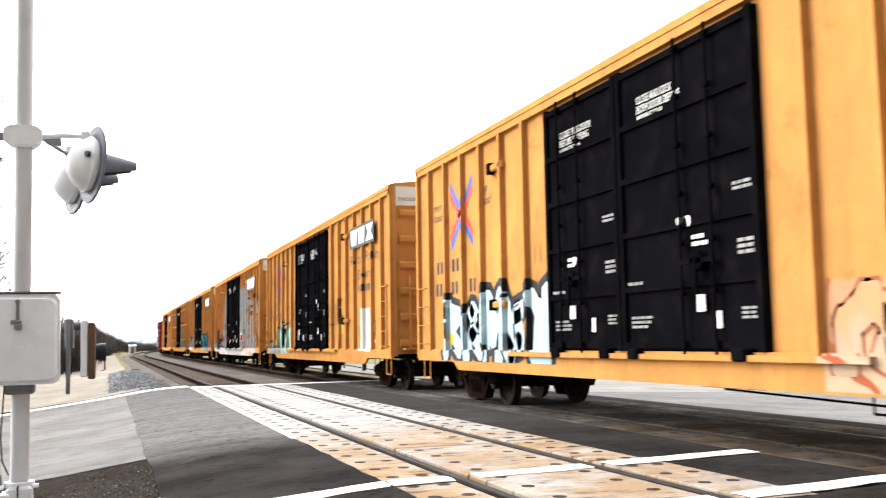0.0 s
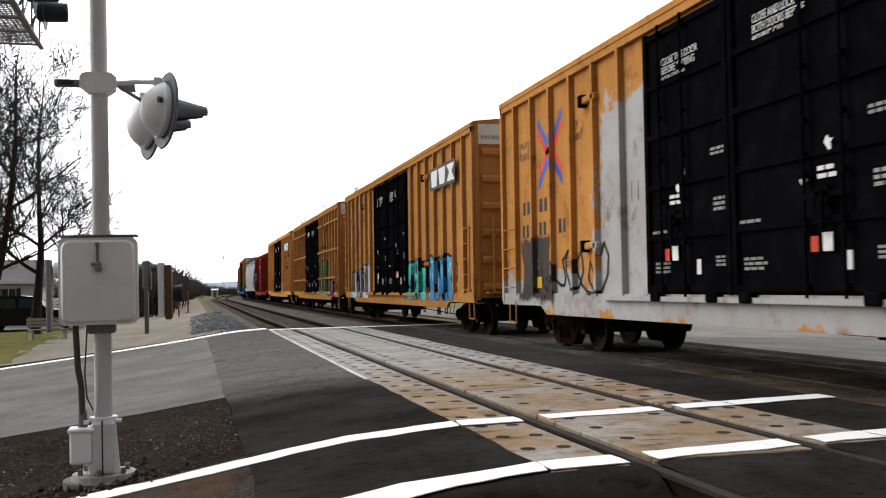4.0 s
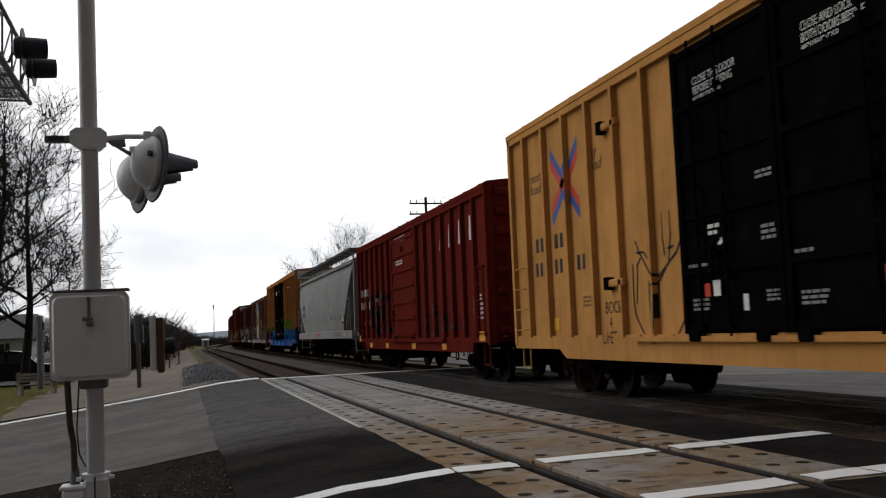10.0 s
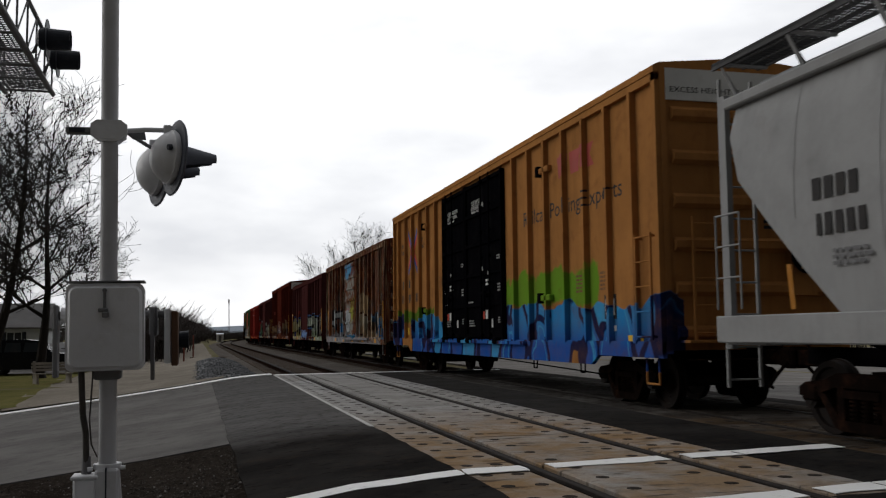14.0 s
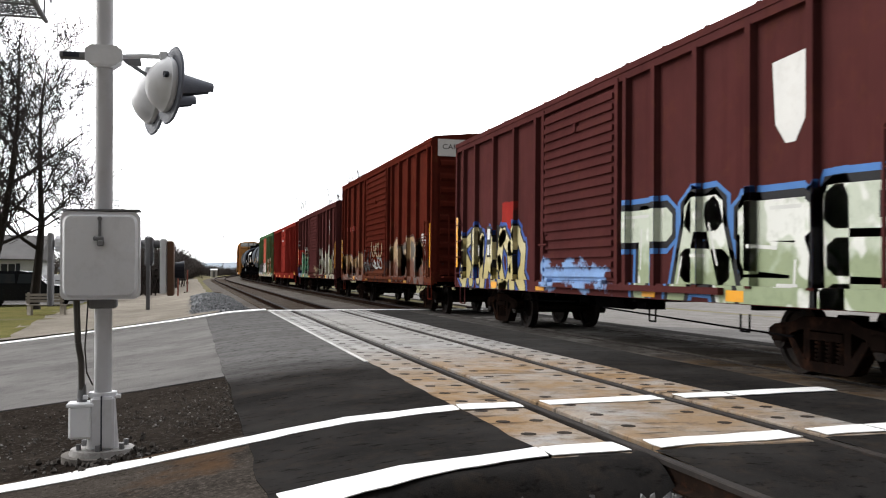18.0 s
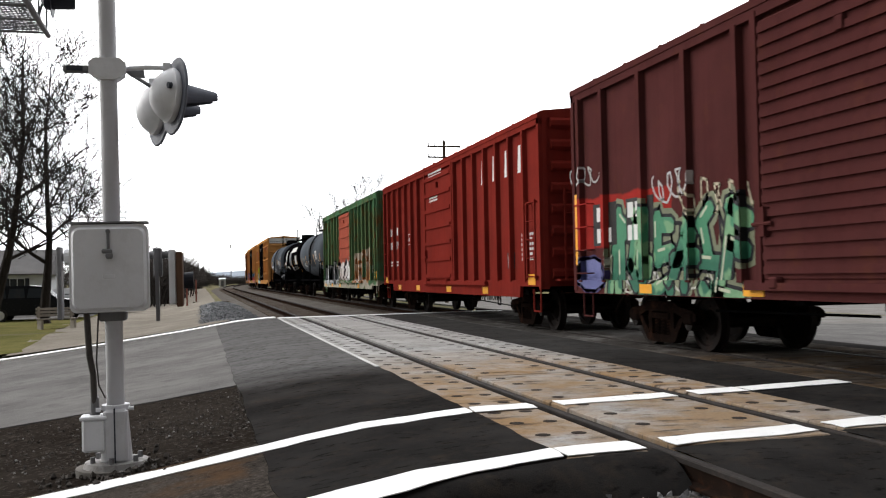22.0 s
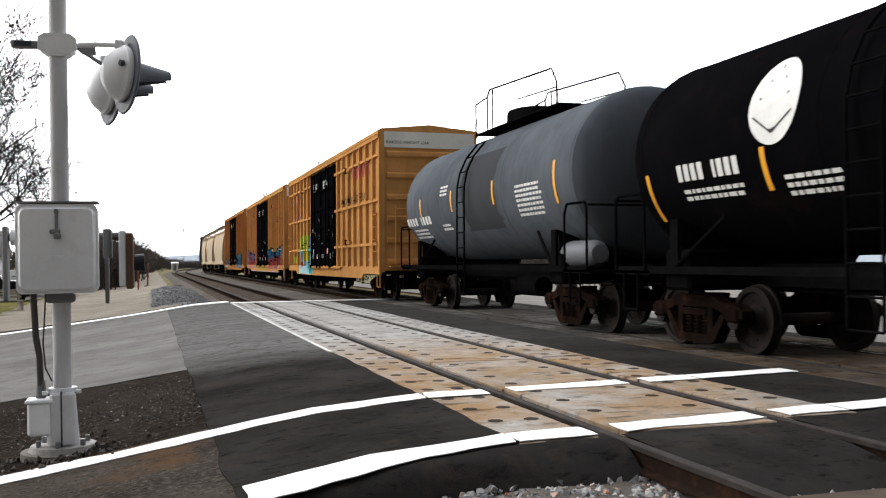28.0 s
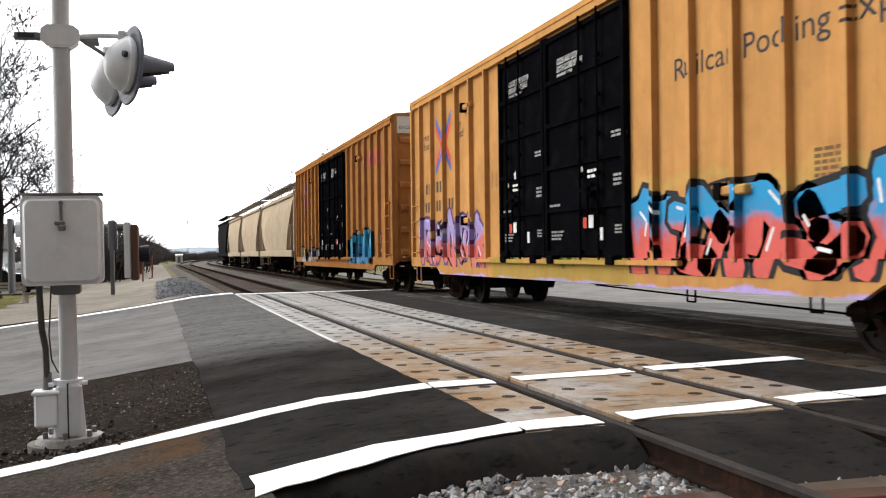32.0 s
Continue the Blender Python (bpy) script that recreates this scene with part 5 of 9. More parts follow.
class Side:
    """Places on the near side of a car: u metres from its near end, z metres over the rail."""

    def __init__(self, t, half, x=-1.503):
        self.t, self.half, self.x, self.ribs, self.rib_w, self.slack = t, half, x, (), 0.1, 0.0

    def at(self, u):
        """Places past the middle of a car lie further on by its slack."""
        return u + self.slack * min(1.0, max(0.0, (u - 6.5) / 4.0))

    def text(self, body, u, z, size, mat, width=None, shear=0.0, x=None):
        me = fitted(text_mesh(body, size, shear), Matrix(), width)
        u = self.at(u)
        if x is None and self.ribs and size >= 0.28:      # large writing runs on over the posts
            b = Build()
            for f in me.polygons:
                if f.normal.z > 0.5:
                    sprayed(self, b, [(u - me.vertices[k].co.x, z + me.vertices[k].co.y) for k in f.vertices], 0.001)
            return part("lettering", b, mat, self.t)
        me.transform(Matrix.Translation((self.x if x is None else x, u - self.half, z)) @ SIDE)
        me.materials.clear()
        me.materials.append(mat)
        return part("lettering", me, mat, self.t)

    def bars(self, u, z, size, spans, mat, name="lettering", x=None):
        """A row of plain bars in place of characters; spans: lengths, negative ones are gaps."""
        b, x, u = Build(), self.x if x is None else x, self.at(u)
        for s in spans:
            if s > 0 and self.ribs and size > 0.1 and x == self.x:      # painted on over the posts
                sprayed(self, b, [(u, z), (u, z + size), (u - s, z + size), (u - s, z)], 0.001)
            elif s > 0:
                b.box(x - 0.001, x + 0.002, u - s - self.half, u - self.half, z, z + size)
            u -= abs(s)
        return part(name, b, mat, self.t)

    def plate(self, u0, u1, z0, z1, mat, name="placard", x=None, label=""):
        x = self.x if x is None else x
        u0, u1 = self.at(u0), self.at(u1)
        return part(name, Build().box(x - 0.006, x + 0.002, u0 - self.half, u1 - self.half, z0, z1), mat, self.t, label)

    def shape(self, outline, mat, name="emblem", lift=0.0):
        """A flat painted outline of (u, z), carried on over the posts."""
        outline = [(self.at(u), z) for u, z in outline]
        vs = [(self.x - lift, u - self.half, z) for u, z in outline]
        b = Build().add(vs, [tuple(range(len(vs)))])
        for r in self.ribs if lift < 0.05 else ():
            poly = outline
            for edge, keep in ((r - self.rib_w / 2, 1), (r + self.rib_w / 2, -1)):
                cut = []
                for (u0, z0), (u1, z1) in zip(poly, poly[1:] + poly[:1]):
                    in0, in1 = (u0 - edge) * keep >= 0, (u1 - edge) * keep >= 0
                    if in0:
                        cut.append((u0, z0))
                    if in0 != in1:
                        k = (edge - u0) / (u1 - u0)
                        cut.append((edge, z0 + k * (z1 - z0)))
                poly = cut
                if len(poly) < 3:
                    break
            if len(poly) > 2:
                vs = [(-1.6022 - lift, u - self.half, z) for u, z in poly]
                b.add(vs, [tuple(range(len(vs)))])
        return part(name, b, mat, self.t)

    def data(self, u, z, mat, rows=4, w=0.35, rnd=None, size=0.045, x=None):
        """A block of small unreadable writing as plain bars."""
        rnd, b, x, u = rnd or random.Random(3), Build(), self.x if x is None else x, self.at(u)
        for k in range(rows):
            uu = u
            while uu > u - w:
                s = rnd.uniform(0.06, 0.16)
                b.box(x - 0.001, x + 0.002, uu - s - self.half, uu - self.half, z - k * size * 1.7, z - k * size * 1.7 + size)
                uu -= s + 0.03
        return part("small_lettering", b, mat, self.t)


# ---- sprayed writing ----
def clipped(poly, axis, value, keep):
    """The part of a flat outline on one side of a line."""
    out = []
    for p, q in zip(poly, poly[1:] + poly[:1]):
        in0, in1 = (p[axis] - value) * keep >= 0, (q[axis] - value) * keep >= 0
        if in0:
            out.append(p)
        if in0 != in1:
            k = (value - p[axis]) / (q[axis] - p[axis])
            out.append((p[0] + k * (q[0] - p[0]), p[1] + k * (q[1] - p[1])))
    return out


def sprayed(s, b, poly, lift, low=0.86):
    """Adds an outline of (u, z) to b, over the side, its posts and the sill."""
    flat = []
    poly = clipped(poly, 1, low, 1)
    flat.append((clipped(poly, 1, 1.08, 1), s.x))
    flat.append((clipped(poly, 1, 1.08, -1), -1.5722))
    upper = flat[0][0]
    for r in s.ribs:
        a, e = r - s.rib_w / 2, r + s.rib_w / 2
        over = clipped(clipped(upper, 0, a, 1), 0, e, -1) if len(upper) > 2 else []
        flat.append((over, -1.6022))
        for u, back in ((a - 0.004, 1), (e + 0.004, -1)):
            left, right = clipped(upper, 0, u, 1), clipped(upper, 0, u, -1)
            zs = [z for v, z in left if abs(v - u) < 1e-6]
            if len(left) > 2 and len(right) > 2 and len(zs) > 1:
                y = u - s.half - lift * back
                b.add([(x, y, z) for x, z in ((-1.5, min(zs)), (-1.602, min(zs)), (-1.602, max(zs)), (-1.5, max(zs)))], [(0, 1, 2, 3)])
    for p, x in flat:
        if len(p) > 2:
            b.add([(x - lift, u - s.half, z) for u, z in p], [tuple(range(len(p)))])


GLYPHS = [
    [(0.05, 1, 0.12, 0.3), (0.12, 0.3, 0.4, 0.02), (0.4, 0.02, 0.72, 0.3), (0.72, 0.3, 0.55, 0.8), (0.55, 0.8, 1, 0.95)],
    [(0.95, 1, 0.25, 0.85), (0.25, 0.85, 0.3, 0.5), (0.3, 0.5, 0.9, 0.38), (0.9, 0.38, 0.55, 0), (0.55, 0, 0, 0.2)],
    [(0, 0.05, 0.22, 0.95), (0.22, 0.95, 0.45, 0.3), (0.45, 0.3, 0.8, 0.85), (0.8, 0.85, 1, 0.05), (0.8, 0.85, 1, 1)],
    [(0.1, 0.85, 0.85, 1), (0.85, 1, 0.35, 0.55), (0.35, 0.55, 1, 0.42), (1, 0.42, 0.75, 0), (0.75, 0, 0.2, 0.1)],
    [(0.1, 0, 0, 0.6), (0, 0.6, 0.3, 1), (0.3, 1, 0.7, 0.75), (0.7, 0.75, 0.6, 0.2), (0.6, 0.2, 1, 0)],
    [(0.05, 0.15, 0.3, 0.55), (0.3, 0.55, 0.1, 1), (0.3, 0.55, 0.95, 0.6), (0.95, 0.6, 0.8, 1), (0.95, 0.6, 0.7, 0)],
    [(0, 0.9, 0.35, 0.7), (0.35, 0.7, 0.2, 0.1), (0.2, 0.1, 0.7, 0), (0.7, 0, 0.95, 0.55), (0.95, 0.55, 0.75, 1)],
    [(0.15, 0, 0.15, 0.75), (0.15, 0.75, 0.55, 1), (0.55, 1, 0.95, 0.7), (0.95, 0.7, 0.45, 0.45), (0.45, 0.45, 1, 0.05)],
    [(0.3, 0, 0, 0.4), (0, 0.4, 0.2, 0.95), (0.2, 0.95, 0.75, 1), (0.75, 1, 1, 0.55), (1, 0.55, 0.6, 0.05), (0.5, 0.7, 0.55, 0.3)],
    [(0, 0, 0.1, 0.85), (0.1, 0.85, 0.4, 0.5), (0.4, 0.5, 0.5, 1), (0.5, 1, 0.8, 0.45), (0.8, 0.45, 1, 0.9), (1, 0.9, 0.9, 0.05)],
]


GLYPHS += [     # plainer block forms
    [(-0.02, 0.93, 1.02, 0.93), (0.5, 0.93, 0.5, 0.03)],
    [(0.02, 0, 0.3, 0.97), (0.3, 0.97, 0.7, 0.97), (0.7, 0.97, 0.98, 0), (0.2, 0.38, 0.8, 0.38)],
    [(0.97, 0.95, 0.1, 0.95), (0.1, 0.95, 0.1, 0.55), (0.1, 0.55, 0.9, 0.48), (0.9, 0.48, 0.9, 0.05), (0.9, 0.05, 0.03, 0.05)],
    [(0.1, 0, 0.1, 1), (0.1, 0.97, 1, 0.97), (0.1, 0.5, 0.88, 0.5), (0.1, 0.03, 1, 0.03)],
    [(0.02, 0, 0.12, 1), (0.12, 1, 0.5, 0.35), (0.5, 0.35, 0.88, 1), (0.88, 1, 0.98, 0)],
    [(0.05, 0, 0.05, 1), (0.05, 1, 0.95, 0), (0.95, 0, 0.95, 1)],
    [(0.3, 0, 0.7, 0), (0.7, 0, 1, 0.35), (1, 0.35, 0.95, 0.75), (0.95, 0.75, 0.6, 1), (0.6, 1, 0.2, 0.95), (0.2, 0.95, 0, 0.5), (0, 0.5, 0.3, 0)],
    [(0.1, 0, 0.1, 1), (0.1, 1, 0.85, 0.9), (0.85, 0.9, 0.85, 0.55), (0.85, 0.55, 0.1, 0.45)],
    [(0.1, 0, 0.1, 1), (0.1, 1, 0.85, 0.9), (0.85, 0.9, 0.1, 0.5), (0.1, 0.5, 0.95, 0)],
]
T_, A_, S_, E_, M_, N_, O_, P__, R_ = range(10, 19)


def stroke(p, q, w, rnd=0.35):
    """A fat stroke from p to q with clipped corners."""
    p, q = Vector(p), Vector(q)
    d = (q - p).normalized()
    n = Vector((-d.y, d.x))
    p, q, h, c = p - d * w * 0.5, q + d * w * 0.5, w * 0.5, w * rnd
    return [tuple(v) for v in (p - n * (h - c * 0.6) , p + d * c - n * h, q - d * c - n * h, q - n * (h - c * 0.6), q + n * (h - c * 0.6), q - d * c + n * h, p + d * c + n * h, p + n * (h - c * 0.6))]


def spray_mat(name, low, high, z0, z1, third=None):
    n = Nodes(name, 0.55, spec=0.12)
    low, high = tuple(0.82 * v for v in low), tuple(0.82 * v for v in high)
    x, y, z = n.axes()
    wavy = n.math("MULTIPLY_ADD", n.math("SUBTRACT", n.noise(2.2, 3), 0.5), 0.7 * (z1 - z0), z)
    c = n.mix(n.span(wavy, z0 + (z1 - z0) * 0.42, z0 + (z1 - z0) * 0.56), low, high)
    if third:
        c = n.mix(n.math("MULTIPLY", n.span(n.noise(1.7, 2, co=n.scaled((1, 1, 1), (3, 5, 7))), 0.56, 0.6), 0.9), c, third)
    c = n.mix(n.math("MULTIPLY", n.span(n.noise(4, 6, 0.7), 0.5, 0.72), 0.35), c, tuple(v * 0.5 for v in low))
    return n.done(c, n.noise(30, 3), 0.003, 0.3)


PLAIN_SPRAY = {}


def spray(color):
    if color not in PLAIN_SPRAY:
        PLAIN_SPRAY[color] = plain("spray_paint", tuple(0.82 * v for v in color), 0.55, 0, 0.2, 5, tuple(v * 0.5 for v in color), 0.3, 0.12)
    return PLAIN_SPRAY[color]


def piece(s, u0, u1, z0, z1, count, low, high, line, seed, halo=None, glint=None, fat=0.34, edge=0.07, third=None, slant=0.12, chaos=0.1, first=()):
    """A row of fat outlined letter forms, sprayed from u0 to u1."""
    rnd, u0, u1 = random.Random(seed), s.at(u0), s.at(u1)
    fill, rim, glow, shine = Build(), Build(), Build(), Build()
    step = (u0 - u1) / count
    w = step * fat
    for k in range(count):
        g = GLYPHS[first[k]] if k < len(first) else rnd.choice(GLYPHS)
        left, wide = u0 - step * (k + 0.14) , step * (0.72 + rnd.uniform(-0.04, 0.12))
        base, high_z = z0 + w * 0.55 + rnd.uniform(-0.05, 0.1), z1 - w * 0.55 - rnd.uniform(-0.02, 0.25)
        lean = rnd.uniform(-slant, slant)
        lift = 0.004 + (k % 2) * 0.003
        for x0, y0, x1, y1 in g:
            pts = []
            for x, y in ((x0, y0), (x1, y1)):
                x, y = x + rnd.uniform(-chaos, chaos), y + rnd.uniform(-chaos, chaos) * 0.6
                pts.append((left - wide * x - lean * (y - 0.5), base + (high_z - base) * y))
            ww = w * rnd.uniform(0.85, 1.15)
            if halo:
                sprayed(s, glow, stroke(pts[0], pts[1], ww + edge * 2 + 0.16, 0.4), 0.002)
            sprayed(s, rim, stroke(pts[0], pts[1], ww + edge * 2), lift)
            sprayed(s, fill, stroke(pts[0], pts[1], ww), lift + 0.0015)
            if glint and rnd.random() < 0.6:
                a, e = Vector(pts[0]), Vector(pts[1])
                d = (e - a).normalized()
                side = Vector((-d.y, d.x)) * ww * 0.3
                side = side if side.y + side.x > 0 else -side
                sprayed(s, shine, stroke(a + side + (e - a) * 0.08, a + side + (e - a) * rnd.uniform(0.35, 0.7), 0.045), lift + 0.003)
    if halo:
        part("graffiti_halo", glow, spray(halo), s.t)
    part("graffiti_outline", rim, spray(line), s.t)
    part("graffiti_fill", fill, spray_mat("sprayed_letters", low, high, z0, z1, third), s.t, "sprayed letter forms")
    if shine.v:
        part("graffiti_glint", shine, spray(glint), s.t)


def scrawl(s, u0, u1, z0, z1, color, seed, turns=14, w=0.035):
    """A thin looping scrawl."""
    rnd, b, u0, u1 = random.Random(seed), Build(), s.at(u0), s.at(u1)
    loops, p = max(2, turns // 2), None
    mid, tall, wide = (z0 + z1) / 2, (z1 - z0) / 2, abs(u1 - u0) / loops * 0.55
    for k in range(loops):
        lift, big = rnd.uniform(-0.2, 0.2) * tall, rnd.uniform(0.55, 1.0)
        for q in range(8):
            a = q * math.tau / 8 * rnd.uniform(0.92, 1.08) + (k % 3)
            t = (k + q / 8) / loops
            at = (u0 + (u1 - u0) * t + wide * big * math.sin(a), mid + lift + tall * big * math.cos(a * (1 if k % 2 else 0.8)))
            if p:
                sprayed(s, b, stroke(p, at, w, 0.5), 0.004)
            p = at
    part("graffiti_fill", b, spray(color), s.t, "thin sprayed scrawl")


# ---- bogies and couplers ----
WHEEL_R = 0.435
SHARED = {}


def shared(key, make):
    if key not in SHARED:
        SHARED[key] = make()
    return SHARED[key]


def wheelset_mesh():
    b = Build()
    turn = Matrix.Rotation(radians(90), 4, "Y")
    for s in (-1, 1):
        m = Matrix.Diagonal((s, 1, 1, 1)) @ turn
        b.lathe([(0.09, 0.66), (0.16, 0.655), (0.2, 0.69), (0.34, 0.70), (0.36, 0.672), (WHEEL_R + 0.026, 0.672), (WHEEL_R + 0.022, 0.70), (WHEEL_R, 0.712), (WHEEL_R - 0.004, 0.80),
                 (0.36, 0.80), (0.345, 0.765), (0.2, 0.745), (0.15, 0.80), (0.1, 0.81)], 28, m)
        for k in range(6):
            a = k * math.tau / 6
            b.tube((s * 0.76, 0.25 * math.cos(a), 0.25 * math.sin(a)), (s * 0.772, 0.25 * math.cos(a), 0.25 * math.sin(a)), 0.022, n=6)
    b.tube((-0.95, 0, 0), (0.95, 0, 0), 0.08, n=12)
    for s in (-1, 1):
        b.tube((s * 0.93, 0, 0), (s * 1.09, 0, 0), 0.12, n=14)
        b.tube((s * 1.09, 0, 0), (s * 1.1, 0, 0), 0.075, n=8)
    return b.mesh("wheelset", M_WHEEL, True)


def side_frame_mesh():
    b = Build()
    top = [(-1.10, 0.56), (-0.98, 0.62), (-0.62, 0.66), (-0.4, 0.74), (0.4, 0.74), (0.62, 0.66), (0.98, 0.62), (1.10, 0.56), (1.10, 0.46), (0.72, 0.46), (0.66, 0.52), (0.44, 0.58), (-0.44, 0.58),
           (-0.66, 0.52), (-0.72, 0.46), (-1.10, 0.46)]
    b.prism(top, -0.09, 0.09)
    low = [(-0.74, 0.5), (-0.62, 0.5), (-0.36, 0.22), (0.36, 0.22), (0.62, 0.5), (0.74, 0.5), (0.46, 0.13), (0.36, 0.1), (-0.36, 0.1), (-0.46, 0.13)]
    b.prism(low, -0.09, 0.09)
    for s in (-1, 1):
        b.prism([(s * 0.30, 0.2), (s * 0.42, 0.24), (s * 0.42, 0.62), (s * 0.30, 0.62)], -0.08, 0.08)
        b.chamfer(-0.12, 0.1, s * 0.89 - 0.14, s * 0.89 + 0.14, 0.4, 0.6, 0.03)
    return b.mesh("side_frame", M_BOGIE)


def spring_mesh():
    b = Build()
    for y in (-0.19, 0.0, 0.19):
        for k in range(5):
            z = 0.235 + k * 0.048
            b.tube((0, y, z), (0, y, z + 0.026), 0.078, n=12)
        b.tube((0, y, 0.22), (0, y, 0.48), 0.05, n=8)
    b.box(-0.1, 0.1, -0.3, 0.3, 0.47, 0.56)
    return b.mesh("spring_nest", M_BOGIE)


def bolster_mesh():
    b = Build()
    b.chamfer(-1.0, 1.0, -0.2, 0.2, 0.42, 0.68, 0.03)
    b.tube((0, 0, 0.66), (0, 0, 0.8), 0.22, n=16)
    for s in (-1, 1):
        b.box(-0.9, 0.9, s * 0.42 - 0.05, s * 0.42 + 0.05, 0.32, 0.44)
        b.box(s * 0.62, s * 0.82, -0.15, 0.15, 0.68, 0.76)
    return b.mesh("bogie", M_BOGIE)


SPIN = []


def bogie(t, y, base=0.89, car_y=0.0):
    o = part("bogie", shared("bolster", bolster_mesh), None, t)
    o.location = (0, y, 0)
    for s in (-1, 1):
        f = part("side_frame", shared("side_frame", side_frame_mesh), None, o)
        f.location = (s * 1.0, 0, 0)
        f = part("spring_nest", shared("spring", spring_mesh), None, o)
        f.location = (s * 1.0, 0, 0)
    for s in (-1, 1):
        w = part("wheelset", shared("wheelset", wheelset_mesh), None, o)
        w.location = (0, s * base, WHEEL_R)
        SPIN.append((w, s * base, car_y + y))
    return o


def coupler_mesh():
    b = Build()
    b.chamfer(-0.09, 0.09, 0.0, 0.75, 0.74, 0.96, 0.02)
    b.chamfer(-0.17, 0.10, -0.22, 0.05, 0.70, 1.0, 0.04)
    b.chamfer(0.06, 0.16, -0.12, 0.1, 0.72, 0.98, 0.03)
    b.rod([(0.25, 0.1, 0.8), (0.3, -0.1, 0.6), (0.28, -0.3, 0.45), (0.15, -0.42, 0.42)], 0.025)
    b.rod([(-1.3, 0.5, 0.82), (-0.2, 0.35, 0.82), (-0.12, 0.0, 1.03)], 0.013)
    return b.mesh("coupler", M_BOGIE)


def running_gear(t, half, inset, car_y, reach=0.75, base=0.89):
    bogie(t, -half + inset, base, car_y)
    bogie(t, half - inset, base, car_y)
    for s in (-1, 1):
        o = part("coupler", shared("coupler", coupler_mesh), None, t)
        o.matrix_basis = Matrix.Translation((0, s * (half + reach - 0.06), 0)) @ Matrix.Rotation(0 if s < 0 else math.pi, 4, "Z")
    b = Build()
    b.box(-0.2, 0.2, -half - reach + 0.55, half + reach - 0.55, 0.78, 1.0)
    part("centre_sill", b, M_BLACK, t)


def brake_gear(t, half, seed):
    rnd = random.Random(seed)
    b = Build()
    y = rnd.uniform(-1.5, 0.5)
    b.tube((-0.75, y - 0.6, 0.78), (-0.75, y + 0.6, 0.78), 0.18, n=14)
    b.tube((-0.6, y + 1.3, 0.76), (-0.6, y + 1.75, 0.76), 0.14, n=12)
    b.box(-0.95, -0.6, y - 1.5, y - 1.2, 0.64, 0.9)
    b.rod([(-1.3, -half + 2.6, 0.5), (-1.3, y - 0.6, 0.64)], 0.014)
    for u in (3.6, 6.1):      # hangers of the brake rod
        b.rod([(-1.3, u - half - 0.1, 0.72), (-1.3, u - half - 0.1, 0.5), (-1.3, u - half + 0.1, 0.5), (-1.3, u - half + 0.1, 0.72)], 0.014)
    b.rod([(-0.8, y + 1.75, 0.66), (-0.8, half - 3.5, 0.62)], 0.018)
    for k in range(4):
        yy = -half * 0.6 + k * half * 0.4
        b.box(-1.4, 1.4, yy - 0.06, yy + 0.06, 0.78, 0.98)
    part("brake_gear", b, M_BLACK, t)


def ladder(t, half, mat, u0, u1, z0, z1, rungs, x=-1.58, name="ladder"):
    b = Build()
    for u in (u0, u1):
        b.box(x - 0.05, x - 0.02, u - half - 0.02, u - half + 0.02, z0 - 0.05, z1 + 0.05)
        for z in (z0, z1):
            b.box(x - 0.05, x + 0.08, u - half - 0.015, u - half + 0.015, z - 0.02, z + 0.02)
    for k in range(rungs):
        z = z0 + (z1 - z0) * k / (rungs - 1)
        b.tube((x - 0.04, u0 - half, z), (x - 0.04, u1 - half, z), 0.013, n=6)
    return part(name, b, mat, t)


def grabs(t, half, mat, u0, u1, zs, x=-1.58):
    for z in zs:
        b = Build().rod([(x + 0.08, u0 - half, z), (x - 0.05, u0 - half, z), (x - 0.05, u1 - half, z), (x + 0.08, u1 - half, z)], 0.012)
        part("grab_iron", b, mat, t)


def end_wall(t, half, mat, h, ribs, white, zs=None, s=-1):
    """The near or far end: pressed ribs, with a white board on tall cars."""
    y = s * half
    top = h - 0.62 if white else h - 0.1
    for k in range(ribs):
        z = 1.2 + (top - 1.3) * k / (ribs - 1)
        d = 0.085
        o = [(0, -0.11), (d, -0.05), (d, 0.05), (0, 0.11)]
        b = Build().prism([(y + s * a, z + c) for a, c in o], -1.34, 1.34)
        part("end_rib", b, mat, t)
    for x in (-1.46, 1.46):
        part("end_post", Build().box(x - 0.05, x + 0.05, y - 0.02, y + s * 0.03 + 0.02, 0.9, h - 0.02), mat, t)
    if white:
        part("height_board", Build().box(-1.42, 1.42, min(y, y + s * 0.03), max(y, y + s * 0.03), h - 0.52, h - 0.04), M_WHITE, t, "white board for the height warning")


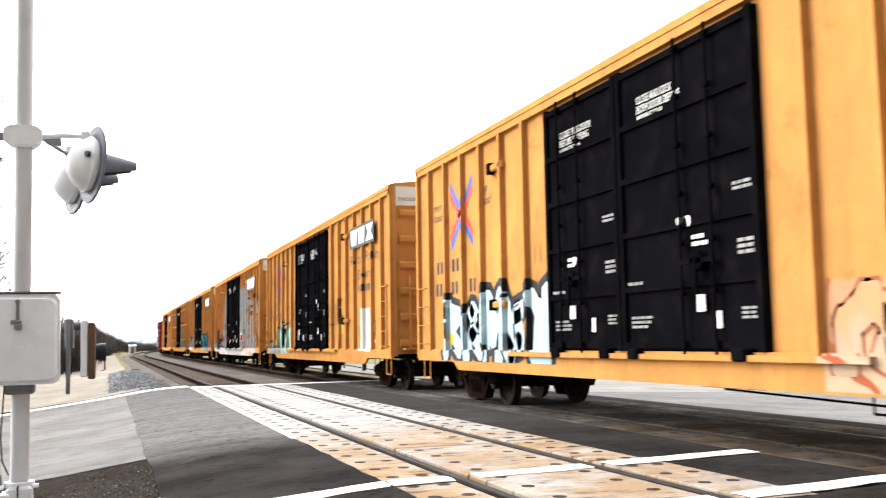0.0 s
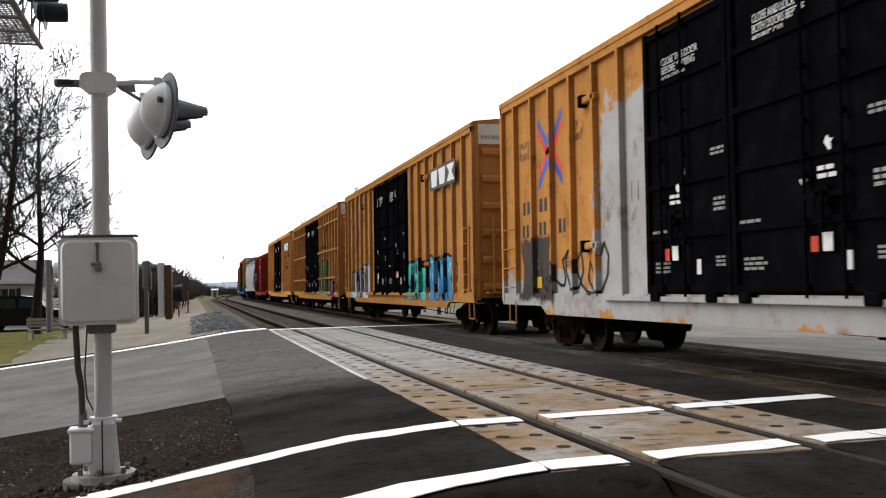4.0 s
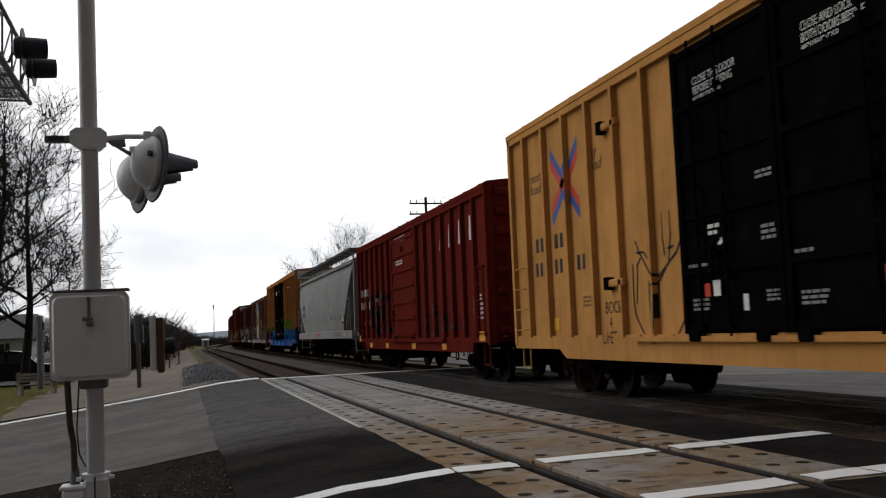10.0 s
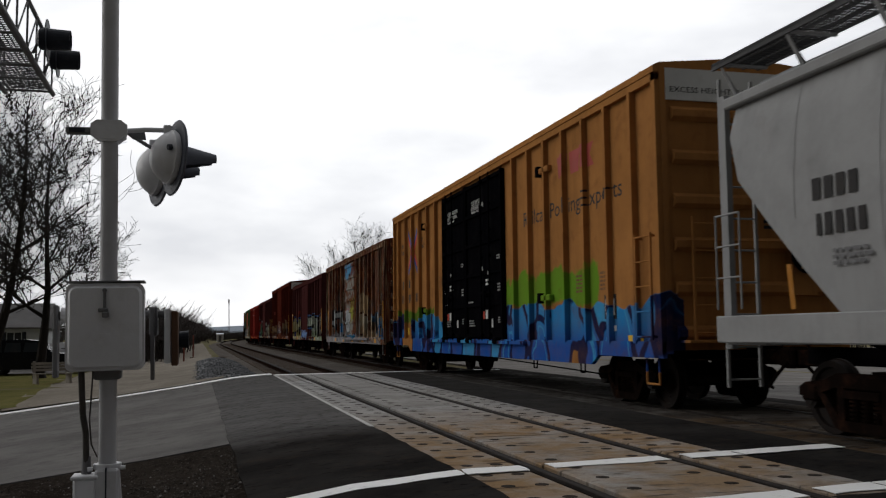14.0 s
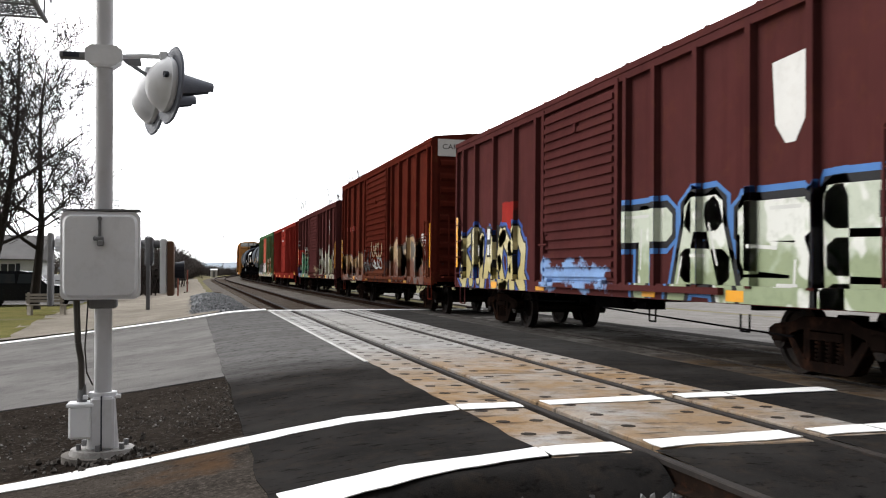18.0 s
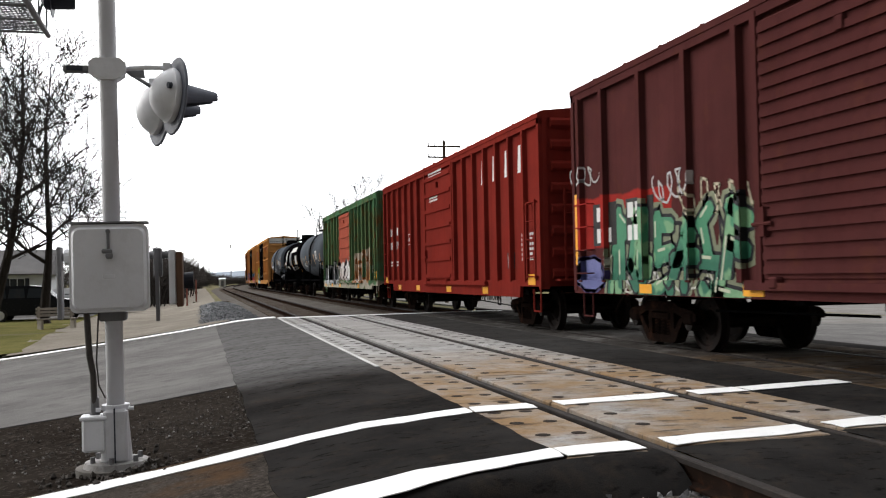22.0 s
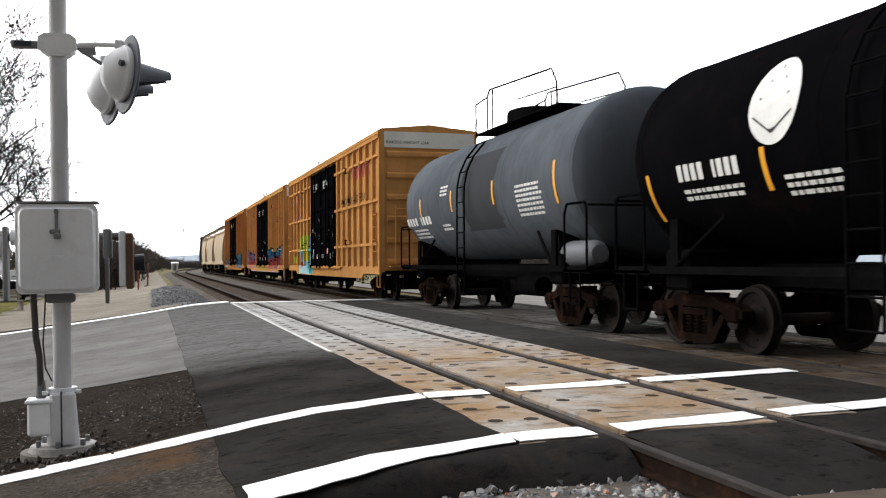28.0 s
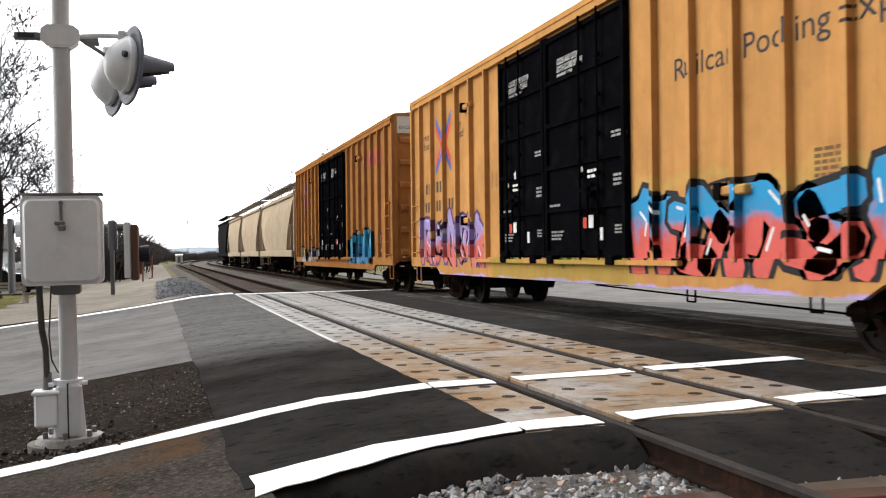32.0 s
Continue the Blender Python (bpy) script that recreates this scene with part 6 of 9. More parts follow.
def brake_end(t, half, mat):
    """Hand brake, platform, ladder and steps on the near end."""
    y = -half
    part("brake_wheel", Build().lathe([(0.27, 0), (0.29, 0.015), (0.27, 0.03), (0.24, 0.03), (0.24, 0)], 20, Matrix.Translation((0.75, y - 0.2, 2.35)) @ Matrix.Rotation(radians(90), 4, "X")), M_BLACK, t)
    b = Build()
    for k in range(3):
        a = k * math.tau / 6
        b.tube((0.75 - 0.25 * math.cos(a), y - 0.22, 2.35 - 0.25 * math.sin(a)), (0.75 + 0.25 * math.cos(a), y - 0.22, 2.35 + 0.25 * math.sin(a)), 0.014, n=6)
    b.tube((0.75, y, 2.35), (0.75, y - 0.22, 2.35), 0.04)
    b.box(0.55, 0.95, y - 0.13, y, 1.75, 2.15)
    part("hand_brake", b, mat, t)
    part("platform", Build().box(-1.3, 1.3, y - 0.32, y - 0.02, 1.06, 1.1), mat, t)
    b = Build()
    for x in (-1.1, -0.6):
        b.box(x - 0.02, x + 0.02, y - 0.15, y - 0.11, 1.1, 2.9)
    for k in range(5):
        b.tube((-1.1, y - 0.13, 1.2 + k * 0.4), (-0.6, y - 0.13, 1.2 + k * 0.4), 0.013, n=6)
    part("end_ladder", b, mat, t)
    b = Build().rod([(-1.2, y - 0.14, 2.55), (1.2, y - 0.14, 2.55)], 0.014)
    part("handrail", b, mat, t)


def step(t, half, mat, u, x=-1.5):
    b = Build().rod([(x, u - half - 0.2, 0.9), (x, u - half - 0.2, 0.45), (x, u - half + 0.2, 0.45), (x, u - half + 0.2, 0.9)], 0.018)
    part("step", b, mat, t)


def boxcar(near, far, h, mat, label, door=(6.6, 9.9), door_kind="panel", door_mat=None, ribs=None, bars=(), white=False, end_ribs=9, sill=None, roof_mat=None, seed=1, inset=2.3, detail=True, rib_w=0.1):
    """A boxcar in parts; near and far are its ends along the line at the start."""
    half, c = (far - near) / 2, (near + far) / 2
    t = thing("boxcar", car_pose(c, 0), label, "boxcar", "freight cars")
    MOVING.append((t, c))
    L = 2 * half
    door_mat = door_mat or mat
    b = Build()
    b.box(-1.5, 1.5, -half + 0.02, half - 0.02, 0.95, h - 0.05)
    part("body", b, mat, t)
    b = Build()
    e = h - 0.1
    o = [(-1.6, e), (-1.6, e + 0.1), (-1.5, e + 0.15), (0, e + 0.3), (1.5, e + 0.15), (1.6, e + 0.1), (1.6, e)]
    n = len(o)
    b.add([(x, y, z) for y in (-half, half) for x, z in o], [tuple(range(n)), tuple(range(n, 2 * n))[::-1]] + [(k, (k + 1) % n, n + (k + 1) % n, n + k) for k in range(n)])
    roof = part("roof", b, roof_mat or mat, t)
    b = Build()
    for k in range(int(L / 1.2)):
        y = -half + 0.6 + k * 1.2
        b.box(-1.5, 0, y, y + 0.07, e + 0.17, e + 0.19, Matrix.Translation((0, 0, 0)) @ Matrix(((1, 0, 0, 0), (0, 1, 0, 0), (0.1, 0, 1, 0.13), (0, 0, 0, 1))))
        b.box(0, 1.5, y, y + 0.07, e + 0.17, e + 0.19, Matrix(((1, 0, 0, 0), (0, 1, 0, 0), (-0.1, 0, 1, 0.13), (0, 0, 0, 1))))
    part("roof_seam", b, roof_mat or mat, roof)
    part("top_rail", Build().box(-1.585, -1.5, -half, half, h - 0.22, h - 0.1), mat, t)
    # side sill, deeper between the bogies
    sl = sill or [(0, 0.95), (0, 0.84), (2.3, 0.84), (2.6, 0.68), (L - 2.6, 0.68), (L - 2.3, 0.84), (L, 0.84), (L, 0.95)]
    sl = [(u - half, z) for u, z in sl] + [(half, 1.08), (-half, 1.08)]
    for x in (-1.57, 1.50):
        part("side_sill", Build().prism(sl, x, x + 0.07), mat, t)
    d0, d1 = door
    ribs = ribs or [u for u in steps(0.9, d0 - 0.9, 6)] + [u for u in steps(d1 + 0.9, L - 0.9, 6)]
    for u in ribs:
        y = u - half
        w = rib_w / 2
        o = [(-1.49, y - w * 1.15), (-1.6, y - w), (-1.6, y + w), (-1.49, y + w * 1.15)]
        part("side_post", Build().add([(x, yy, z) for z in (1.05, h - 0.2) for x, yy in o], [(0, 1, 5, 4), (1, 2, 6, 5), (2, 3, 7, 6), (3, 0, 4, 7), (0, 3, 2, 1), (4, 5, 6, 7)]), mat, t)
    b = Build()
    for u in ribs:
        b.box(1.5, 1.58, u - half - 0.06, u - half + 0.06, 1.05, h - 0.2)
    part("far_side_post", b, mat, t)
    for u in (0.06, L - 0.06):
        part("corner_post", Build().box(-1.585, -1.44, u - half - 0.06, u - half + 0.06, 0.9, h - 0.1), mat, t)
    for z in bars:
        for a, e2 in ((0.1, d0 - 0.1), (d1 + 0.1, L - 0.1)):
            part("side_rail", Build().prism([(a - half, z - 0.045), (e2 - half, z - 0.045), (e2 - half, z + 0.045), (a - half, z + 0.045)], -1.585, -1.49), mat, t)
    doors(t, half, d0, d1, h, door_kind, door_mat, mat, seed)
    end_wall(t, half, mat, h, end_ribs, white)
    end_wall(t, half, mat, h, end_ribs, white, s=1)
    if detail:
        brake_end(t, half, mat)
        ladder(t, half, mat, 0.22, 0.72, 1.15, 2.65, 5)
        grabs(t, half, mat, L - 0.75, L - 0.2, (1.2, 1.6, 2.0, 2.4))
        step(t, half, mat, 0.45)
        step(t, half, mat, L - 0.45)
    running_gear(t, half, inset, c, reach=0.85)
    brake_gear(t, half, seed)
    s = Side(t, half)
    s.ribs, s.rib_w = ribs, rib_w
    return s


def doors(t, half, d0, d1, h, kind, mat, body_mat, seed):
    rnd = random.Random(seed)
    top, low = h - 0.28, 1.08
    if kind == "plug":        # two black plug doors with locking rods
        mid = (d0 + d1) / 2 + 0.35
        part("door_track", Build().box(-1.66, -1.56, d0 - half - 1.5, d1 - half + 1.5, 0.98, 1.05), body_mat, t)
        for k, (a, e) in enumerate(((d0, mid - 0.01), (mid + 0.01, d1))):
            y0, y1 = a - half, e - half
            d = part("door", Build().chamfer(-1.555, -1.48, y0, y1, low, top, 0.015), mat, t, "black plug door with white stencils")
            for z in steps(low + 0.08, top - 0.08, 5):
                part("door_rail", Build().box(-1.60, -1.553, y0 + 0.02, y1 - 0.02, z - 0.04, z + 0.04), mat, d)
            for y in (y0 + 0.06, y1 - 0.06):
                part("door_stile", Build().box(-1.605, -1.553, y - 0.05, y + 0.05, low, top), mat, d)
            yy = y0 + (y1 - y0) * (0.38, 0.62)[k]
            for q in (yy - 0.32, yy + 0.32):
                part("lock_rod", Build().tube((-1.64, q, low - 0.04), (-1.64, q, top + 0.04), 0.021, n=7), mat, d)
            b = Build()
            for q in (yy - 0.32, yy + 0.32):
                for z in steps(low + 0.1, top - 0.1, 6):
                    b.box(-1.67, -1.6, q - 0.045, q + 0.045, z - 0.03, z + 0.03)
            part("rod_guide", b, mat, d)
            b = Build().tube((-1.66, yy, 2.15), (-1.60, yy, 2.15), 0.12, n=12)
            b.box(-1.68, -1.64, yy - 0.02, yy + 0.02, 1.75, 2.2)
            b.box(-1.66, -1.62, yy - 0.34, yy + 0.34, 2.12, 2.18)
            part("lock_gear", b, mat, d)
            for y in (y0 + 0.25, y1 - 0.5):
                part("roller", Build().chamfer(-1.70, -1.56, y, y + 0.25, 0.98, 1.12, 0.02), mat, d)
            s = Side(d, half, -1.558)
            words = ("CLOSE AND LOCK\nBOTH DOORS BEFORE\nMOVING CAR", "CLOSE THIS DOOR\nBEFORE CLOSING\nMAIN DOOR")[k]
            s.text(words, e - 0.5, top - 0.55, 0.15, M_WHITE, 1.0, x=-1.562)
            for q in range(rnd.randint(1, 2)):       # chalk and stencil blots
                c = (yy + half + rnd.uniform(-0.3, 0.45), rnd.uniform(2.2, 2.75))
                s.shape([(c[0] + rnd.uniform(0.03, 0.09) * math.cos(a), c[1] + rnd.uniform(0.03, 0.1) * math.sin(a)) for a in steps(0, 5.5, 8)], M_WHITE, "stencil_blot", 0.06)
            s.data(e - 0.12, 1.95, M_STENCIL, 2, 0.35, rnd, 0.04)
            s.data(a + 0.5, 2.95, M_STENCIL, 2, 0.36, rnd, 0.035)
            s.data(a + 0.42, 1.55, M_STENCIL, 3, 0.25, rnd, 0.03)
            s.plate(a + 0.78, a + 0.88, 1.35, 1.55, M_BAG, "paper_tag", -1.565)
            s.data(e - 0.2, 1.5, M_STENCIL, 3, 0.4, rnd, 0.035)
            s.data(a + 0.45, 2.3, M_STENCIL, 3, 0.3, rnd, 0.04)
            s.data(yy + half + 0.18, 2.42, M_WHITE, 2, 0.22, rnd, 0.05, x=-1.57)
            s.plate(yy + half - 0.1, yy + half + 0.06, 1.55, 1.75, M_BAG, "paper_tag", -1.61)
            if rnd.random() < 0.75:
                s.plate(yy + half + 0.14, yy + half + 0.26, 1.55, 1.72, M_TAG_RED, "paper_tag", -1.61)
        return
    y0, y1 = d0 - half, d1 - half
    part("door_track", Build().box(-1.66, -1.56, y0 - 3.2, y1 + 0.3, 0.96, 1.05), body_mat, t)
    d = part("door", Build().chamfer(-1.575, -1.49, y0, y1, low, top, 0.02), mat, t, "sliding door with pressed ribs")
    for y in (y0 - 0.06, y1 + 0.06):
        part("door_post", Build().box(-1.60, -1.49, y - 0.06, y + 0.06, 1.0, h - 0.15), body_mat, t)
    if kind == "louvre":
        zs, hh = steps(low + 0.12, top - 0.12, 17), 0.045
    else:
        zs, hh = steps(low + 0.12, top - 0.12, 6), 0.05
    for z in zs:
        part("door_rib", Build().prism([(y0 + 0.06, z - hh), (y1 - 0.06, z - hh), (y1 - 0.06, z + hh), (y0 + 0.06, z + hh)], -1.615, -1.57), mat, d)
    b = Build().box(-1.66, -1.58, y1 - 0.16, y1 - 0.06, 1.6, 1.95)
    b.tube((-1.64, y1 - 0.3, 1.75), (-1.64, y1 + 0.1, 1.75), 0.025)
    part("door_latch", b, mat, d)
    part("door_stop", Build().box(-1.64, -1.58, (y0 + y1) / 2 - 0.06, (y0 + y1) / 2 + 0.06, 3.7, 3.85), mat, d)
    for y in (y0 + 0.3, y1 - 0.4):
        part("roller", Build().chamfer(-1.68, -1.56, y, y + 0.16, 0.98, 1.12, 0.02), mat, d)


# ---- the train: yellow excess-height boxcars ----
def emblem(s, u=15.3, z=3.87, k=1.0):
    """Crossing red and blue brush strokes."""
    w, h = 0.78 * k, 0.68 * k
    for sx in (1, -1):
        for sz in (1, -1):
            a, e = (u + sx * 0.10 * k, z + sz * 0.05 * k), (u + sx * w, z + sz * h)
            top = sz > 0
            for mat, d in ((M_LOGO_BLUE, 0.12 if top else -0.12), (M_LOGO_RED, -0.12 if top else 0.12)):
                d *= k
                s.shape([(a[0], a[1] + d + 0.10 * k), (e[0], e[1] + d + 0.13 * k), (e[0], e[1] + d - 0.10 * k), (a[0], a[1] + d - 0.13 * k)][:: 1 if sx * sz > 0 else -1], mat, "emblem_stroke")
    s.shape([(u + 0.13 * k, z + 0.2 * k), (u - 0.13 * k, z + 0.2 * k), (u - 0.13 * k, z - 0.2 * k), (u + 0.13 * k, z - 0.2 * k)], M_LOGO_BLUE, "emblem_stroke", 0.001)


def maker_mark(s, kind, u0=3.75, u1=1.12, z0=3.92, z1=4.5):
    """The owner's mark as plain shapes: a black board with pale strokes, or faded red strokes."""
    pale = M_WHITE if kind == "board" else M_FADED_RED
    if kind == "board":
        s.plate(u1, u0, z0 - 0.02, z1, M_INK, "mark_board", -1.604)
    w = (u0 - u1) / 3.1
    up = 0.11 if kind == "board" else 0.002
    for k in range(2):
        a = u0 - 0.12 - k * w
        s.shape([(a - w * 0.12, z0 + 0.06), (a, z1 - 0.08), (a - w * 0.86, z1 - 0.08), (a - w * 0.74, z0 + 0.06)], pale, "mark_block", up)
    a = u0 - 0.12 - 2 * w
    mid = (z0 + z1) / 2
    for z, e in ((z0 + 0.06, 1), (z1 - 0.08, -1)):
        s.shape([(a, z), (a - w * 0.9, z), (a - w * 0.6, mid), (a - w * 0.3, mid)][::e], pale, "mark_block", up)


def yellow_car(near, far, mat, label, seed, mark="board", motto="four", grid=False, spot=None, sign=True, emb=0.8, number=True, at=None, h=5.17, slogan=M_INK):
    L = far - near
    d = (7.35, 12.6)
    ribs = [0.87 + 0.957 * n for n in range(7)] + [13.5 + 1.0 * n for n in range(6)]
    s = boxcar(near, far, h, mat, label, d, "plug", M_DOOR_BLACK, ribs, (1.76, 3.1, 4.45) if grid else (), True, 6, seed=seed, rib_w=0.09)
    rnd = random.Random(seed)
    if mark:
        maker_mark(s, mark, *(spot or (4.02, 1.42)))
    if motto == "four":
        s.text("Railcar Pooling", 4.45, 3.47, 0.40, slogan, 3.35, 0.15)
        s.text("Experts", 3.58, 3.02, 0.38, slogan, 1.58, 0.15)
        s.bars(3.55, 2.66, 0.2, (0.06, -0.09, 0.06, -0.09, 0.12, -0.3, 0.1, -0.09, 0.12, -0.09, 0.18), slogan)
    elif motto == "line":
        s.text("Railcar Pooling Experts", 6.15, 3.42, 0.42, slogan, 4.75)
    elif motto == "caps":
        s.text("RAILCAR POOLING EXPERTS", 6.35, 3.22, 0.34, slogan, 4.4)
    if emb:
        at = at or L - 2.65
        emblem(s, at - 0.08, 3.78, emb)
        s.text("next\nload", at + 1.62, 4.02, 0.27, M_INK, 0.58, 0.15)
        s.text("any\nroad", at - 1.05, 4.02, 0.27, M_INK, 0.58, 0.15)
    if number:
        s.bars(at + 1.45, 2.66, 0.26, (0.14, -0.1, 0.14, -0.55, 0.17, -0.1, 0.14), M_INK)
        s.bars(at + 1.5, 2.2, 0.26, (0.13, -0.1, 0.13, -0.6, 0.13, -0.1, 0.13, -0.65, 0.13, -0.1, 0.1), M_INK)
    if sign:
        s.plate(1.68, 2.13, 1.44, 1.84, M_INK, "sign_plate")
        s.bars(2.08, 1.5, 0.27, (0.12, -0.1, 0.12), M_WHITE, x=-1.512)
    s.plate(1.7, 2.05, 1.24, 1.33, M_WHITE, "sign_plate")
    s.plate(0.74, 1.26, 0.97, 1.17, M_PLACARD, "yellow_placard")
    s.plate(17.2, 17.7, 1.18, 1.4, M_PLACARD, "yellow_placard")
    s.data(3.35, 2.2, M_FAINT, 5, 0.5, rnd, 0.04)
    s.data(2.3, 2.2, M_FAINT, 5, 0.4, rnd, 0.04)
    s.data(17.8, 1.7, M_FAINT, 3, 0.4, rnd, 0.04)
    s.data(16.1, 1.7, M_FAINT, 3, 0.4, rnd, 0.04)
    s.bars(13.25, 2.5, 0.32, (0.02, -0.2, 0.02), M_INK)
    for z in (4.35, 1.85):   # gusset boxes with dark pockets
        for u in (4.95, 14.9):
            part("jack_box", Build().chamfer(-1.6, -1.49, u - s.half - 0.5, u - s.half + 0.1, z - 0.02, z + 0.1, 0.02), mat, s.t)
            part("pocket", Build().box(-1.62, -1.5, u - s.half - 0.02, u - s.half + 0.12, z - 0.06, z + 0.14), M_BLACK, s.t)
    t = s.t
    me = fitted(text_mesh("EXCESS HEIGHT CAR", 0.12), Matrix(), 1.35)
    me.transform(Matrix.Translation((-1.36, -s.half - 0.033, h - 0.40)) @ END)
    me.materials.clear()
    me.materials.append(M_INK)
    part("lettering", me, M_INK, t)
    b = Build()
    for q in range(3):
        z = (3.95, 3.3, 2.75)[q]
        for r in range(2):
            b.box(0.15, 0.95, -s.half - 0.022, -s.half - 0.015, z + r * 0.09, z + r * 0.09 + 0.05)
    part("small_lettering", b, M_INK, t)
    s.slack = 0.8
    return s


def on(*layers):
    def apply(n, c):
        for f in layers:
            c = f(n, c)
        return c
    return apply


def L_(*a, **k):
    return lambda n, c: letters(n, c, *a, **k)


def P_(*a, **k):
    return lambda n, c: patch(n, c, *a, **k)


INK, SILVER, TEAL, LILAC = (0.015, 0.015, 0.018), (0.5, 0.52, 0.55), (0.03, 0.38, 0.36), (0.38, 0.3, 0.58)

m = car_paint("yellow_car_paint_pale_letters", (0.627, 0.295, 0.088), 0.3, extra=on(L_(-8.5, -3.0, 0.7, 1.9, (0.42, 0.3, 0.2), (0.45, 0.22, 0.12), (0.3, 0.08, 0.04), 1.5, 2, 0.5)))
s = yellow_car(1.0, 20.4, m, "yellow excess-height boxcar with black doors and pale blue sprayed letters", 11)
piece(s, 16.9, 11.7, 0.75, 2.2, 5, (0.36, 0.5, 0.56), (0.5, 0.64, 0.7), INK, 101, halo=(0.02, 0.02, 0.022), glint=(0.7, 0.75, 0.76), fat=0.33)
piece(s, 6.4, 1.2, 0.8, 1.9, 5, (0.42, 0.3, 0.2), (0.47, 0.26, 0.12), (0.3, 0.1, 0.05), 102, fat=0.3, edge=0.04)
m = car_paint("yellow_car_paint_green_letters", (0.627, 0.292, 0.086), 0.25, extra=on(P_(-7.3, -6.1, 1.0, 2.2, (0.6, 0.6, 0.58), 0.05, 5), L_(-4.2, -1.5, 1.5, 2.6, (0.5, 0.28, 0.08), (0.5, 0.28, 0.08), (0.12, 0.06, 0.02), 1.4, 6, 0.9)))
s = yellow_car(22.55, 41.95, m, "yellow boxcar with black doors and green sprayed letters", 12, mark="board", motto="four")
piece(s, 15.9, 12.9, 0.75, 2.05, 3, (0.3, 0.47, 0.38), (0.4, 0.6, 0.48), (0.1, 0.1, 0.08), 103, fat=0.4)
piece(s, 18.1, 15.2, 0.6, 1.4, 5, (0.2, 0.2, 0.2), (0.36, 0.37, 0.36), INK, 104, fat=0.26, edge=0.06, chaos=0.2)
scrawl(s, 7.6, 5.2, 1.7, 2.5, (0.1, 0.05, 0.02), 105)
m = car_paint("yellow_car_paint_primer", (0.627, 0.286, 0.083), 0.55, extra=on(P_(-8.0, 9.3, 0.6, 1.5, (0.33, 0.33, 0.33), 0.6, 7), P_(-5.2, -2.6, 0.6, 4.3, (0.35, 0.36, 0.365), 0.5, 8, freq=1.4), P_(-7.2, -5.7, 1.0, 3.4, (0.36, 0.36, 0.36), 0.6, 9), P_(2.6, 4.6, 0.6, 4.3, (0.36, 0.365, 0.37), 0.55, 10, freq=1.4),
                                                    P_(6.4, 8.3, 0.9, 2.2, (0.05, 0.05, 0.05), 0.25, 11), L_(-5.6, -2.4, 0.7, 1.9, (0.45, 0.08, 0.06), (0.45, 0.45, 0.46), (0.4, 0.3, 0.25), 1.8, 12, 0.5)))
s = yellow_car(44.11, 63.51, m, "faded yellow boxcar patched with grey primer and black doors", 13, mark="board", motto="four")
scrawl(s, 6.4, 3.9, 0.95, 1.8, (0.5, 0.04, 0.03), 106, 10, 0.07)
scrawl(s, 1.0, 0.3, 1.2, 3.6, (0.6, 0.6, 0.58), 107, 16, 0.03)
scrawl(s, 16.8, 13.3, 1.0, 1.9, (0.03, 0.03, 0.03), 108, 12, 0.06)
m = car_paint("yellow_car_paint_teal_letters", (0.572, 0.270, 0.083), 0.35, extra=on(P_(7.4, 8.1, 0.7, 1.55, (0.02, 0.42, 0.55), 0.1, 16)))
s = yellow_car(65.67, 85.07, m, "orange-yellow boxcar with teal letters and grey sprayed faces", 14, mark="board", motto="")
piece(s, 4.6, 1.9, 0.8, 2.1, 3, (0.03, 0.2, 0.45), (0.06, 0.34, 0.55), INK, 109, glint=(0.6, 0.7, 0.75), fat=0.38)
piece(s, 7.2, 4.7, 0.8, 2.1, 3, TEAL, (0.05, 0.5, 0.45), INK, 110, glint=(0.6, 0.75, 0.7), fat=0.38)
piece(s, 16.9, 13.1, 0.7, 2.15, 3, SILVER, (0.52, 0.52, 0.55), (0.07, 0.05, 0.16), 111, fat=0.46, glint=(0.6, 0.6, 0.65), first=(8, 8, 6))
m = car_paint("ochre_grid_paint_green_letters", (0.506, 0.242, 0.077), 0.2, extra=None)
s = yellow_car(87.23, 106.63, m, "ochre boxcar with gridded sides and green sprayed letters", 15, mark="faded", spot=(4.66, 2.7, 3.75, 4.3), motto="caps", grid=True)
piece(s, 7.3, 3.5, 0.8, 2.75, 3, (0.22, 0.28, 0.11), (0.24, 0.31, 0.13), INK, 112, halo=(0.55, 0.40, 0.10), glint=(0.72, 0.72, 0.7), fat=0.56, edge=0.06, first=(9, 2, 7), slant=0.3)
piece(s, 3.9, 1.0, 0.8, 1.75, 2, (0.55, 0.12, 0.3), (0.55, 0.2, 0.35), INK, 113, fat=0.36, third=(0.22, 0.28, 0.11), edge=0.1)
scrawl(s, 2.6, 1.9, 2.35, 3.0, INK, 114, 9)
m = car_paint("yellow_car_paint_clean", (0.726, 0.363, 0.116), 0.12, extra=on(L_(-3.4, -0.6, 1.1, 2.2, (0.6, 0.34, 0.09), (0.6, 0.34, 0.09), (0.62, 0.5, 0.42), 1.3, 19, 0.95)))
s = yellow_car(108.8, 128.2, m, "yellow excess-height boxcar with black doors and a chalk scrawl", 16, mark="board", motto="four")
s.text("BOOKS\n  4\nLIFE", 14.45, 1.42, 0.28, M_INK, 0.75)
b = Build()      # a bare plant drawn in black lines
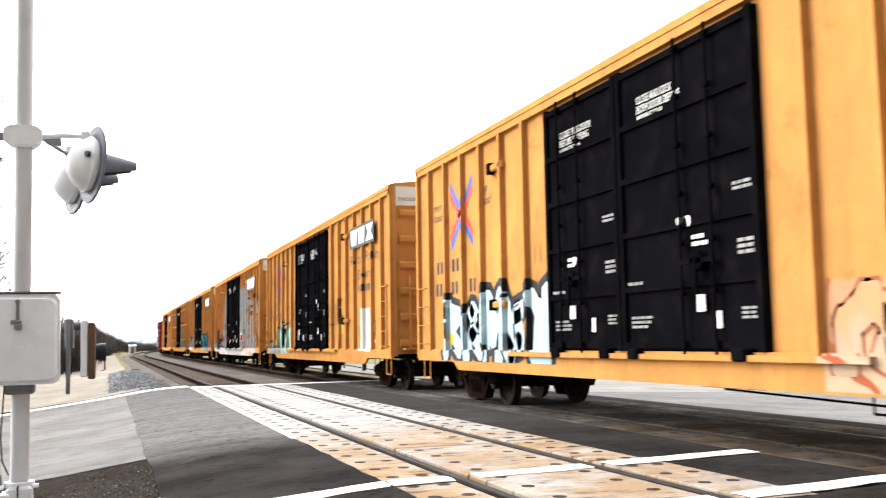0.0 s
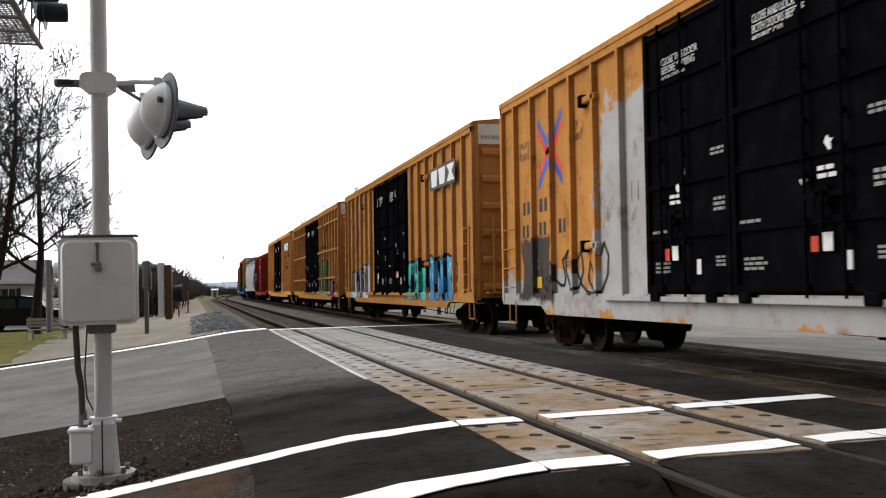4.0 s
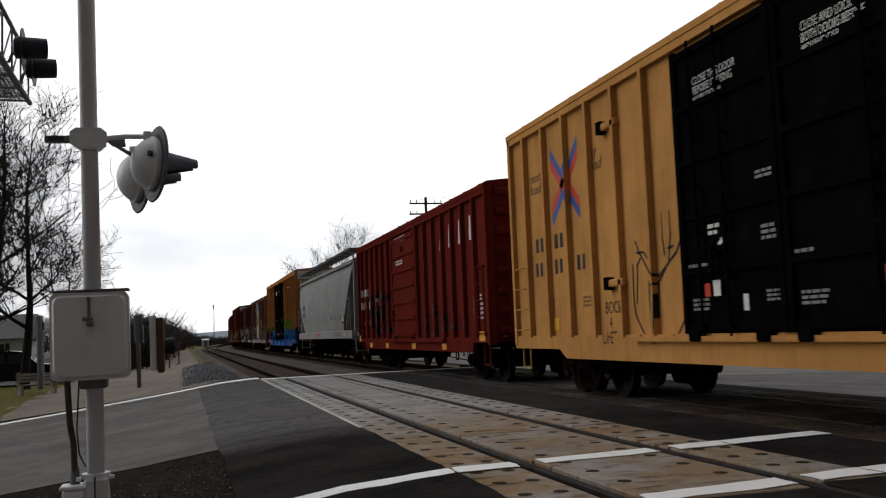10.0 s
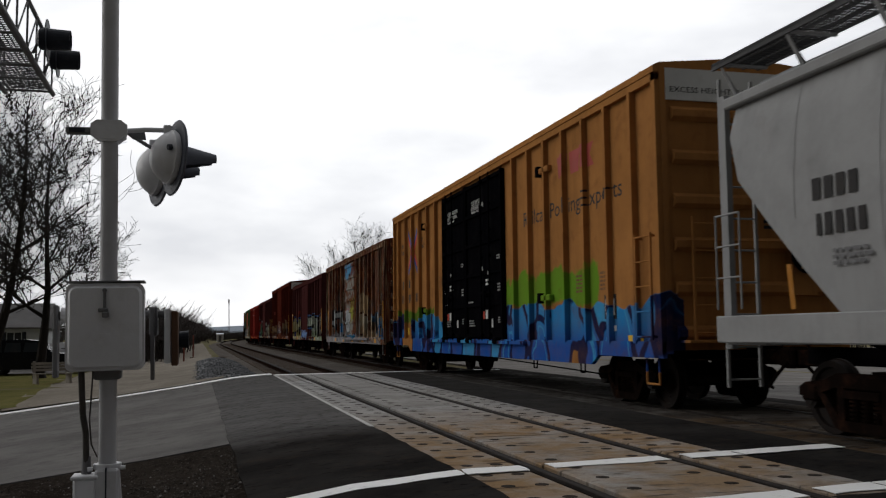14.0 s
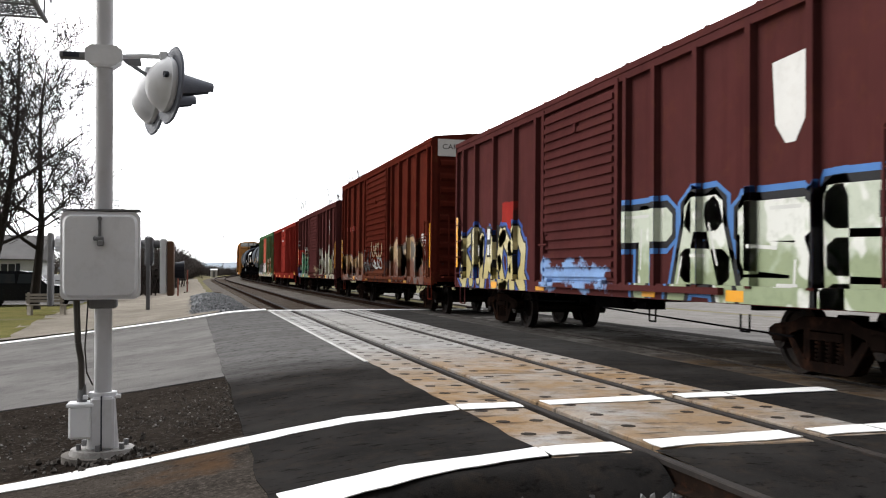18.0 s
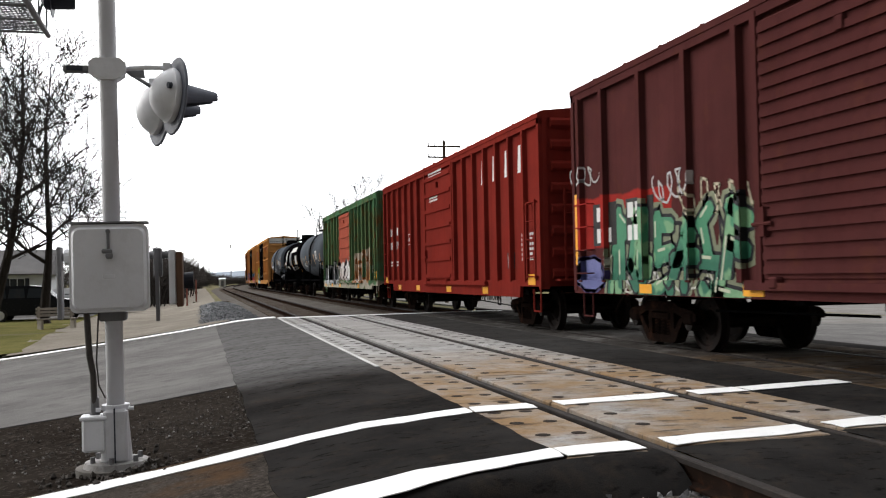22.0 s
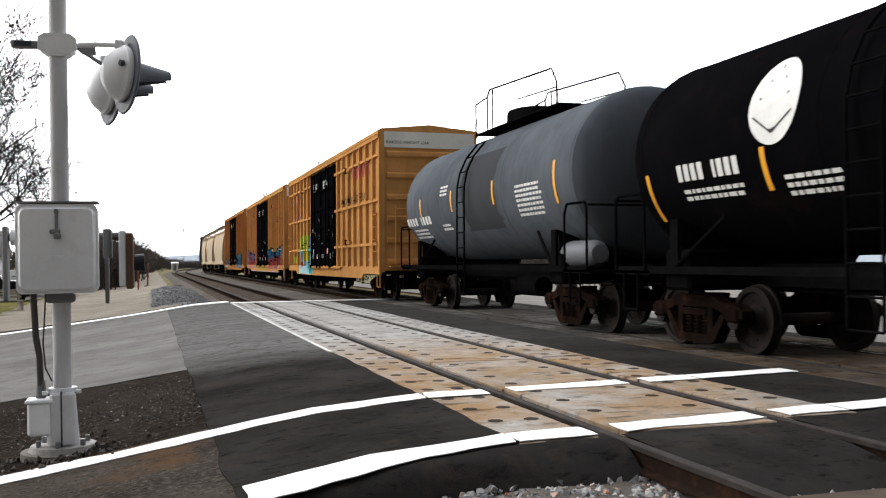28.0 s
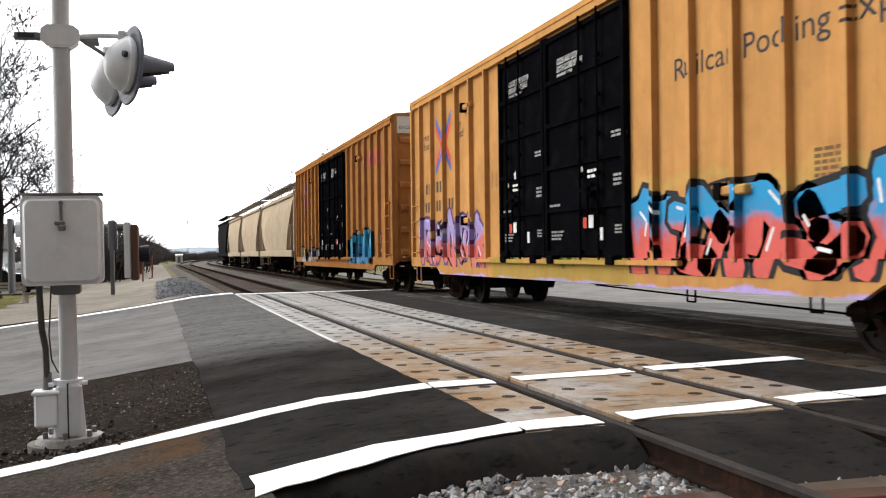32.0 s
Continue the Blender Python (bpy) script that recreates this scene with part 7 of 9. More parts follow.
for u0, z0, u1, z1 in ((13.5, 0.95, 13.42, 1.82), (13.58, 0.95, 13.53, 1.75), (13.5, 1.78, 13.95, 2.27), (13.42, 1.9, 13.83, 2.29), (13.95, 2.27, 14.08, 2.47), (13.83, 2.29, 14.06, 2.3), (13.42, 1.9, 12.87, 2.21), (13.45, 1.8, 13.2, 2.0), (12.87, 2.21, 12.68, 2.44), (13.1, 2.1, 13.0, 2.5),
                       (13.2, 2.2, 13.25, 2.48), (13.1, 2.28, 12.95, 2.3), (14.2, 2.13, 14.22, 1.6), (14.22, 1.6, 14.18, 1.36), (14.18, 1.36, 13.9, 1.04), (14.05, 2.1, 14.12, 1.55), (12.7, 2.4, 12.68, 1.33), (12.68, 1.33, 12.95, 1.07), (12.7, 1.15, 12.7, 1.5), (13.95, 2.2, 14.08, 2.1)):
    sprayed(s, b, stroke((u0, z0), (u1, z1), 0.032, 0.4), 0.004)
part("graffiti_outline", b, spray(INK), s.t)
b = Build()
sprayed(s, b, [(12.8, 1.24), (12.8, 1.7), (12.68, 1.7), (12.68, 1.24)], 0.003)
part("graffiti_fill", b, spray((0.62, 0.2, 0.02)), s.t)
scrawl(s, 6.2, 3.4, 1.3, 2.2, (0.62, 0.5, 0.42), 115, 14, 0.04)


# ---- the train: red and brown boxcars ----
def red_car(near, far, mat, label, seed, h=4.42, posts=10.55):
    s = boxcar(near, far, h, mat, label, (6.8, 9.75), "panel", mat, [0.05 + 0.93 * n for n in range(1, 8)] + [posts + 0.93 * n for n in range(6)], (), False, 8, seed=seed,
               sill=[(0, 1.0), (0, 0.95), (1.3, 0.95), (1.35, 0.72), (14.75, 0.72), (14.8, 0.95), (far - near, 0.95), (far - near, 1.0)], rib_w=0.11)
    s.slack = 0.5
    for k in range(4):       # the owner's four white letters as plain blocks
        u = 4.22 - k * 0.9
        s.shape([(u, 3.36), (u - 0.06, 3.94), (u - 0.26, 3.94), (u - 0.32, 3.36)], M_WHITE, "mark_block")
    end = 15.45
    s.bars(end - 0.55, 2.6, 0.26, (0.15, -0.1, 0.16, -0.64, 0.2), M_WHITE)
    s.bars(end - 0.52, 2.14, 0.26, (0.15, -0.1, 0.15, -0.64, 0.1, -0.1, 0.15), M_WHITE)
    s.data(end - 0.5, 1.66, M_WHITE, 2, 0.36, random.Random(seed), 0.06)
    s.data(end - 1.5, 1.66, M_WHITE, 2, 0.36, random.Random(seed + 1), 0.06)
    s.data(1.35, 2.0, M_WHITE, 6, 0.16, random.Random(seed + 2), 0.06)
    s.data(0.85, 2.0, M_WHITE, 6, 0.16, random.Random(seed + 3), 0.06)
    s.plate(1.82, 2.3, 1.33, 1.68, M_INK, "sign_plate")
    s.bars(2.24, 1.38, 0.24, (0.14, -0.08, 0.14), M_WHITE, x=-1.512)
    s.data(9.0, 4.13, M_WHITE, 2, 1.4, random.Random(seed + 4), 0.06, x=-1.579)
    s.bars(12.05, 2.22, 0.34, (0.02, -0.28, 0.02), M_WHITE)
    s.bars(12.05, 2.22, 0.02, (0.32,), M_WHITE)
    s.bars(12.05, 2.54, 0.03, (0.32,), M_WHITE)
    s.bars(11.93, 2.33, 0.12, (0.09,), M_WHITE)
    s.data(8.9, 3.42, M_WHITE, 2, 0.9, random.Random(seed + 5), 0.05, x=-1.579)
    for u in (0.35, 3.6, 6.9, 10.2, 12.9, 15.1):
        s.plate(u, u + 0.42, 0.76 if 1.4 < u < 14 else 0.98, 0.92 if 1.4 < u < 14 else 1.2, M_REFLECT, "reflector", -1.575)
    return s


m = car_paint("red_car_paint_tagged", (0.19, 0.026, 0.018), 0.4, (0.16, 0.03, 0.02), extra=None)
s = red_car(129.85, 145.85, m, "red ribbed boxcar with white block letters and black scrawl", 21, 4.5)
piece(s, 13.0, 9.6, 1.25, 2.75, 4, (0.006, 0.003, 0.003), (0.006, 0.003, 0.003), (0.006, 0.003, 0.003), 116, fat=0.16, edge=0.01, first=(P__, E_, R_, O_), chaos=0.08, slant=0.2)
scrawl(s, 5.9, 2.6, 1.2, 2.0, (0.04, 0.012, 0.012), 117, 14, 0.06)


def brown_car(near, far, mat, label, seed, h=4.48, kind="louvre", shield=True, white=False, end_ribs=11, number=2.1, door=(6.85, 10.0)):
    L = far - near
    s = boxcar(near, far, h, mat, label, door, kind, mat, [0.55, 1.9, 3.1, 4.36, 5.56, 6.5] + [door[1] + 0.5, 11.8, 13.2, 14.6, 15.6], (), white, end_ribs, seed=seed,
               sill=[(0, 0.95), (0, 0.85), (L, 0.85), (L, 0.95)], rib_w=0.12)
    s.slack = 0.5
    if shield:
        s.shape([(2.72, 3.72), (2.66, 2.98), (2.46, 2.74), (2.28, 2.74), (2.1, 2.98), (2.04, 3.76)][::-1], M_WHITE, "shield")
    if number:
        for u in (14.6, 13.3):
            s.plate(u - 0.88, u + 0.06, number - 0.05, number + 0.66, M_INK, "number_board")
        s.bars(14.5, number + 0.36, 0.24, (0.15, -0.08, 0.18, -0.79, 0.2, -0.08, 0.2), M_WHITE, x=-1.512)
        s.bars(14.5, number, 0.24, (0.15, -0.06, 0.15, -0.06, 0.15, -0.63, 0.15, -0.06, 0.15, -0.06, 0.15), M_WHITE, x=-1.512)
    s.plate(0.55, 0.95, 1.75, 2.12, M_WHITE, "sign_plate")
    s.plate(0.6, 0.9, 1.8, 2.07, M_INK, "sign_plate", -1.512)
    s.data(1.5, 2.3, M_WHITE, 6, 0.4, random.Random(seed), 0.05)
    for u in (0.16, L - 0.7):
        s.plate(u - 0.07, u + 0.07, 1.35, 2.6, M_REFLECT, "reflector", -1.588)
    for u in (3.2, 5.5, 9.6, 12.4):
        s.plate(u, u + 0.4, 0.88, 1.02, M_REFLECT, "reflector", -1.575)
    return s


# the covered hopper and the banded boxcar come between the red car and the rusty one
m = car_paint("yellow_car_paint_blue_band", (0.539, 0.242, 0.077), 0.3, extra=on(P_(-7.0, -1.8, 1.65, 2.45, (0.13, 0.27, 0.025), 0.35, 31), P_(3.8, 8.6, 1.5, 2.0, (0.09, 0.18, 0.02), 0.3, 32), L_(-9.4, 9.4, 0.62, 1.75, (0.02, 0.085, 0.33), (0.03, 0.21, 0.47), (0.006, 0.015, 0.06), 0.9, 33, 0.02, (0.05, 0.3, 0.55))))
s = yellow_car(166.5, 185.9, m, "orange-yellow boxcar with a blue and green sprayed band", 17, mark="faded", spot=(4.28, 2.44, 4.05, 4.6), motto="line")


def rust_extra(n, c):
    x, y, z = n.axes()
    run = n.noise(1.0, 6, 0.62, co=n.scaled((9, 9, 0.28)))
    fall = n.math("MULTIPLY_ADD", n.math("SUBTRACT", run, 0.5), 3.4, n.span(z, 4.6, 1.6, 0.15, 0.75))
    c = n.mix(n.span(fall, 0.98, 0.74), c, (0.085, 0.02, 0.009))
    c = n.mix(n.math("MULTIPLY", n.span(n.noise(2.2, 7, 0.7), 0.5, 0.6), 0.6), c, (0.2, 0.06, 0.02))
    thin = n.noise(1.0, 5, 0.7, co=n.scaled((14, 14, 0.5), (3, 5, 1)))
    c = n.mix(n.math("MULTIPLY", n.span(n.noise(1.0, 6, 0.7, co=n.scaled((8, 8, 0.3), (6, 2, 4))), 0.52, 0.6), 0.85), c, (0.022, 0.011, 0.008))
    c = n.mix(n.math("MULTIPLY", n.span(thin, 0.53, 0.62), n.span(z, 1.6, 3.6, 0.45, 0.95)), c, (0.46, 0.38, 0.25))
    return n.mix(n.math("MULTIPLY", n.span(n.noise(1.0, 5, 0.7, co=n.scaled((11, 11, 0.4), (1, 8, 2))), 0.54, 0.64), n.span(z, 4.2, 1.4, 0.35, 0.9)), c, (0.38, 0.13, 0.03))


def rust_blots(n, c):
    c = n.mix(n.math("MULTIPLY", n.span(n.noise(1.1, 7, 0.7, co=n.scaled((1, 1, 1.6), (4, 2, 1))), 0.485, 0.54), 0.9), c, (0.15, 0.045, 0.018))
    return n.mix(n.math("MULTIPLY", n.span(n.noise(1.9, 7, 0.72, co=n.scaled((1, 2.5, 0.6), (7, 1, 5))), 0.54, 0.6), 0.8), c, (0.075, 0.028, 0.016))


m = car_paint("rusty_blue_car_paint", (0.42, 0.46, 0.46), 0.5, (0.13, 0.04, 0.02), extra=on(rust_extra, P_(-6.8, 7.4, 0.6, 1.25, (0.36, 0.37, 0.4), 0.3, 42, 0.7),
              P_(-4.5, -2.5, 1.2, 2.9, (0.5, 0.36, 0.2), 0.5, 43, 0.7), P_(-7.4, -6.6, 1.0, 1.8, (0.05, 0.2, 0.42), 0.1, 44)))
md = car_paint("rusty_pale_blue_door", (0.42, 0.42, 0.38), 0.7, (0.15, 0.05, 0.02), extra=on(P_(-3, 3, 3.7, 4.4, (0.1, 0.32, 0.55), 0.3, 45), P_(-1.6, 0.1, 1.8, 2.8, (0.36, 0.37, 0.07), 0.45, 46), rust_blots, P_(-1.75, -0.9, 0.9, 4.4, (0.11, 0.034, 0.014), 0.5, 49, 0.9, 1.6), P_(-1.4, 0.8, 0.9, 1.2, (0.06, 0.28, 0.5), 0.15, 48)))
s = boxcar(187.6, 203.4, 4.6, m, "rusty pale boxcar covered in sprayed letters and faded blue", (6.35, 9.25), "panel", md, [0.95, 2.3, 3.2, 4.06, 5.1, 6.1, 9.8, 10.5, 11.5, 12.3, 13.4, 14.4], (), False, 8, seed=22,
           sill=[(0, 0.95), (0, 0.82), (15.8, 0.82), (15.8, 0.95)])
s.bars(15.1, 2.3, 0.24, (0.14, -0.06, 0.14, -0.06, 0.12), M_WHITE)
s.bars(15.1, 1.98, 0.24, (0.08, -0.06, 0.08, -0.06, 0.14, -0.06, 0.08), M_WHITE)
s.plate(1.05, 1.75, 1.3, 2.05, M_INK, "sign_plate")
s.data(1.68, 1.9, M_WHITE, 6, 0.3, random.Random(5), 0.05, x=-1.512)
s.plate(0.3, 0.72, 1.85, 2.25, M_WHITE, "sign_plate")
for u in (0.15, 14.95):
    s.plate(u - 0.06, u + 0.06, 1.4, 2.4, M_REFLECT, "reflector", -1.588)
for u in (1.6, 4.4, 7.0, 9.6, 12.2):
    s.plate(u, u + 0.45, 0.87, 1.02, M_REFLECT, "reflector", -1.575)
piece(s, 13.4, 9.2, 0.8, 2.45, 4, (0.34, 0.35, 0.38), (0.43, 0.46, 0.46), (0.03, 0.025, 0.03), 118, fat=0.25, edge=0.075, glint=(0.7, 0.72, 0.74), first=(S_, T_, M_, N_), chaos=0.1, slant=0.2)
s.slack = 0.6
ds = Side(s.t, s.half, -1.6175)
ds.slack = 0.6


def on_door(color, outlines, lift):
    """Sprayed shapes on the sliding door, over its pressed ribs too."""
    b = Build()
    for o in outlines:
        b.add([(-1.5752 - lift, u - s.half, z) for u, z in o], [tuple(range(len(o)))])
        for z in steps(1.2, 4.2, 6):
            band = clipped(clipped(o, 1, z - 0.05, 1), 1, z + 0.05, -1)
            if len(band) > 2:
                b.add([(-1.6152 - lift, u - s.half, v) for u, v in band], [tuple(range(len(band)))])
    part("graffiti_fill", b, spray(color), s.t)


rim = [(8.42 + 0.7 * math.cos(a) * (1 + 0.07 * math.sin(3 * a + 1)), 1.76 + 0.57 * math.sin(a) * (1 + 0.06 * math.cos(2 * a))) for a in steps(0, math.tau, 33)[:32]]
on_door((0.45, 0.2, 0.2), [[(8.42 + (u - 8.42) * 1.13, 1.77 + (z - 1.76) * 1.12) for u, z in rim[:17]]], 0.002)
on_door((0.40, 0.43, 0.44), [rim], 0.004)
on_door(INK, [stroke(rim[k], rim[(k + 1) % 32], 0.03 + 0.11 * max(0, math.sin((k - 17) * math.tau / 32)), 0.2) for k in range(32) if k % 9 != 4], 0.006)
eye = [(8.4 + 0.12 * math.cos(a), 1.78 + 0.3 * math.sin(a)) for a in steps(0, math.tau, 13)[:12]]
on_door(INK, [stroke(eye[k], eye[(k + 1) % 12], 0.035, 0.3) for k in range(12)] + [stroke((8.85, 1.62), (8.05, 1.72), 0.035), stroke((9.0, 2.0), (8.75, 1.85), 0.03), stroke((8.1, 1.4), (7.85, 1.62), 0.05), stroke((8.4, 1.45), (8.4, 1.25), 0.04)], 0.007)
for o in ([(10.52, 1.3), (10.5, 1.7), (9.8, 1.74), (9.78, 1.26)], [(9.42, 1.6), (9.42, 1.8), (9.2, 1.8), (9.2, 1.62)], [(9.4, 2.55), (9.4, 2.85), (9.2, 2.85), (9.2, 2.55)], [(10.95, 1.28), (10.95, 1.42), (10.6, 1.42), (10.6, 1.28)]):
    b = Build()
    sprayed(s, b, o, 0.012)
    part("paint_patch", b, spray((0.05, 0.24, 0.52)), s.t, "blue touched-up patch")
piece(s, 5.5, 0.9, 0.85, 2.2, 4, (0.40, 0.27, 0.16), (0.5, 0.42, 0.3), (0.12, 0.05, 0.03), 119, fat=0.4, third=(0.1, 0.25, 0.42))

m = car_paint("plum_brown_paint_silver_letters", PURPLE, 0.2, extra=on(P_(-1.0, 1.8, 0.9, 1.4, (0.2, 0.32, 0.55), 0.4, 52), P_(3.4, 4.4, 2.1, 2.75, (0.3, 0.03, 0.025), 0.1, 53)))
s = brown_car(205.1, 221.4, m, "plum-brown boxcar with louvred door and silver sprayed letters", 23, number=1.62)
piece(s, 6.75, 0.25, 0.62, 2.35, 4, (0.30, 0.36, 0.22), (0.55, 0.60, 0.50), INK, 121, halo=(0.07, 0.2, 0.5), glint=(0.72, 0.73, 0.70), fat=0.27, edge=0.1, first=(T_, A_, S_, E_), chaos=0.025, slant=0.04, third=(0.64, 0.65, 0.62))
piece(s, 15.5, 10.6, 0.78, 2.3, 5, (0.5, 0.42, 0.18), (0.6, 0.53, 0.3), INK, 123, halo=(0.03, 0.08, 0.33), fat=0.3, edge=0.05)
scrawl(s, 9.2, 7.2, 1.5, 2.4, (0.6, 0.6, 0.58), 124, 12, 0.03)
m = car_paint("oxide_brown_paint_tan_letters", (0.125, 0.023, 0.014), 0.3, extra=on(P_(-7.8, 7.8, 0.8, 1.6, (0.045, 0.038, 0.036), 0.45, 58, 0.7), P_(-7.8, 7.8, 0.8, 1.35, (0.16, 0.045, 0.02), 0.6, 59, 0.6, 2.0)))
s = brown_car(223.9, 240.3, m, "tall oxide-brown boxcar with a louvred door and tan letters", 24, 5.02, shield=False, white=True, end_ribs=9, door=(6.3, 10.2), number=0)
piece(s, 5.7, 1.2, 0.85, 2.35, 4, (0.14, 0.05, 0.028), (0.46, 0.31, 0.17), (0.11, 0.035, 0.02), 125, fat=0.42, third=(0.06, 0.06, 0.055))
piece(s, 15.4, 10.8, 0.85, 2.0, 5, (0.17, 0.06, 0.03), (0.44, 0.28, 0.14), (0.1, 0.04, 0.025), 126, fat=0.42, third=(0.09, 0.085, 0.08))
scrawl(s, 15.0, 11.0, 0.88, 1.25, (0.45, 0.42, 0.38), 127, 18, 0.03)
ds = Side(s.t, s.half, -1.6175)
ds.slack = s.slack
scrawl(ds, 8.6, 7.0, 1.75, 2.3, (0.44, 0.31, 0.18), 156, 8, 0.07)
scrawl(ds, 8.5, 6.8, 1.3, 1.75, (0.5, 0.5, 0.49), 157, 7, 0.07)
scrawl(ds, 9.9, 8.9, 1.2, 2.0, (0.05, 0.045, 0.045), 158, 9, 0.09)
s.bars(14.6, 2.9, 0.2, (0.13, -0.06, 0.13, -0.06, 0.13, -0.06, 0.13, -0.5, 0.1, -0.06, 0.1, -0.3, 0.1, -0.06, 0.1), M_FADED_RED)
me = fitted(text_mesh("CAR EXCESS HEIGHT", 0.2), Matrix(), 2.2)
me.transform(Matrix.Translation((-1.3, -s.half - 0.033, 4.7)) @ END)
me.materials.clear()
me.materials.append(M_INK)
part("lettering", me, M_INK, s.t)
m = car_paint("plum_brown_paint_green_letters", PURPLE, 0.2, extra=on(P_(-1.6, -0.2, 1.05, 1.5, (0.36, 0.31, 0.2), 0.6, 63, 0.7, 2.2), P_(4.2, 7.5, 1.6, 2.5, (0.3, 0.03, 0.025), 0.1, 64)))
s = brown_car(242.1, 258.0, m, "plum-brown boxcar with louvred door and pale green letters", 25, number=1.71)
piece(s, 6.0, 0.4, 0.8, 2.45, 8, (0.36, 0.33, 0.26), (0.5, 0.48, 0.42), (0.09, 0.06, 0.05), 128, fat=0.26, edge=0.045, third=(0.5, 0.5, 0.3))
piece(s, 13.9, 9.9, 0.75, 2.15, 6, (0.03, 0.14, 0.085), (0.07, 0.25, 0.14), INK, 129, fat=0.34, chaos=0.26, slant=0.4, edge=0.05, halo=(0.2, 0.22, 0.14), glint=(0.5, 0.54, 0.4), third=(0.16, 0.3, 0.16))
scrawl(s, 13.6, 10.0, 1.0, 2.2, INK, 150, 16, 0.06)
scrawl(s, 13.9, 10.3, 0.85, 1.5, (0.52, 0.52, 0.45), 151, 14, 0.035)
scrawl(s, 11.6, 9.9, 1.9, 2.5, (0.5, 0.44, 0.32), 152, 10, 0.04)
piece(s, 15.3, 14.2, 0.85, 1.6, 1, (0.12, 0.13, 0.3), (0.16, 0.17, 0.36), (0.05, 0.04, 0.12), 130, fat=0.24)
scrawl(s, 15.6, 14.4, 2.7, 3.1, (0.6, 0.58, 0.57), 131, 8, 0.035)
scrawl(s, 12.4, 11.3, 2.2, 2.7, (0.6, 0.58, 0.57), 132, 8, 0.035)
scrawl(s, 13.3, 12.0, 0.95, 1.3, (0.65, 0.64, 0.62), 133, 9, 0.045)
m = car_paint("red_car_paint_bright", (0.27, 0.033, 0.024), 0.12, (0.2, 0.04, 0.02))
red_car(259.7, 276.05, m, "bright red ribbed boxcar with white block letters", 26, 4.4, 10.85)

def green_decay(n, c):
    run = n.noise(1.0, 6, 0.65, co=n.scaled((7, 7, 0.35), (3, 1, 2)))
    c = n.mix(n.math("MULTIPLY", n.span(run, 0.48, 0.62), 0.75), c, (0.024, 0.026, 0.014))
    return n.mix(n.math("MULTIPLY", n.span(n.noise(1.6, 7, 0.7, co=n.scaled((2, 2, 0.8))), 0.54, 0.61), 0.8), c, (0.12, 0.05, 0.02))


m = car_paint("green_car_paint_peeling", (0.12, 0.265, 0.135), 0.9, (0.16, 0.075, 0.025), extra=on(green_decay, P_(-7.9, 7.9, 1.5, 4.0, (0.11, 0.09, 0.03), 0.6, 71, 0.3), L_(-5.6, -1.9, 0.95, 2.3, (0.4, 0.2, 0.1), (0.5, 0.42, 0.34), (0.22, 0.08, 0.03), 2.2, 72, 0.15), P_(-7.9, 7.9, 0.6, 0.98, (0.45, 0.4, 0.33), 0.35, 74, 0.9)))
md = car_paint("salmon_door_paint", (0.52, 0.13, 0.085), 0.2, extra=on(L_(-1.5, 1.9, 0.8, 1.95, (0.5, 0.45, 0.42), (0.62, 0.6, 0.58), INK, 1.1, 75, 0.15)))
s = boxcar(277.4, 293.3, 4.42, m, "peeling green boxcar with salmon door and sprayed letters", (6.7, 9.95), "panel", md, [0.53, 1.47, 2.39, 3.3, 4.25, 5.2, 6.1, 10.6, 11.6, 12.6, 13.7, 14.9], (), False, 8, seed=27,
           sill=[(0, 0.95), (0, 0.86), (1.3, 0.86), (1.4, 0.72), (15.9, 0.72), (15.9, 0.95)])
s.plate(3.15, 3.75, 1.25, 2.15, M_INK, "sign_plate")
s.plate(2.35, 3.0, 1.25, 2.15, M_INK, "sign_plate")
s.data(3.65, 1.95, M_WHITE, 6, 0.3, random.Random(9), 0.05, x=-1.512)
s.plate(1.2, 1.75, 1.3, 2.1, M_INK, "sign_plate")
s.bars(1.7, 1.35, 0.3, (0.06, -0.05, 0.12, -0.05, 0.12, -0.05, 0.06), M_WHITE, x=-1.512)
s.plate(0.1, 0.62, 1.15, 1.42, M_REFLECT, "reflector", -1.59)
for u in (4.3, 9.7, 12.4, 14.9):
    s.plate(u, u + 0.45, 0.75, 0.9, M_REFLECT, "reflector", -1.575)
piece(s, 15.3, 10.2, 0.8, 1.95, 5, SILVER, (0.42, 0.42, 0.42), INK, 134, fat=0.42)

m = car_paint("ochre_grid_paint_mural", (0.715, 0.352, 0.118), 0.12, extra=on(P_(2.76, 6.0, 1.7, 2.42, (0.40, 0.50, 0.06), 0.05, 81), P_(2.76, 6.06, 0.7, 1.74, (0.30, 0.52, 0.58), 0.05, 82),
              P_(2.5, 3.5, 1.5, 2.36, (0.08, 0.14, 0.5), 0.08, 84), P_(2.5, 3.42, 0.72, 1.8, (0.02, 0.36, 0.38), 0.1, 85), P_(7.1, 7.5, 1.1, 1.5, (0.5, 0.48, 0.08), 0.12, 86)))
s = yellow_car(335.75, 355.15, m, "yellow boxcar with gridded sides and a small bright mural", 18, mark="faded", motto="caps", grid=True, sign=False)


def mural(color, outlines, lift):
    """Flat painted shapes on the gridded side, carried over its middle rail."""
    b = Build()
    for o in outlines:
        sprayed(s, b, o, lift)
        band = clipped(clipped(o, 1, 1.714, 1), 1, 1.806, -1)
        if len(band) > 2:
            b.add([(-1.586 - lift, u - s.half, z) for u, z in band], [tuple(range(len(band)))])
    part("mural_shape", b, spray(color), s.t)


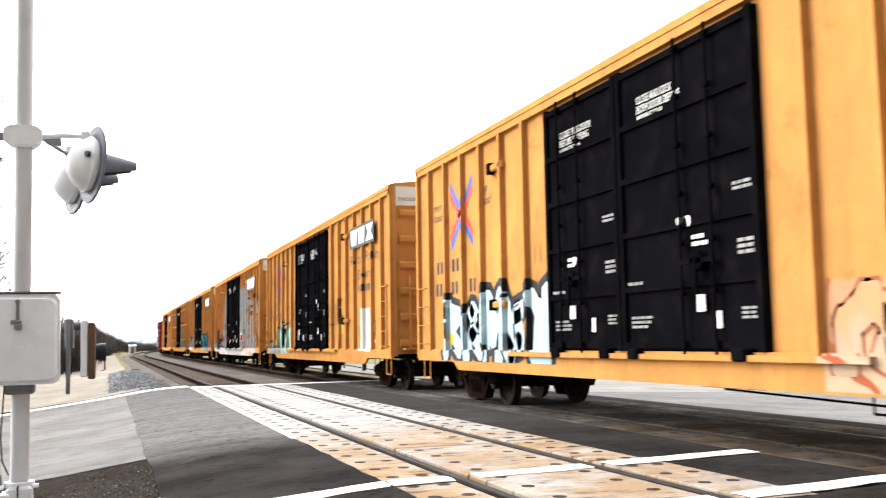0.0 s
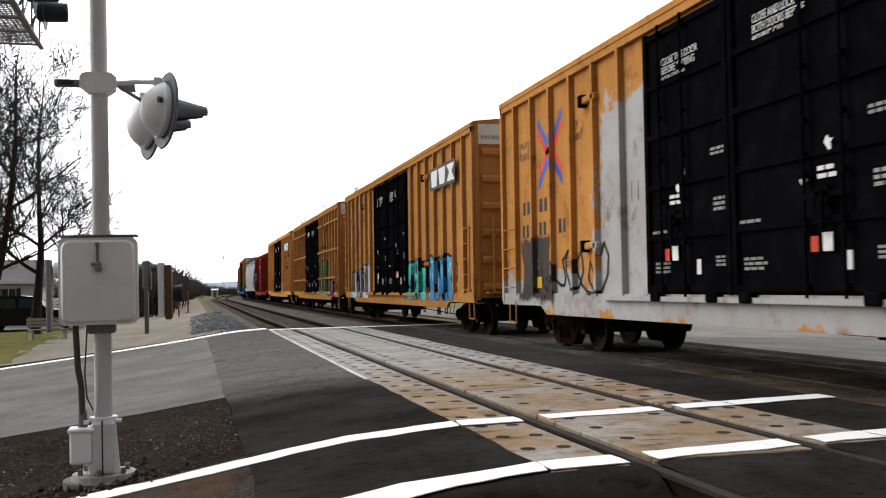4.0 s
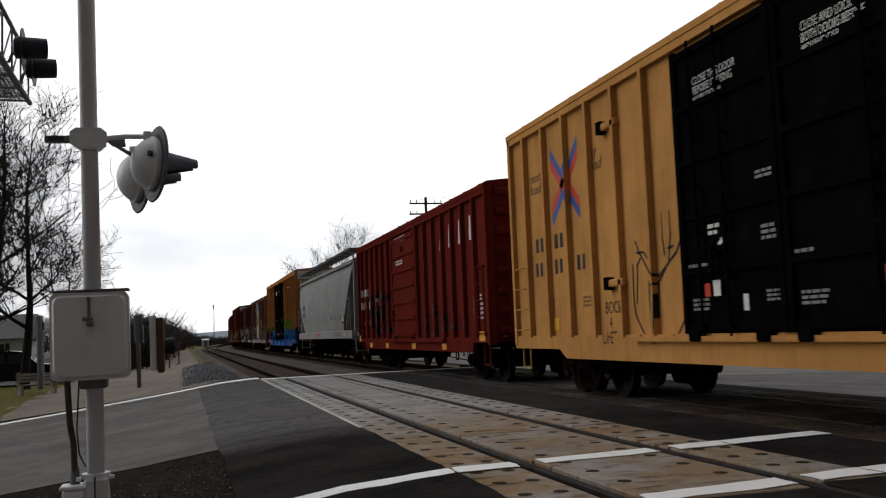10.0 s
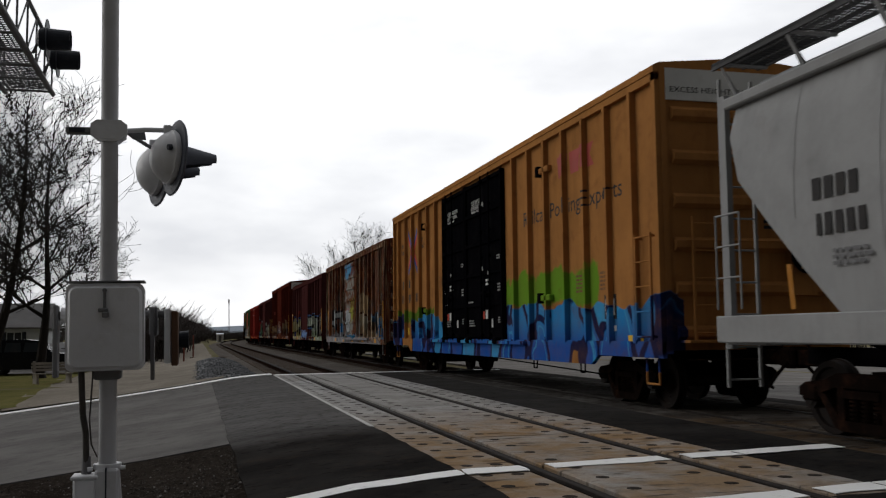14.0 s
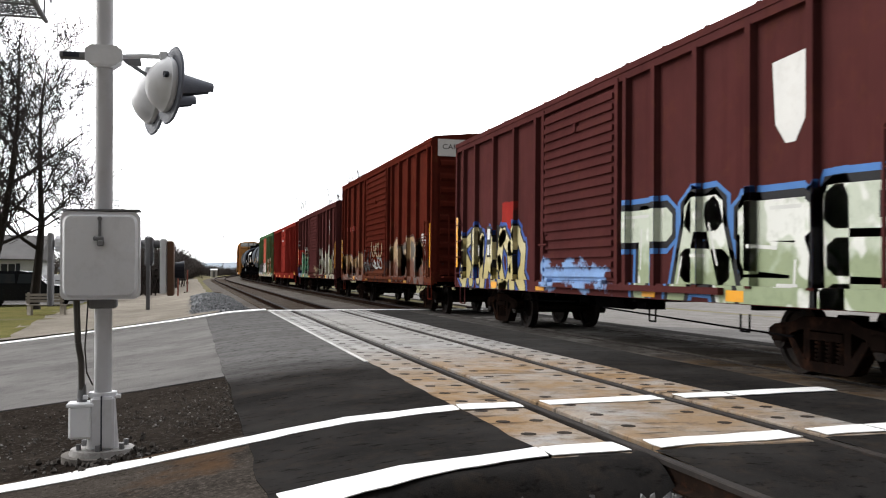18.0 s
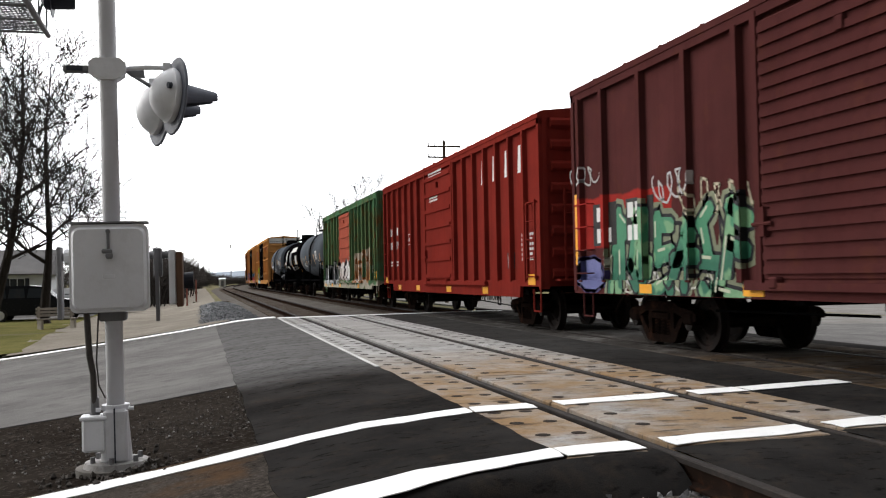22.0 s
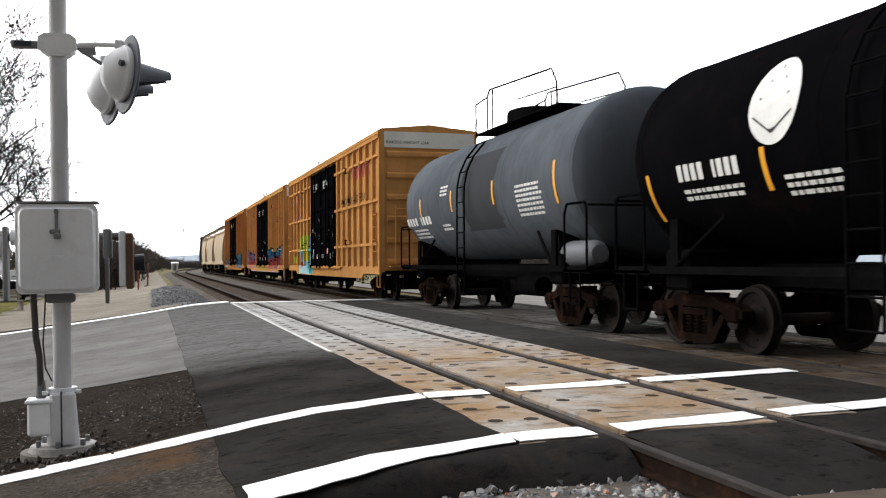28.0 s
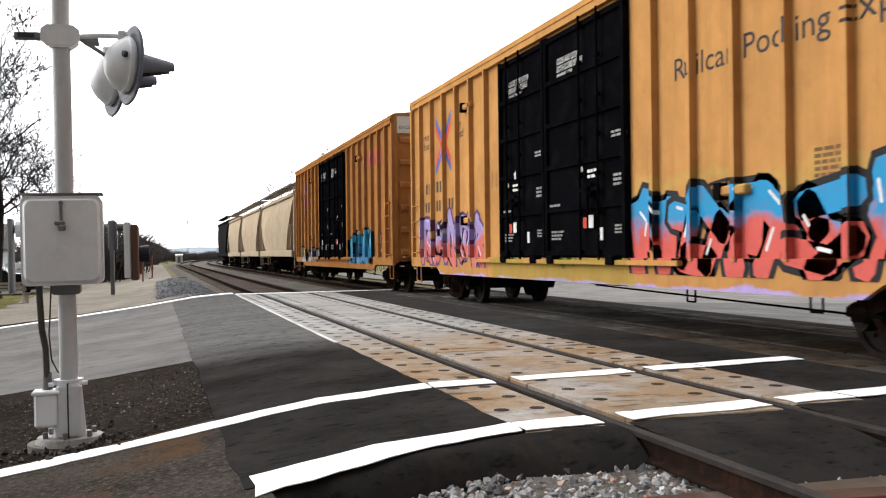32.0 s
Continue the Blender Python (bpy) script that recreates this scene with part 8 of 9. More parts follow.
mural((0.12, 0.42, 0.62), [[(15.95, 1.72), (15.71, 2.1), (15.5, 1.72)], [(15.45, 1.7), (15.2, 2.02), (14.98, 1.7)], [(16.02, 1.5), (15.9, 1.9), (15.75, 1.5)]], 0.003)
mural((0.66, 0.52, 0.03), [[(14.47, 1.28), (14.47, 1.96), (14.3, 2.14), (14.05, 1.98), (14.0, 1.92), (13.4, 1.9), (13.42, 1.27)], [(15.03, 1.31), (15.02, 1.78), (14.76, 1.91), (14.52, 1.8), (14.5, 1.3)]], 0.0045)
mural((0.62, 0.09, 0.015), [[(15.84, 1.3), (15.8, 1.62), (15.66, 1.72), (15.5, 1.6), (15.46, 1.28), (15.58, 1.18)], [(15.8, 1.3), (15.86, 0.99), (15.74, 0.99), (15.62, 1.25)], [(15.56, 1.22), (15.36, 1.02), (15.14, 1.0), (15.4, 1.25)], [(15.74, 1.84), (15.6, 1.84), (15.58, 1.7), (15.72, 1.68)], [(15.46, 1.5), (15.24, 1.56), (15.28, 1.4)], [(15.5, 1.12), (14.95, 1.1), (14.98, 1.0), (15.4, 0.98)]], 0.006)
lines = [(14.47, 1.28, 14.47, 1.96), (14.56, 1.95, 14.29, 2.19), (14.29, 2.19, 13.95, 2.17), (14.29, 2.19, 14.12, 1.97), (14.12, 1.97, 14.08, 1.76), (14.56, 1.95, 14.9, 1.78), (13.98, 2.08, 13.98, 1.94), (14.1, 1.96, 13.38, 1.9),
         (13.4, 1.9, 13.42, 1.27), (14.02, 1.76, 13.86, 1.74), (14.02, 1.62, 13.86, 1.6), (14.02, 1.76, 14.02, 1.62), (13.86, 1.74, 13.86, 1.6), (15.05, 1.79, 14.76, 1.92), (14.76, 1.92, 14.5, 1.8), (15.03, 1.79, 15.03, 1.31), (15.03, 1.31, 14.5, 1.3),
         (14.5, 1.8, 14.5, 1.3), (14.9, 1.62, 14.66, 1.62), (14.9, 1.62, 14.9, 1.46), (14.66, 1.62, 14.66, 1.46), (14.9, 1.46, 14.66, 1.46), (14.25, 2.1, 14.2, 1.98), (14.36, 2.08, 14.36, 1.96),
         (14.82, 1.1, 14.6, 1.16), (14.6, 1.16, 14.45, 1.08), (14.45, 1.08, 14.2, 1.13), (14.2, 1.13, 14.12, 1.2), (14.12, 1.2, 14.0, 1.08), (14.0, 1.08, 13.85, 1.16), (13.8, 1.16, 13.7, 1.24), (13.7, 1.24, 13.58, 1.14), (13.58, 1.14, 13.45, 1.22), (13.45, 1.22, 13.3, 1.2),
         (15.2, 2.05, 15.2, 1.97), (15.1, 2.25, 15.0, 2.3), (15.0, 2.3, 14.92, 2.2), (14.92, 2.2, 15.02, 2.14), (15.75, 1.72, 15.55, 1.74), (15.6, 1.6, 15.52, 1.5), (15.95, 1.66, 15.9, 1.56), (14.7, 1.0, 14.55, 0.98), (15.0, 1.72, 14.78, 1.58)]
mural(INK, [stroke((a, c), (d, e), 0.034, 0.4) for a, c, d, e in lines], 0.0075)
m = car_paint("yellow_car_paint_blue_coral_letters", (0.69, 0.352, 0.122), 0.15, extra=on(P_(-9.3, -1.0, 1.9, 2.15, (0.45, 0.52, 0.12), 0.35, 90, 0.15), P_(-9.2, 9.2, 0.6, 0.72, LILAC, 0.1, 92), P_(-2.4, 3.3, 0.6, 1.15, (0.14, 0.24, 0.03), 0.5, 94, 0.35)))
s = yellow_car(357.1, 376.5, m, "yellow boxcar with large blue and coral sprayed letters", 19, mark="faded", spot=(4.28, 2.44, 4.05, 4.6), motto="line")
piece(s, 7.2, 0.3, 0.82, 2.2, 6, (0.62, 0.11, 0.09), (0.02, 0.28, 0.55), INK, 141, glint=(0.72, 0.74, 0.75), fat=0.3, edge=0.08, first=(9, 6, 8, 1, 2, 7), slant=0.25, chaos=0.16)
scrawl(s, 7.0, 0.5, 1.0, 2.1, INK, 153, 18, 0.04)
piece(s, 17.7, 12.9, 0.8, 2.1, 5, (0.62, 0.14, 0.12), (0.36, 0.29, 0.56), (0.12, 0.05, 0.14), 142, fat=0.28, glint=(0.6, 0.55, 0.65), chaos=0.18)
scrawl(s, 17.5, 13.0, 0.95, 2.0, (0.06, 0.03, 0.1), 154, 14, 0.04)
for u, z in ((9.0, 1.2), (11.0, 1.3), (7.3, 1.35)):
    scrawl(s, u + 0.3, u - 0.3, z - 0.25, z + 0.3, (0.14, 0.24, 0.03), 155, 8, 0.07)
m = car_paint("orange_car_paint_blue_letters", (0.517, 0.231, 0.077), 0.2, extra=None)
s = yellow_car(378.6, 398.0, m, "orange-yellow boxcar with blue sprayed letters", 20, mark="faded", motto="")
piece(s, 6.5, 2.8, 0.8, 1.95, 4, (0.02, 0.2, 0.42), (0.04, 0.36, 0.58), INK, 144, fat=0.4)
piece(s, 16.8, 12.3, 0.8, 1.5, 5, (0.3, 0.3, 0.34), (0.4, 0.4, 0.42), INK, 145, fat=0.38)


# ---- the train: covered hoppers ----
def hopper(near, far, mat, label, seed, h=4.2, detail=True):
    half, c = (far - near) / 2, (near + far) / 2
    t = thing("covered_hopper", car_pose(c, 0), label, "hopper car", "freight cars")
    MOVING.append((t, c))
    L = 2 * half
    # rounded side section, ends sloping inward below
    section = [(-1.50, 1.35), (-1.56, 1.9), (-1.585, 2.5), (-1.57, 3.1), (-1.50, 3.7), (-1.36, h - 0.05), (-1.0, h + 0.22), (0, h + 0.32)]
    section += [(-x, z) for x, z in section[-2::-1]]

    def inset(z):
        return 0.35 + 2.1 * max(0.0, min(1.0, (3.35 - z) / 2.0))

    b = Build()
    n = len(section)
    ys = steps(-1, 1, 12)
    vs = []
    for q in ys:
        for x, z in section:
            vs.append((x, q * (half - inset(z)), z))
    fs = [(i * n + k, i * n + k + 1, (i + 1) * n + k + 1, (i + 1) * n + k) for i in range(len(ys) - 1) for k in range(n - 1)]
    fs += [(i * n + n - 1, i * n, (i + 1) * n, (i + 1) * n + n - 1) for i in range(len(ys) - 1)]
    fs += [tuple(range(n))[::-1], tuple(range((len(ys) - 1) * n, len(ys) * n))]
    part("body", b.add(vs, fs), mat, t, smooth=True)
    for q in ys[1:-1]:
        y = q * (half - 0.35)
        o = [(x * 1.004, z) for x, z in section[:6]]
        sb = Build()
        for (x0, z0), (x1, z1) in zip(o, o[1:]):
            lim = half - max(inset(z0), inset(z1))
            if abs(y) < lim:
                sb.add([(x0, y - 0.012, z0), (x0, y + 0.012, z0), (x1, y + 0.012, z1), (x1, y - 0.012, z1)], [(0, 1, 2, 3)])
        if sb.v:
            part("seam", sb, mat, t)
    for x in (-1.58, 1.50):
        part("side_sill", Build().chamfer(x, x + 0.08, -half, half, 1.08, 1.42, 0.015), mat, t)
    part("eave_rail", Build().chamfer(-1.5, -1.36, -half + 0.2, half - 0.2, h - 0.16, h - 0.02, 0.02), mat, t)
    for s in (-1, 1):
        b = Build()
        for x in (-1.45, 1.37):
            b.box(x, x + 0.08, min(s * half, s * (half - 0.16)), max(s * half, s * (half - 0.16)), 1.0, h + 0.05)
        b.box(-1.45, 1.45, min(s * half, s * (half - 0.12)), max(s * half, s * (half - 0.12)), h - 0.1, h + 0.05)
        b.box(-1.45, 1.45, min(s * half, s * (half - 0.9)), max(s * half, s * (half - 0.9)), 1.05, 1.15)
        part("end_frame", b, mat, t)
        ob = Build()
        for x in (-1.42, -0.95):
            ob.box(x - 0.02, x + 0.02, s * half - 0.02, s * half + 0.02, 0.5, h + 0.3)
        for k in range(9):
            ob.tube((-1.42, s * half, 0.6 + k * 0.42), (-0.95, s * half, 0.6 + k * 0.42), 0.014, n=6)
        part("end_ladder", ob, mat, t)
        gb = Build().rod([(-1.6, s * (half - 0.1), 1.5), (-1.6, s * (half - 0.1), 2.7), (-1.6, s * (half - 0.65), 2.7), (-1.6, s * (half - 0.65), 1.5)], 0.014)
        gb.rod([(-1.6, s * (half - 0.1), 1.9), (-1.6, s * (half - 0.65), 1.9)], 0.012).rod([(-1.6, s * (half - 0.1), 2.3), (-1.6, s * (half - 0.65), 2.3)], 0.012)
        part("corner_ladder", gb, mat, t)
    # running boards along the roof on stanchions
    for x in (-1.58, 0.88):
        b = Build()
        for q in (0.0, 0.22, 0.45, 0.67):
            b.box(x + q, x + q + 0.03, -half + 0.1, half - 0.1, h + 0.43, h + 0.47)
        for y in steps(-half + 0.12, half - 0.12, int(L / 0.09)):
            b.box(x, x + 0.7, y - 0.012, y + 0.012, h + 0.445, h + 0.468)
        b.box(x, x + 0.03, -half + 0.1, half - 0.1, h + 0.38, h + 0.44)
        part("running_board", b, M_GRATE, t, "grey grating walkway along the roof")
        for y in steps(-half + 0.3, half - 0.3, 12):
            part("stanchion", Build().add([(x + dx, y + dy, z) for dy in (-0.03, 0.03) for dx, z in ((0.01, h + 0.40), (0.69, h + 0.40), (0.69, h + 0.43), (0.30 if x < 0 else 0.46, h - 0.02), (0.24 if x < 0 else 0.40, h - 0.02), (0.01, h + 0.43))], [(0, 1, 2, 5), (6, 7, 8, 11), (0, 3, 4), (0, 4, 10, 6), (0, 1, 7, 6), (3, 0, 6, 9), (4, 3, 9, 10)]), mat, t)
    hb = Build()
    for y in steps(-half + 2.2, half - 2.2, 3):
        hb.chamfer(-0.4, 0.4, y - 1.6, y + 1.6, h + 0.3, h + 0.48, 0.04)
    part("hatch_cover", hb, mat, t)
    for y in steps(-half * 0.58, half * 0.58, 3):
        b = Build()
        q = 1.35
        b.add([(-1.35, y - q, 1.15), (1.35, y - q, 1.15), (1.35, y + q, 1.15), (-1.35, y + q, 1.15), (-0.35, y - 0.3, 0.42), (0.35, y - 0.3, 0.42), (0.35, y + 0.3, 0.42), (-0.35, y + 0.3, 0.42)],
              [(0, 1, 5, 4), (1, 2, 6, 5), (2, 3, 7, 6), (3, 0, 4, 7), (4, 5, 6, 7), (3, 2, 1, 0)])
        b.chamfer(-0.45, 0.45, y - 0.4, y + 0.4, 0.3, 0.46, 0.02)
        b.tube((-0.9, y, 0.38), (0.9, y, 0.38), 0.09, n=10)
        part("outlet_chute", b, M_BLACK, t)
    part("brake_pipe", Build().rod([(-1.2, -half + 3, 0.85), (-1.2, half - 3, 0.85)], 0.03), M_BLACK, t)
    running_gear(t, half, 2.1, c, reach=0.6)
    s = Side(t, half, -1.6)
    if detail:
        for u in (1.4, 3.8, 7.0, 10.0, 13.1, 16.0):
            part("reflector", Build().add([(x, y - half, z) for x, z in ((-1.535, 1.47), (-1.577, 1.98)) for y in (u - 0.045, u + 0.045)], [(0, 1, 3, 2)]), M_STRIP, t)
        for u, z in ((5.45, 2.4), (11.9, 2.4)):
            for nm, mat, x, parts in (("roundel_ground", M_WHITE, -1.5905, ((0.0, 0.15),)), ("warning_roundel", M_ROUNDEL, -1.593, ((0.13, 0.17),))):
                b = Build()
                for k in range(24):
                    a0, a1 = k * math.tau / 24, (k + 1) * math.tau / 24
                    for r0, r1 in parts:
                        b.add([(x, u - half + r * math.sin(a), z + r * math.cos(a)) for a, r in ((a0, r1), (a1, r1), (a1, r0), (a0, r0))], [(0, 1, 2, 3)])
                if parts[0][0]:
                    b.add([(x, u - half + p, z + q) for p, q in ((-0.11, -0.09), (-0.09, -0.11), (0.11, 0.09), (0.09, 0.11))], [(0, 1, 2, 3)])
                part(nm, b, mat, t, "red crossed-out roundel on white" if parts[0][0] else "")
            part("roundel_mark", Build().add([(-1.5915, u - half + p, z + q) for p, q in ((-0.03, 0.07), (0.0, 0.09), (0.035, 0.015), (0.06, -0.085), (0.02, -0.07), (-0.035, -0.085), (-0.015, 0.0))], [tuple(range(7))]), M_INK, t)
        s.bars(15.5, 2.64, 0.24, (0.14, -0.06, 0.14, -0.06, 0.14, -0.06, 0.14), M_INK, x=-1.592)
        s.bars(15.45, 2.25, 0.24, (0.08, -0.06, 0.12, -0.06, 0.12, -0.06, 0.12, -0.06, 0.12), M_INK, x=-1.592)
        rnd = random.Random(seed)
        for u in (15.2, 14.0, 8.4, 5.6, 4.6, 3.2):
            s.data(u, 2.05, M_PALE_INK, 3, 0.5, rnd, 0.04, x=-1.59)
        s.data(10.5, 1.3, M_LOGO_RED, 2, 1.6, rnd, 0.05, x=-1.585)
        s.data(4.6, 1.3, M_PALE_INK, 2, 1.8, rnd, 0.05, x=-1.585)
        s.data(13.5, 1.3, M_PALE_INK, 1, 1.6, rnd, 0.05, x=-1.585)
        s.plate(1.8, 2.3, 1.7, 2.1, M_INK, "sign_plate", -1.59)
        s.bars(2.25, 1.82, 0.3, (0.15, -0.08, 0.15), M_WHITE, x=-1.598)
        s.plate(1.7, 1.95, 1.15, 1.36, M_PLACARD, "yellow_placard", -1.585)
    return s


M_PALE_INK = plain("worn_grey_stencil", (0.16, 0.16, 0.165), 0.7, 0, 0.3, 8, (0.32, 0.32, 0.32), 0.4)
M_STRIP = plain("faded_orange_strip", (0.42, 0.17, 0.02), 0.5, 0, 0.2, 4)
M_ROUNDEL = plain("dark_red_sign_paint", (0.32, 0.025, 0.025), 0.55, 0, 0.15, 4)
M_GRATE = plain("galvanised_grating", (0.06, 0.06, 0.062), 0.7, 0.2, 0.2, 10)
m = car_paint("grey_hopper_paint", (0.42, 0.423, 0.425), 0.08, fade=0.12, streaks=0.15, rough=0.55)
hopper(147.4, 165.0, m, "light grey covered hopper with roof walkway and red roundels", 31, 4.25)
mc = car_paint("cream_hopper_paint", (0.62, 0.50, 0.36), 0.2, fade=0.15, streaks=0.2)
for a, e in ((399.8, 414.4), (415.6, 428.8), (430.0, 443.0)):
    hopper(a, e, mc, "cream covered hopper far along the train", 32, 4.3, False)
m = car_paint("black_hopper_paint", (0.03, 0.03, 0.032), 0.2)
hopper(444.6, 459.0, m, "dark covered hopper far along the train", 33, 4.5, False)


# ---- the train: tank cars ----
def tank(near, far, mat, label, seed, r=1.41, zc=2.66, end_mat=None, name_bars=None, strips=(), data=(), ladder_u=6.0, ink=None):
    half, c = (far - near) / 2, (near + far) / 2
    t = thing("tank_car", car_pose(c, 0), label, "tank car", "freight cars")
    MOVING.append((t, c))
    lie = Matrix.Translation((0, 0, zc)) @ Matrix.Rotation(radians(-90), 4, "X")
    body = half - 0.62
    prof = [(r, -body), (r, body)]
    part("barrel", Build().lathe(prof, 48, lie), mat, t, smooth=True)
    for s in (-1, 1):
        dome = [(r * math.cos(a), s * (body + 0.62 * math.sin(a))) for a in steps(0, math.pi / 2 - 0.05, 8)]
        part("tank_head", Build().lathe(dome, 48, lie), end_mat or mat, t, smooth=True)
    for y in (-body * 0.98, -body * 0.36, body * 0.30, body * 0.98):
        part("weld_band", Build().lathe([(r, y - 0.03), (r + 0.007, y - 0.02), (r + 0.007, y + 0.02), (r, y + 0.03)], 48, lie), mat, t, smooth=True)
    part("underframe", Build().box(-0.3, 0.3, -half, half, 0.85, 1.15), M_BLACK, t)
    for x in (-1.45, 1.40):
        part("side_sill", Build().box(x, x + 0.06, -half, half, 1.02, 1.12), M_BLACK, t)
    for s in (-1, 1):
        part("body_bolster", Build().chamfer(-1.35, 1.35, s * (half - 1.55) - 0.3, s * (half - 1.55) + 0.3, 0.8, 1.35, 0.04), M_BLACK, t)
        part("end_platform", Build().box(-1.45, 1.45, min(s * half, s * (half - 1.0)), max(s * half, s * (half - 1.0)), 1.0, 1.06), M_BLACK, t)
        y = s * (half - 1.55)
        for q in (-1, 1):
            b = Build()
            b.add([(q * 1.3, y - 0.08, 1.05), (q * 0.4, y - 0.08, 1.05), (q * 0.8, y - 0.08, 1.55), (q * 1.32, y - 0.08, 1.75)], [(0, 1, 2, 3)])
            b.box(q * 1.36 - 0.03, q * 1.36 + 0.03, y - 0.1, y + 0.1, 1.05, 1.75)
            b.tube((q * 1.4, y, 1.08), (q * 1.25, y - s * 1.0, 1.75), 0.03, n=6)
            part("saddle", b, M_BLACK, t)
        b = Build().rod([(-1.47, s * (half - 0.05), 1.06), (-1.47, s * (half - 0.05), 2.05), (-1.47, s * (half - 0.12), 2.15), (-1.47, s * (half - 0.8), 2.15), (-1.47, s * (half - 0.9), 2.0), (-1.47, s * (half - 0.9), 1.06)], 0.022, 8)
        b.rod([(-1.47, s * half, 2.1), (1.47, s * half, 2.1)], 0.018)
        part("handrail", b, M_BLACK, t)
        b = Build().rod([(-1.47, s * (half - 0.3), 1.02), (-1.47, s * (half - 0.3), 0.5), (-1.47, s * (half - 0.7), 0.5), (-1.47, s * (half - 0.7), 1.02)], 0.018)
        part("step", b, M_BLACK, t)
    # dome housing, walkway and rails on top
    top = zc + r
    part("valve_housing", Build().lathe([(0.5, top - 0.12), (0.5, top + 0.32), (0.46, top + 0.4), (0.3, top + 0.43)], 20, Matrix.Diagonal((1, 1.5, 1, 1))), M_BLACK, t, smooth=True)
    part("walkway", Build().box(-0.72, 0.72, -3.1, 1.7, top + 0.02, top + 0.05), M_BLACK, t)
    b = Build()
    for x in (-0.72, 0.72):
        b.rod([(x, -3.05, top - 0.02), (x, -3.05, top + 0.45), (x, -2.8, top + 0.75), (x, 0.7, top + 0.95), (x, 0.85, top + 0.8), (x, 0.85, top - 0.02)], 0.02)
        b.rod([(x, 0.5, top), (x, 0.5, top + 0.94)], 0.018).rod([(x, 1.65, top - 0.05), (x, 1.65, top + 0.75), (x, 0.85, top + 0.8)], 0.02)
        b.rod([(x, -3.05, top + 0.35), (x, -1.0, top + 0.45)], 0.014)
    part("walkway_rail", b, M_BLACK, t)
    for x in (-1,):
        b, yl = Build(), ladder_u - half
        pts = [(-math.sqrt(max(0.0, (r + 0.09) ** 2 - (z - zc) ** 2)) if z > zc else -(r + 0.09), z) for z in steps(0.5, zc + 1.15, 10)]
        for y in (yl - 0.25, yl + 0.25):
            b.rod([(px, y, pz) for px, pz in pts], 0.022)
        for px, pz in pts:
            b.tube((px, yl - 0.25, pz), (px, yl + 0.25, pz), 0.014, n=6)
        part("side_ladder", b, M_BLACK, t)
    b = Build().tube((-1.0, -half + 2.9, 0.72), (-1.0, -half + 3.9, 0.72), 0.19, n=14)
    b.chamfer(-0.3, 0.3, -0.3, 0.3, 0.5, 0.9, 0.05)
    part("air_tank", b, M_BLACK, t)
    running_gear(t, half, 1.55, c, reach=0.6)
    rnd = random.Random(seed)
    # strips and writing lie on the barrel's flank

    def flank(z, lift=0.008):
        return -math.sqrt((r + lift) ** 2 - (z - zc) ** 2)

    for u, low, high in strips:
        b = Build()
        y = u - half
        for k in range(5):
            z0, z1 = low + (high - low) * k / 5, low + (high - low) * (k + 1) / 5
            b.add([(flank(z0), y - 0.045, z0), (flank(z0), y + 0.045, z0), (flank(z1), y + 0.045, z1), (flank(z1), y - 0.045, z1)], [(0, 1, 2, 3)])
        part("reflector", b, M_REFLECT, t)
    for u, z, rows, w in data:
        b, y = Build(), u - half
        for k in range(rows):
            yy, z1 = y, z - k * 0.09
            while yy > y - w:
                q = rnd.uniform(0.06, 0.16)
                b.add([(flank(z1), yy - q, z1), (flank(z1), yy, z1), (flank(z1 + 0.05), yy, z1 + 0.05), (flank(z1 + 0.05), yy - q, z1 + 0.05)], [(0, 1, 2, 3)])
                yy -= q + 0.03
        part("small_lettering", b, M_WHITE, t)
    for u, z, size, spans in (name_bars or ()):
        b, y = Build(), u - half
        for q in spans:
            if q > 0:
                for k in range(6):
                    z0, z1 = z + size * k / 6, z + size * (k + 1) / 6
                    b.add([(flank(z0, 0.012), y - q, z0), (flank(z0, 0.012), y, z0), (flank(z1, 0.012), y, z1), (flank(z1, 0.012), y - q, z1)], [(0, 1, 2, 3)])
            y -= abs(q)
        part("lettering", b, ink or M_WHITE, t)
    return t, half, flank


M_RESERVOIR = plain("grey_reservoir_paint", (0.11, 0.115, 0.125), 0.5, 0, 0.2, 4)
mg = car_paint("grey_tank_paint", (0.125, 0.14, 0.16), 0.06, fade=0.3, streaks=0.45, rough=0.5, extra=lambda n, c: patch(n, c, -1.6, 0.6, 0.5, 4.5, (0.035, 0.036, 0.038), 0.3, 47, 0.75))
mh = car_paint("dark_grey_tank_head", (0.075, 0.085, 0.10), 0.05, fade=0.2, rough=0.45)
mb = car_paint("black_tank_paint", (0.0045, 0.0045, 0.0055), 0.03, fade=0.3, streaks=0.2, rough=0.45)
marks = (0.18, -0.08, 0.18, -0.08, 0.18, -0.08, 0.18, -0.35, 0.1, -0.08, 0.18, -0.08, 0.18, -0.08, 0.18)
M_DIM = plain("faded_stencil_paint", (0.15, 0.145, 0.12), 0.6, 0, 0.3, 4)
narrow = tuple(0.62 * v for v in marks)
tank(295.2, 307.5, mg, "weathered grey tank car with a black ladder and top rail", 41, r=1.44, zc=2.69, name_bars=((10.45, 2.3, 0.2, narrow),), ink=M_DIM, ladder_u=5.1,
     strips=((8.34, 2.06, 2.6), (5.88, 2.06, 2.6), (4.04, 2.06, 2.6), (11.1, 2.0, 2.55), (1.2, 1.9, 2.6)), data=((3.4, 2.75, 6, 0.8), (2.2, 2.2, 4, 0.4), (7.3, 2.2, 3, 0.7), (9.8, 2.1, 3, 0.7)))
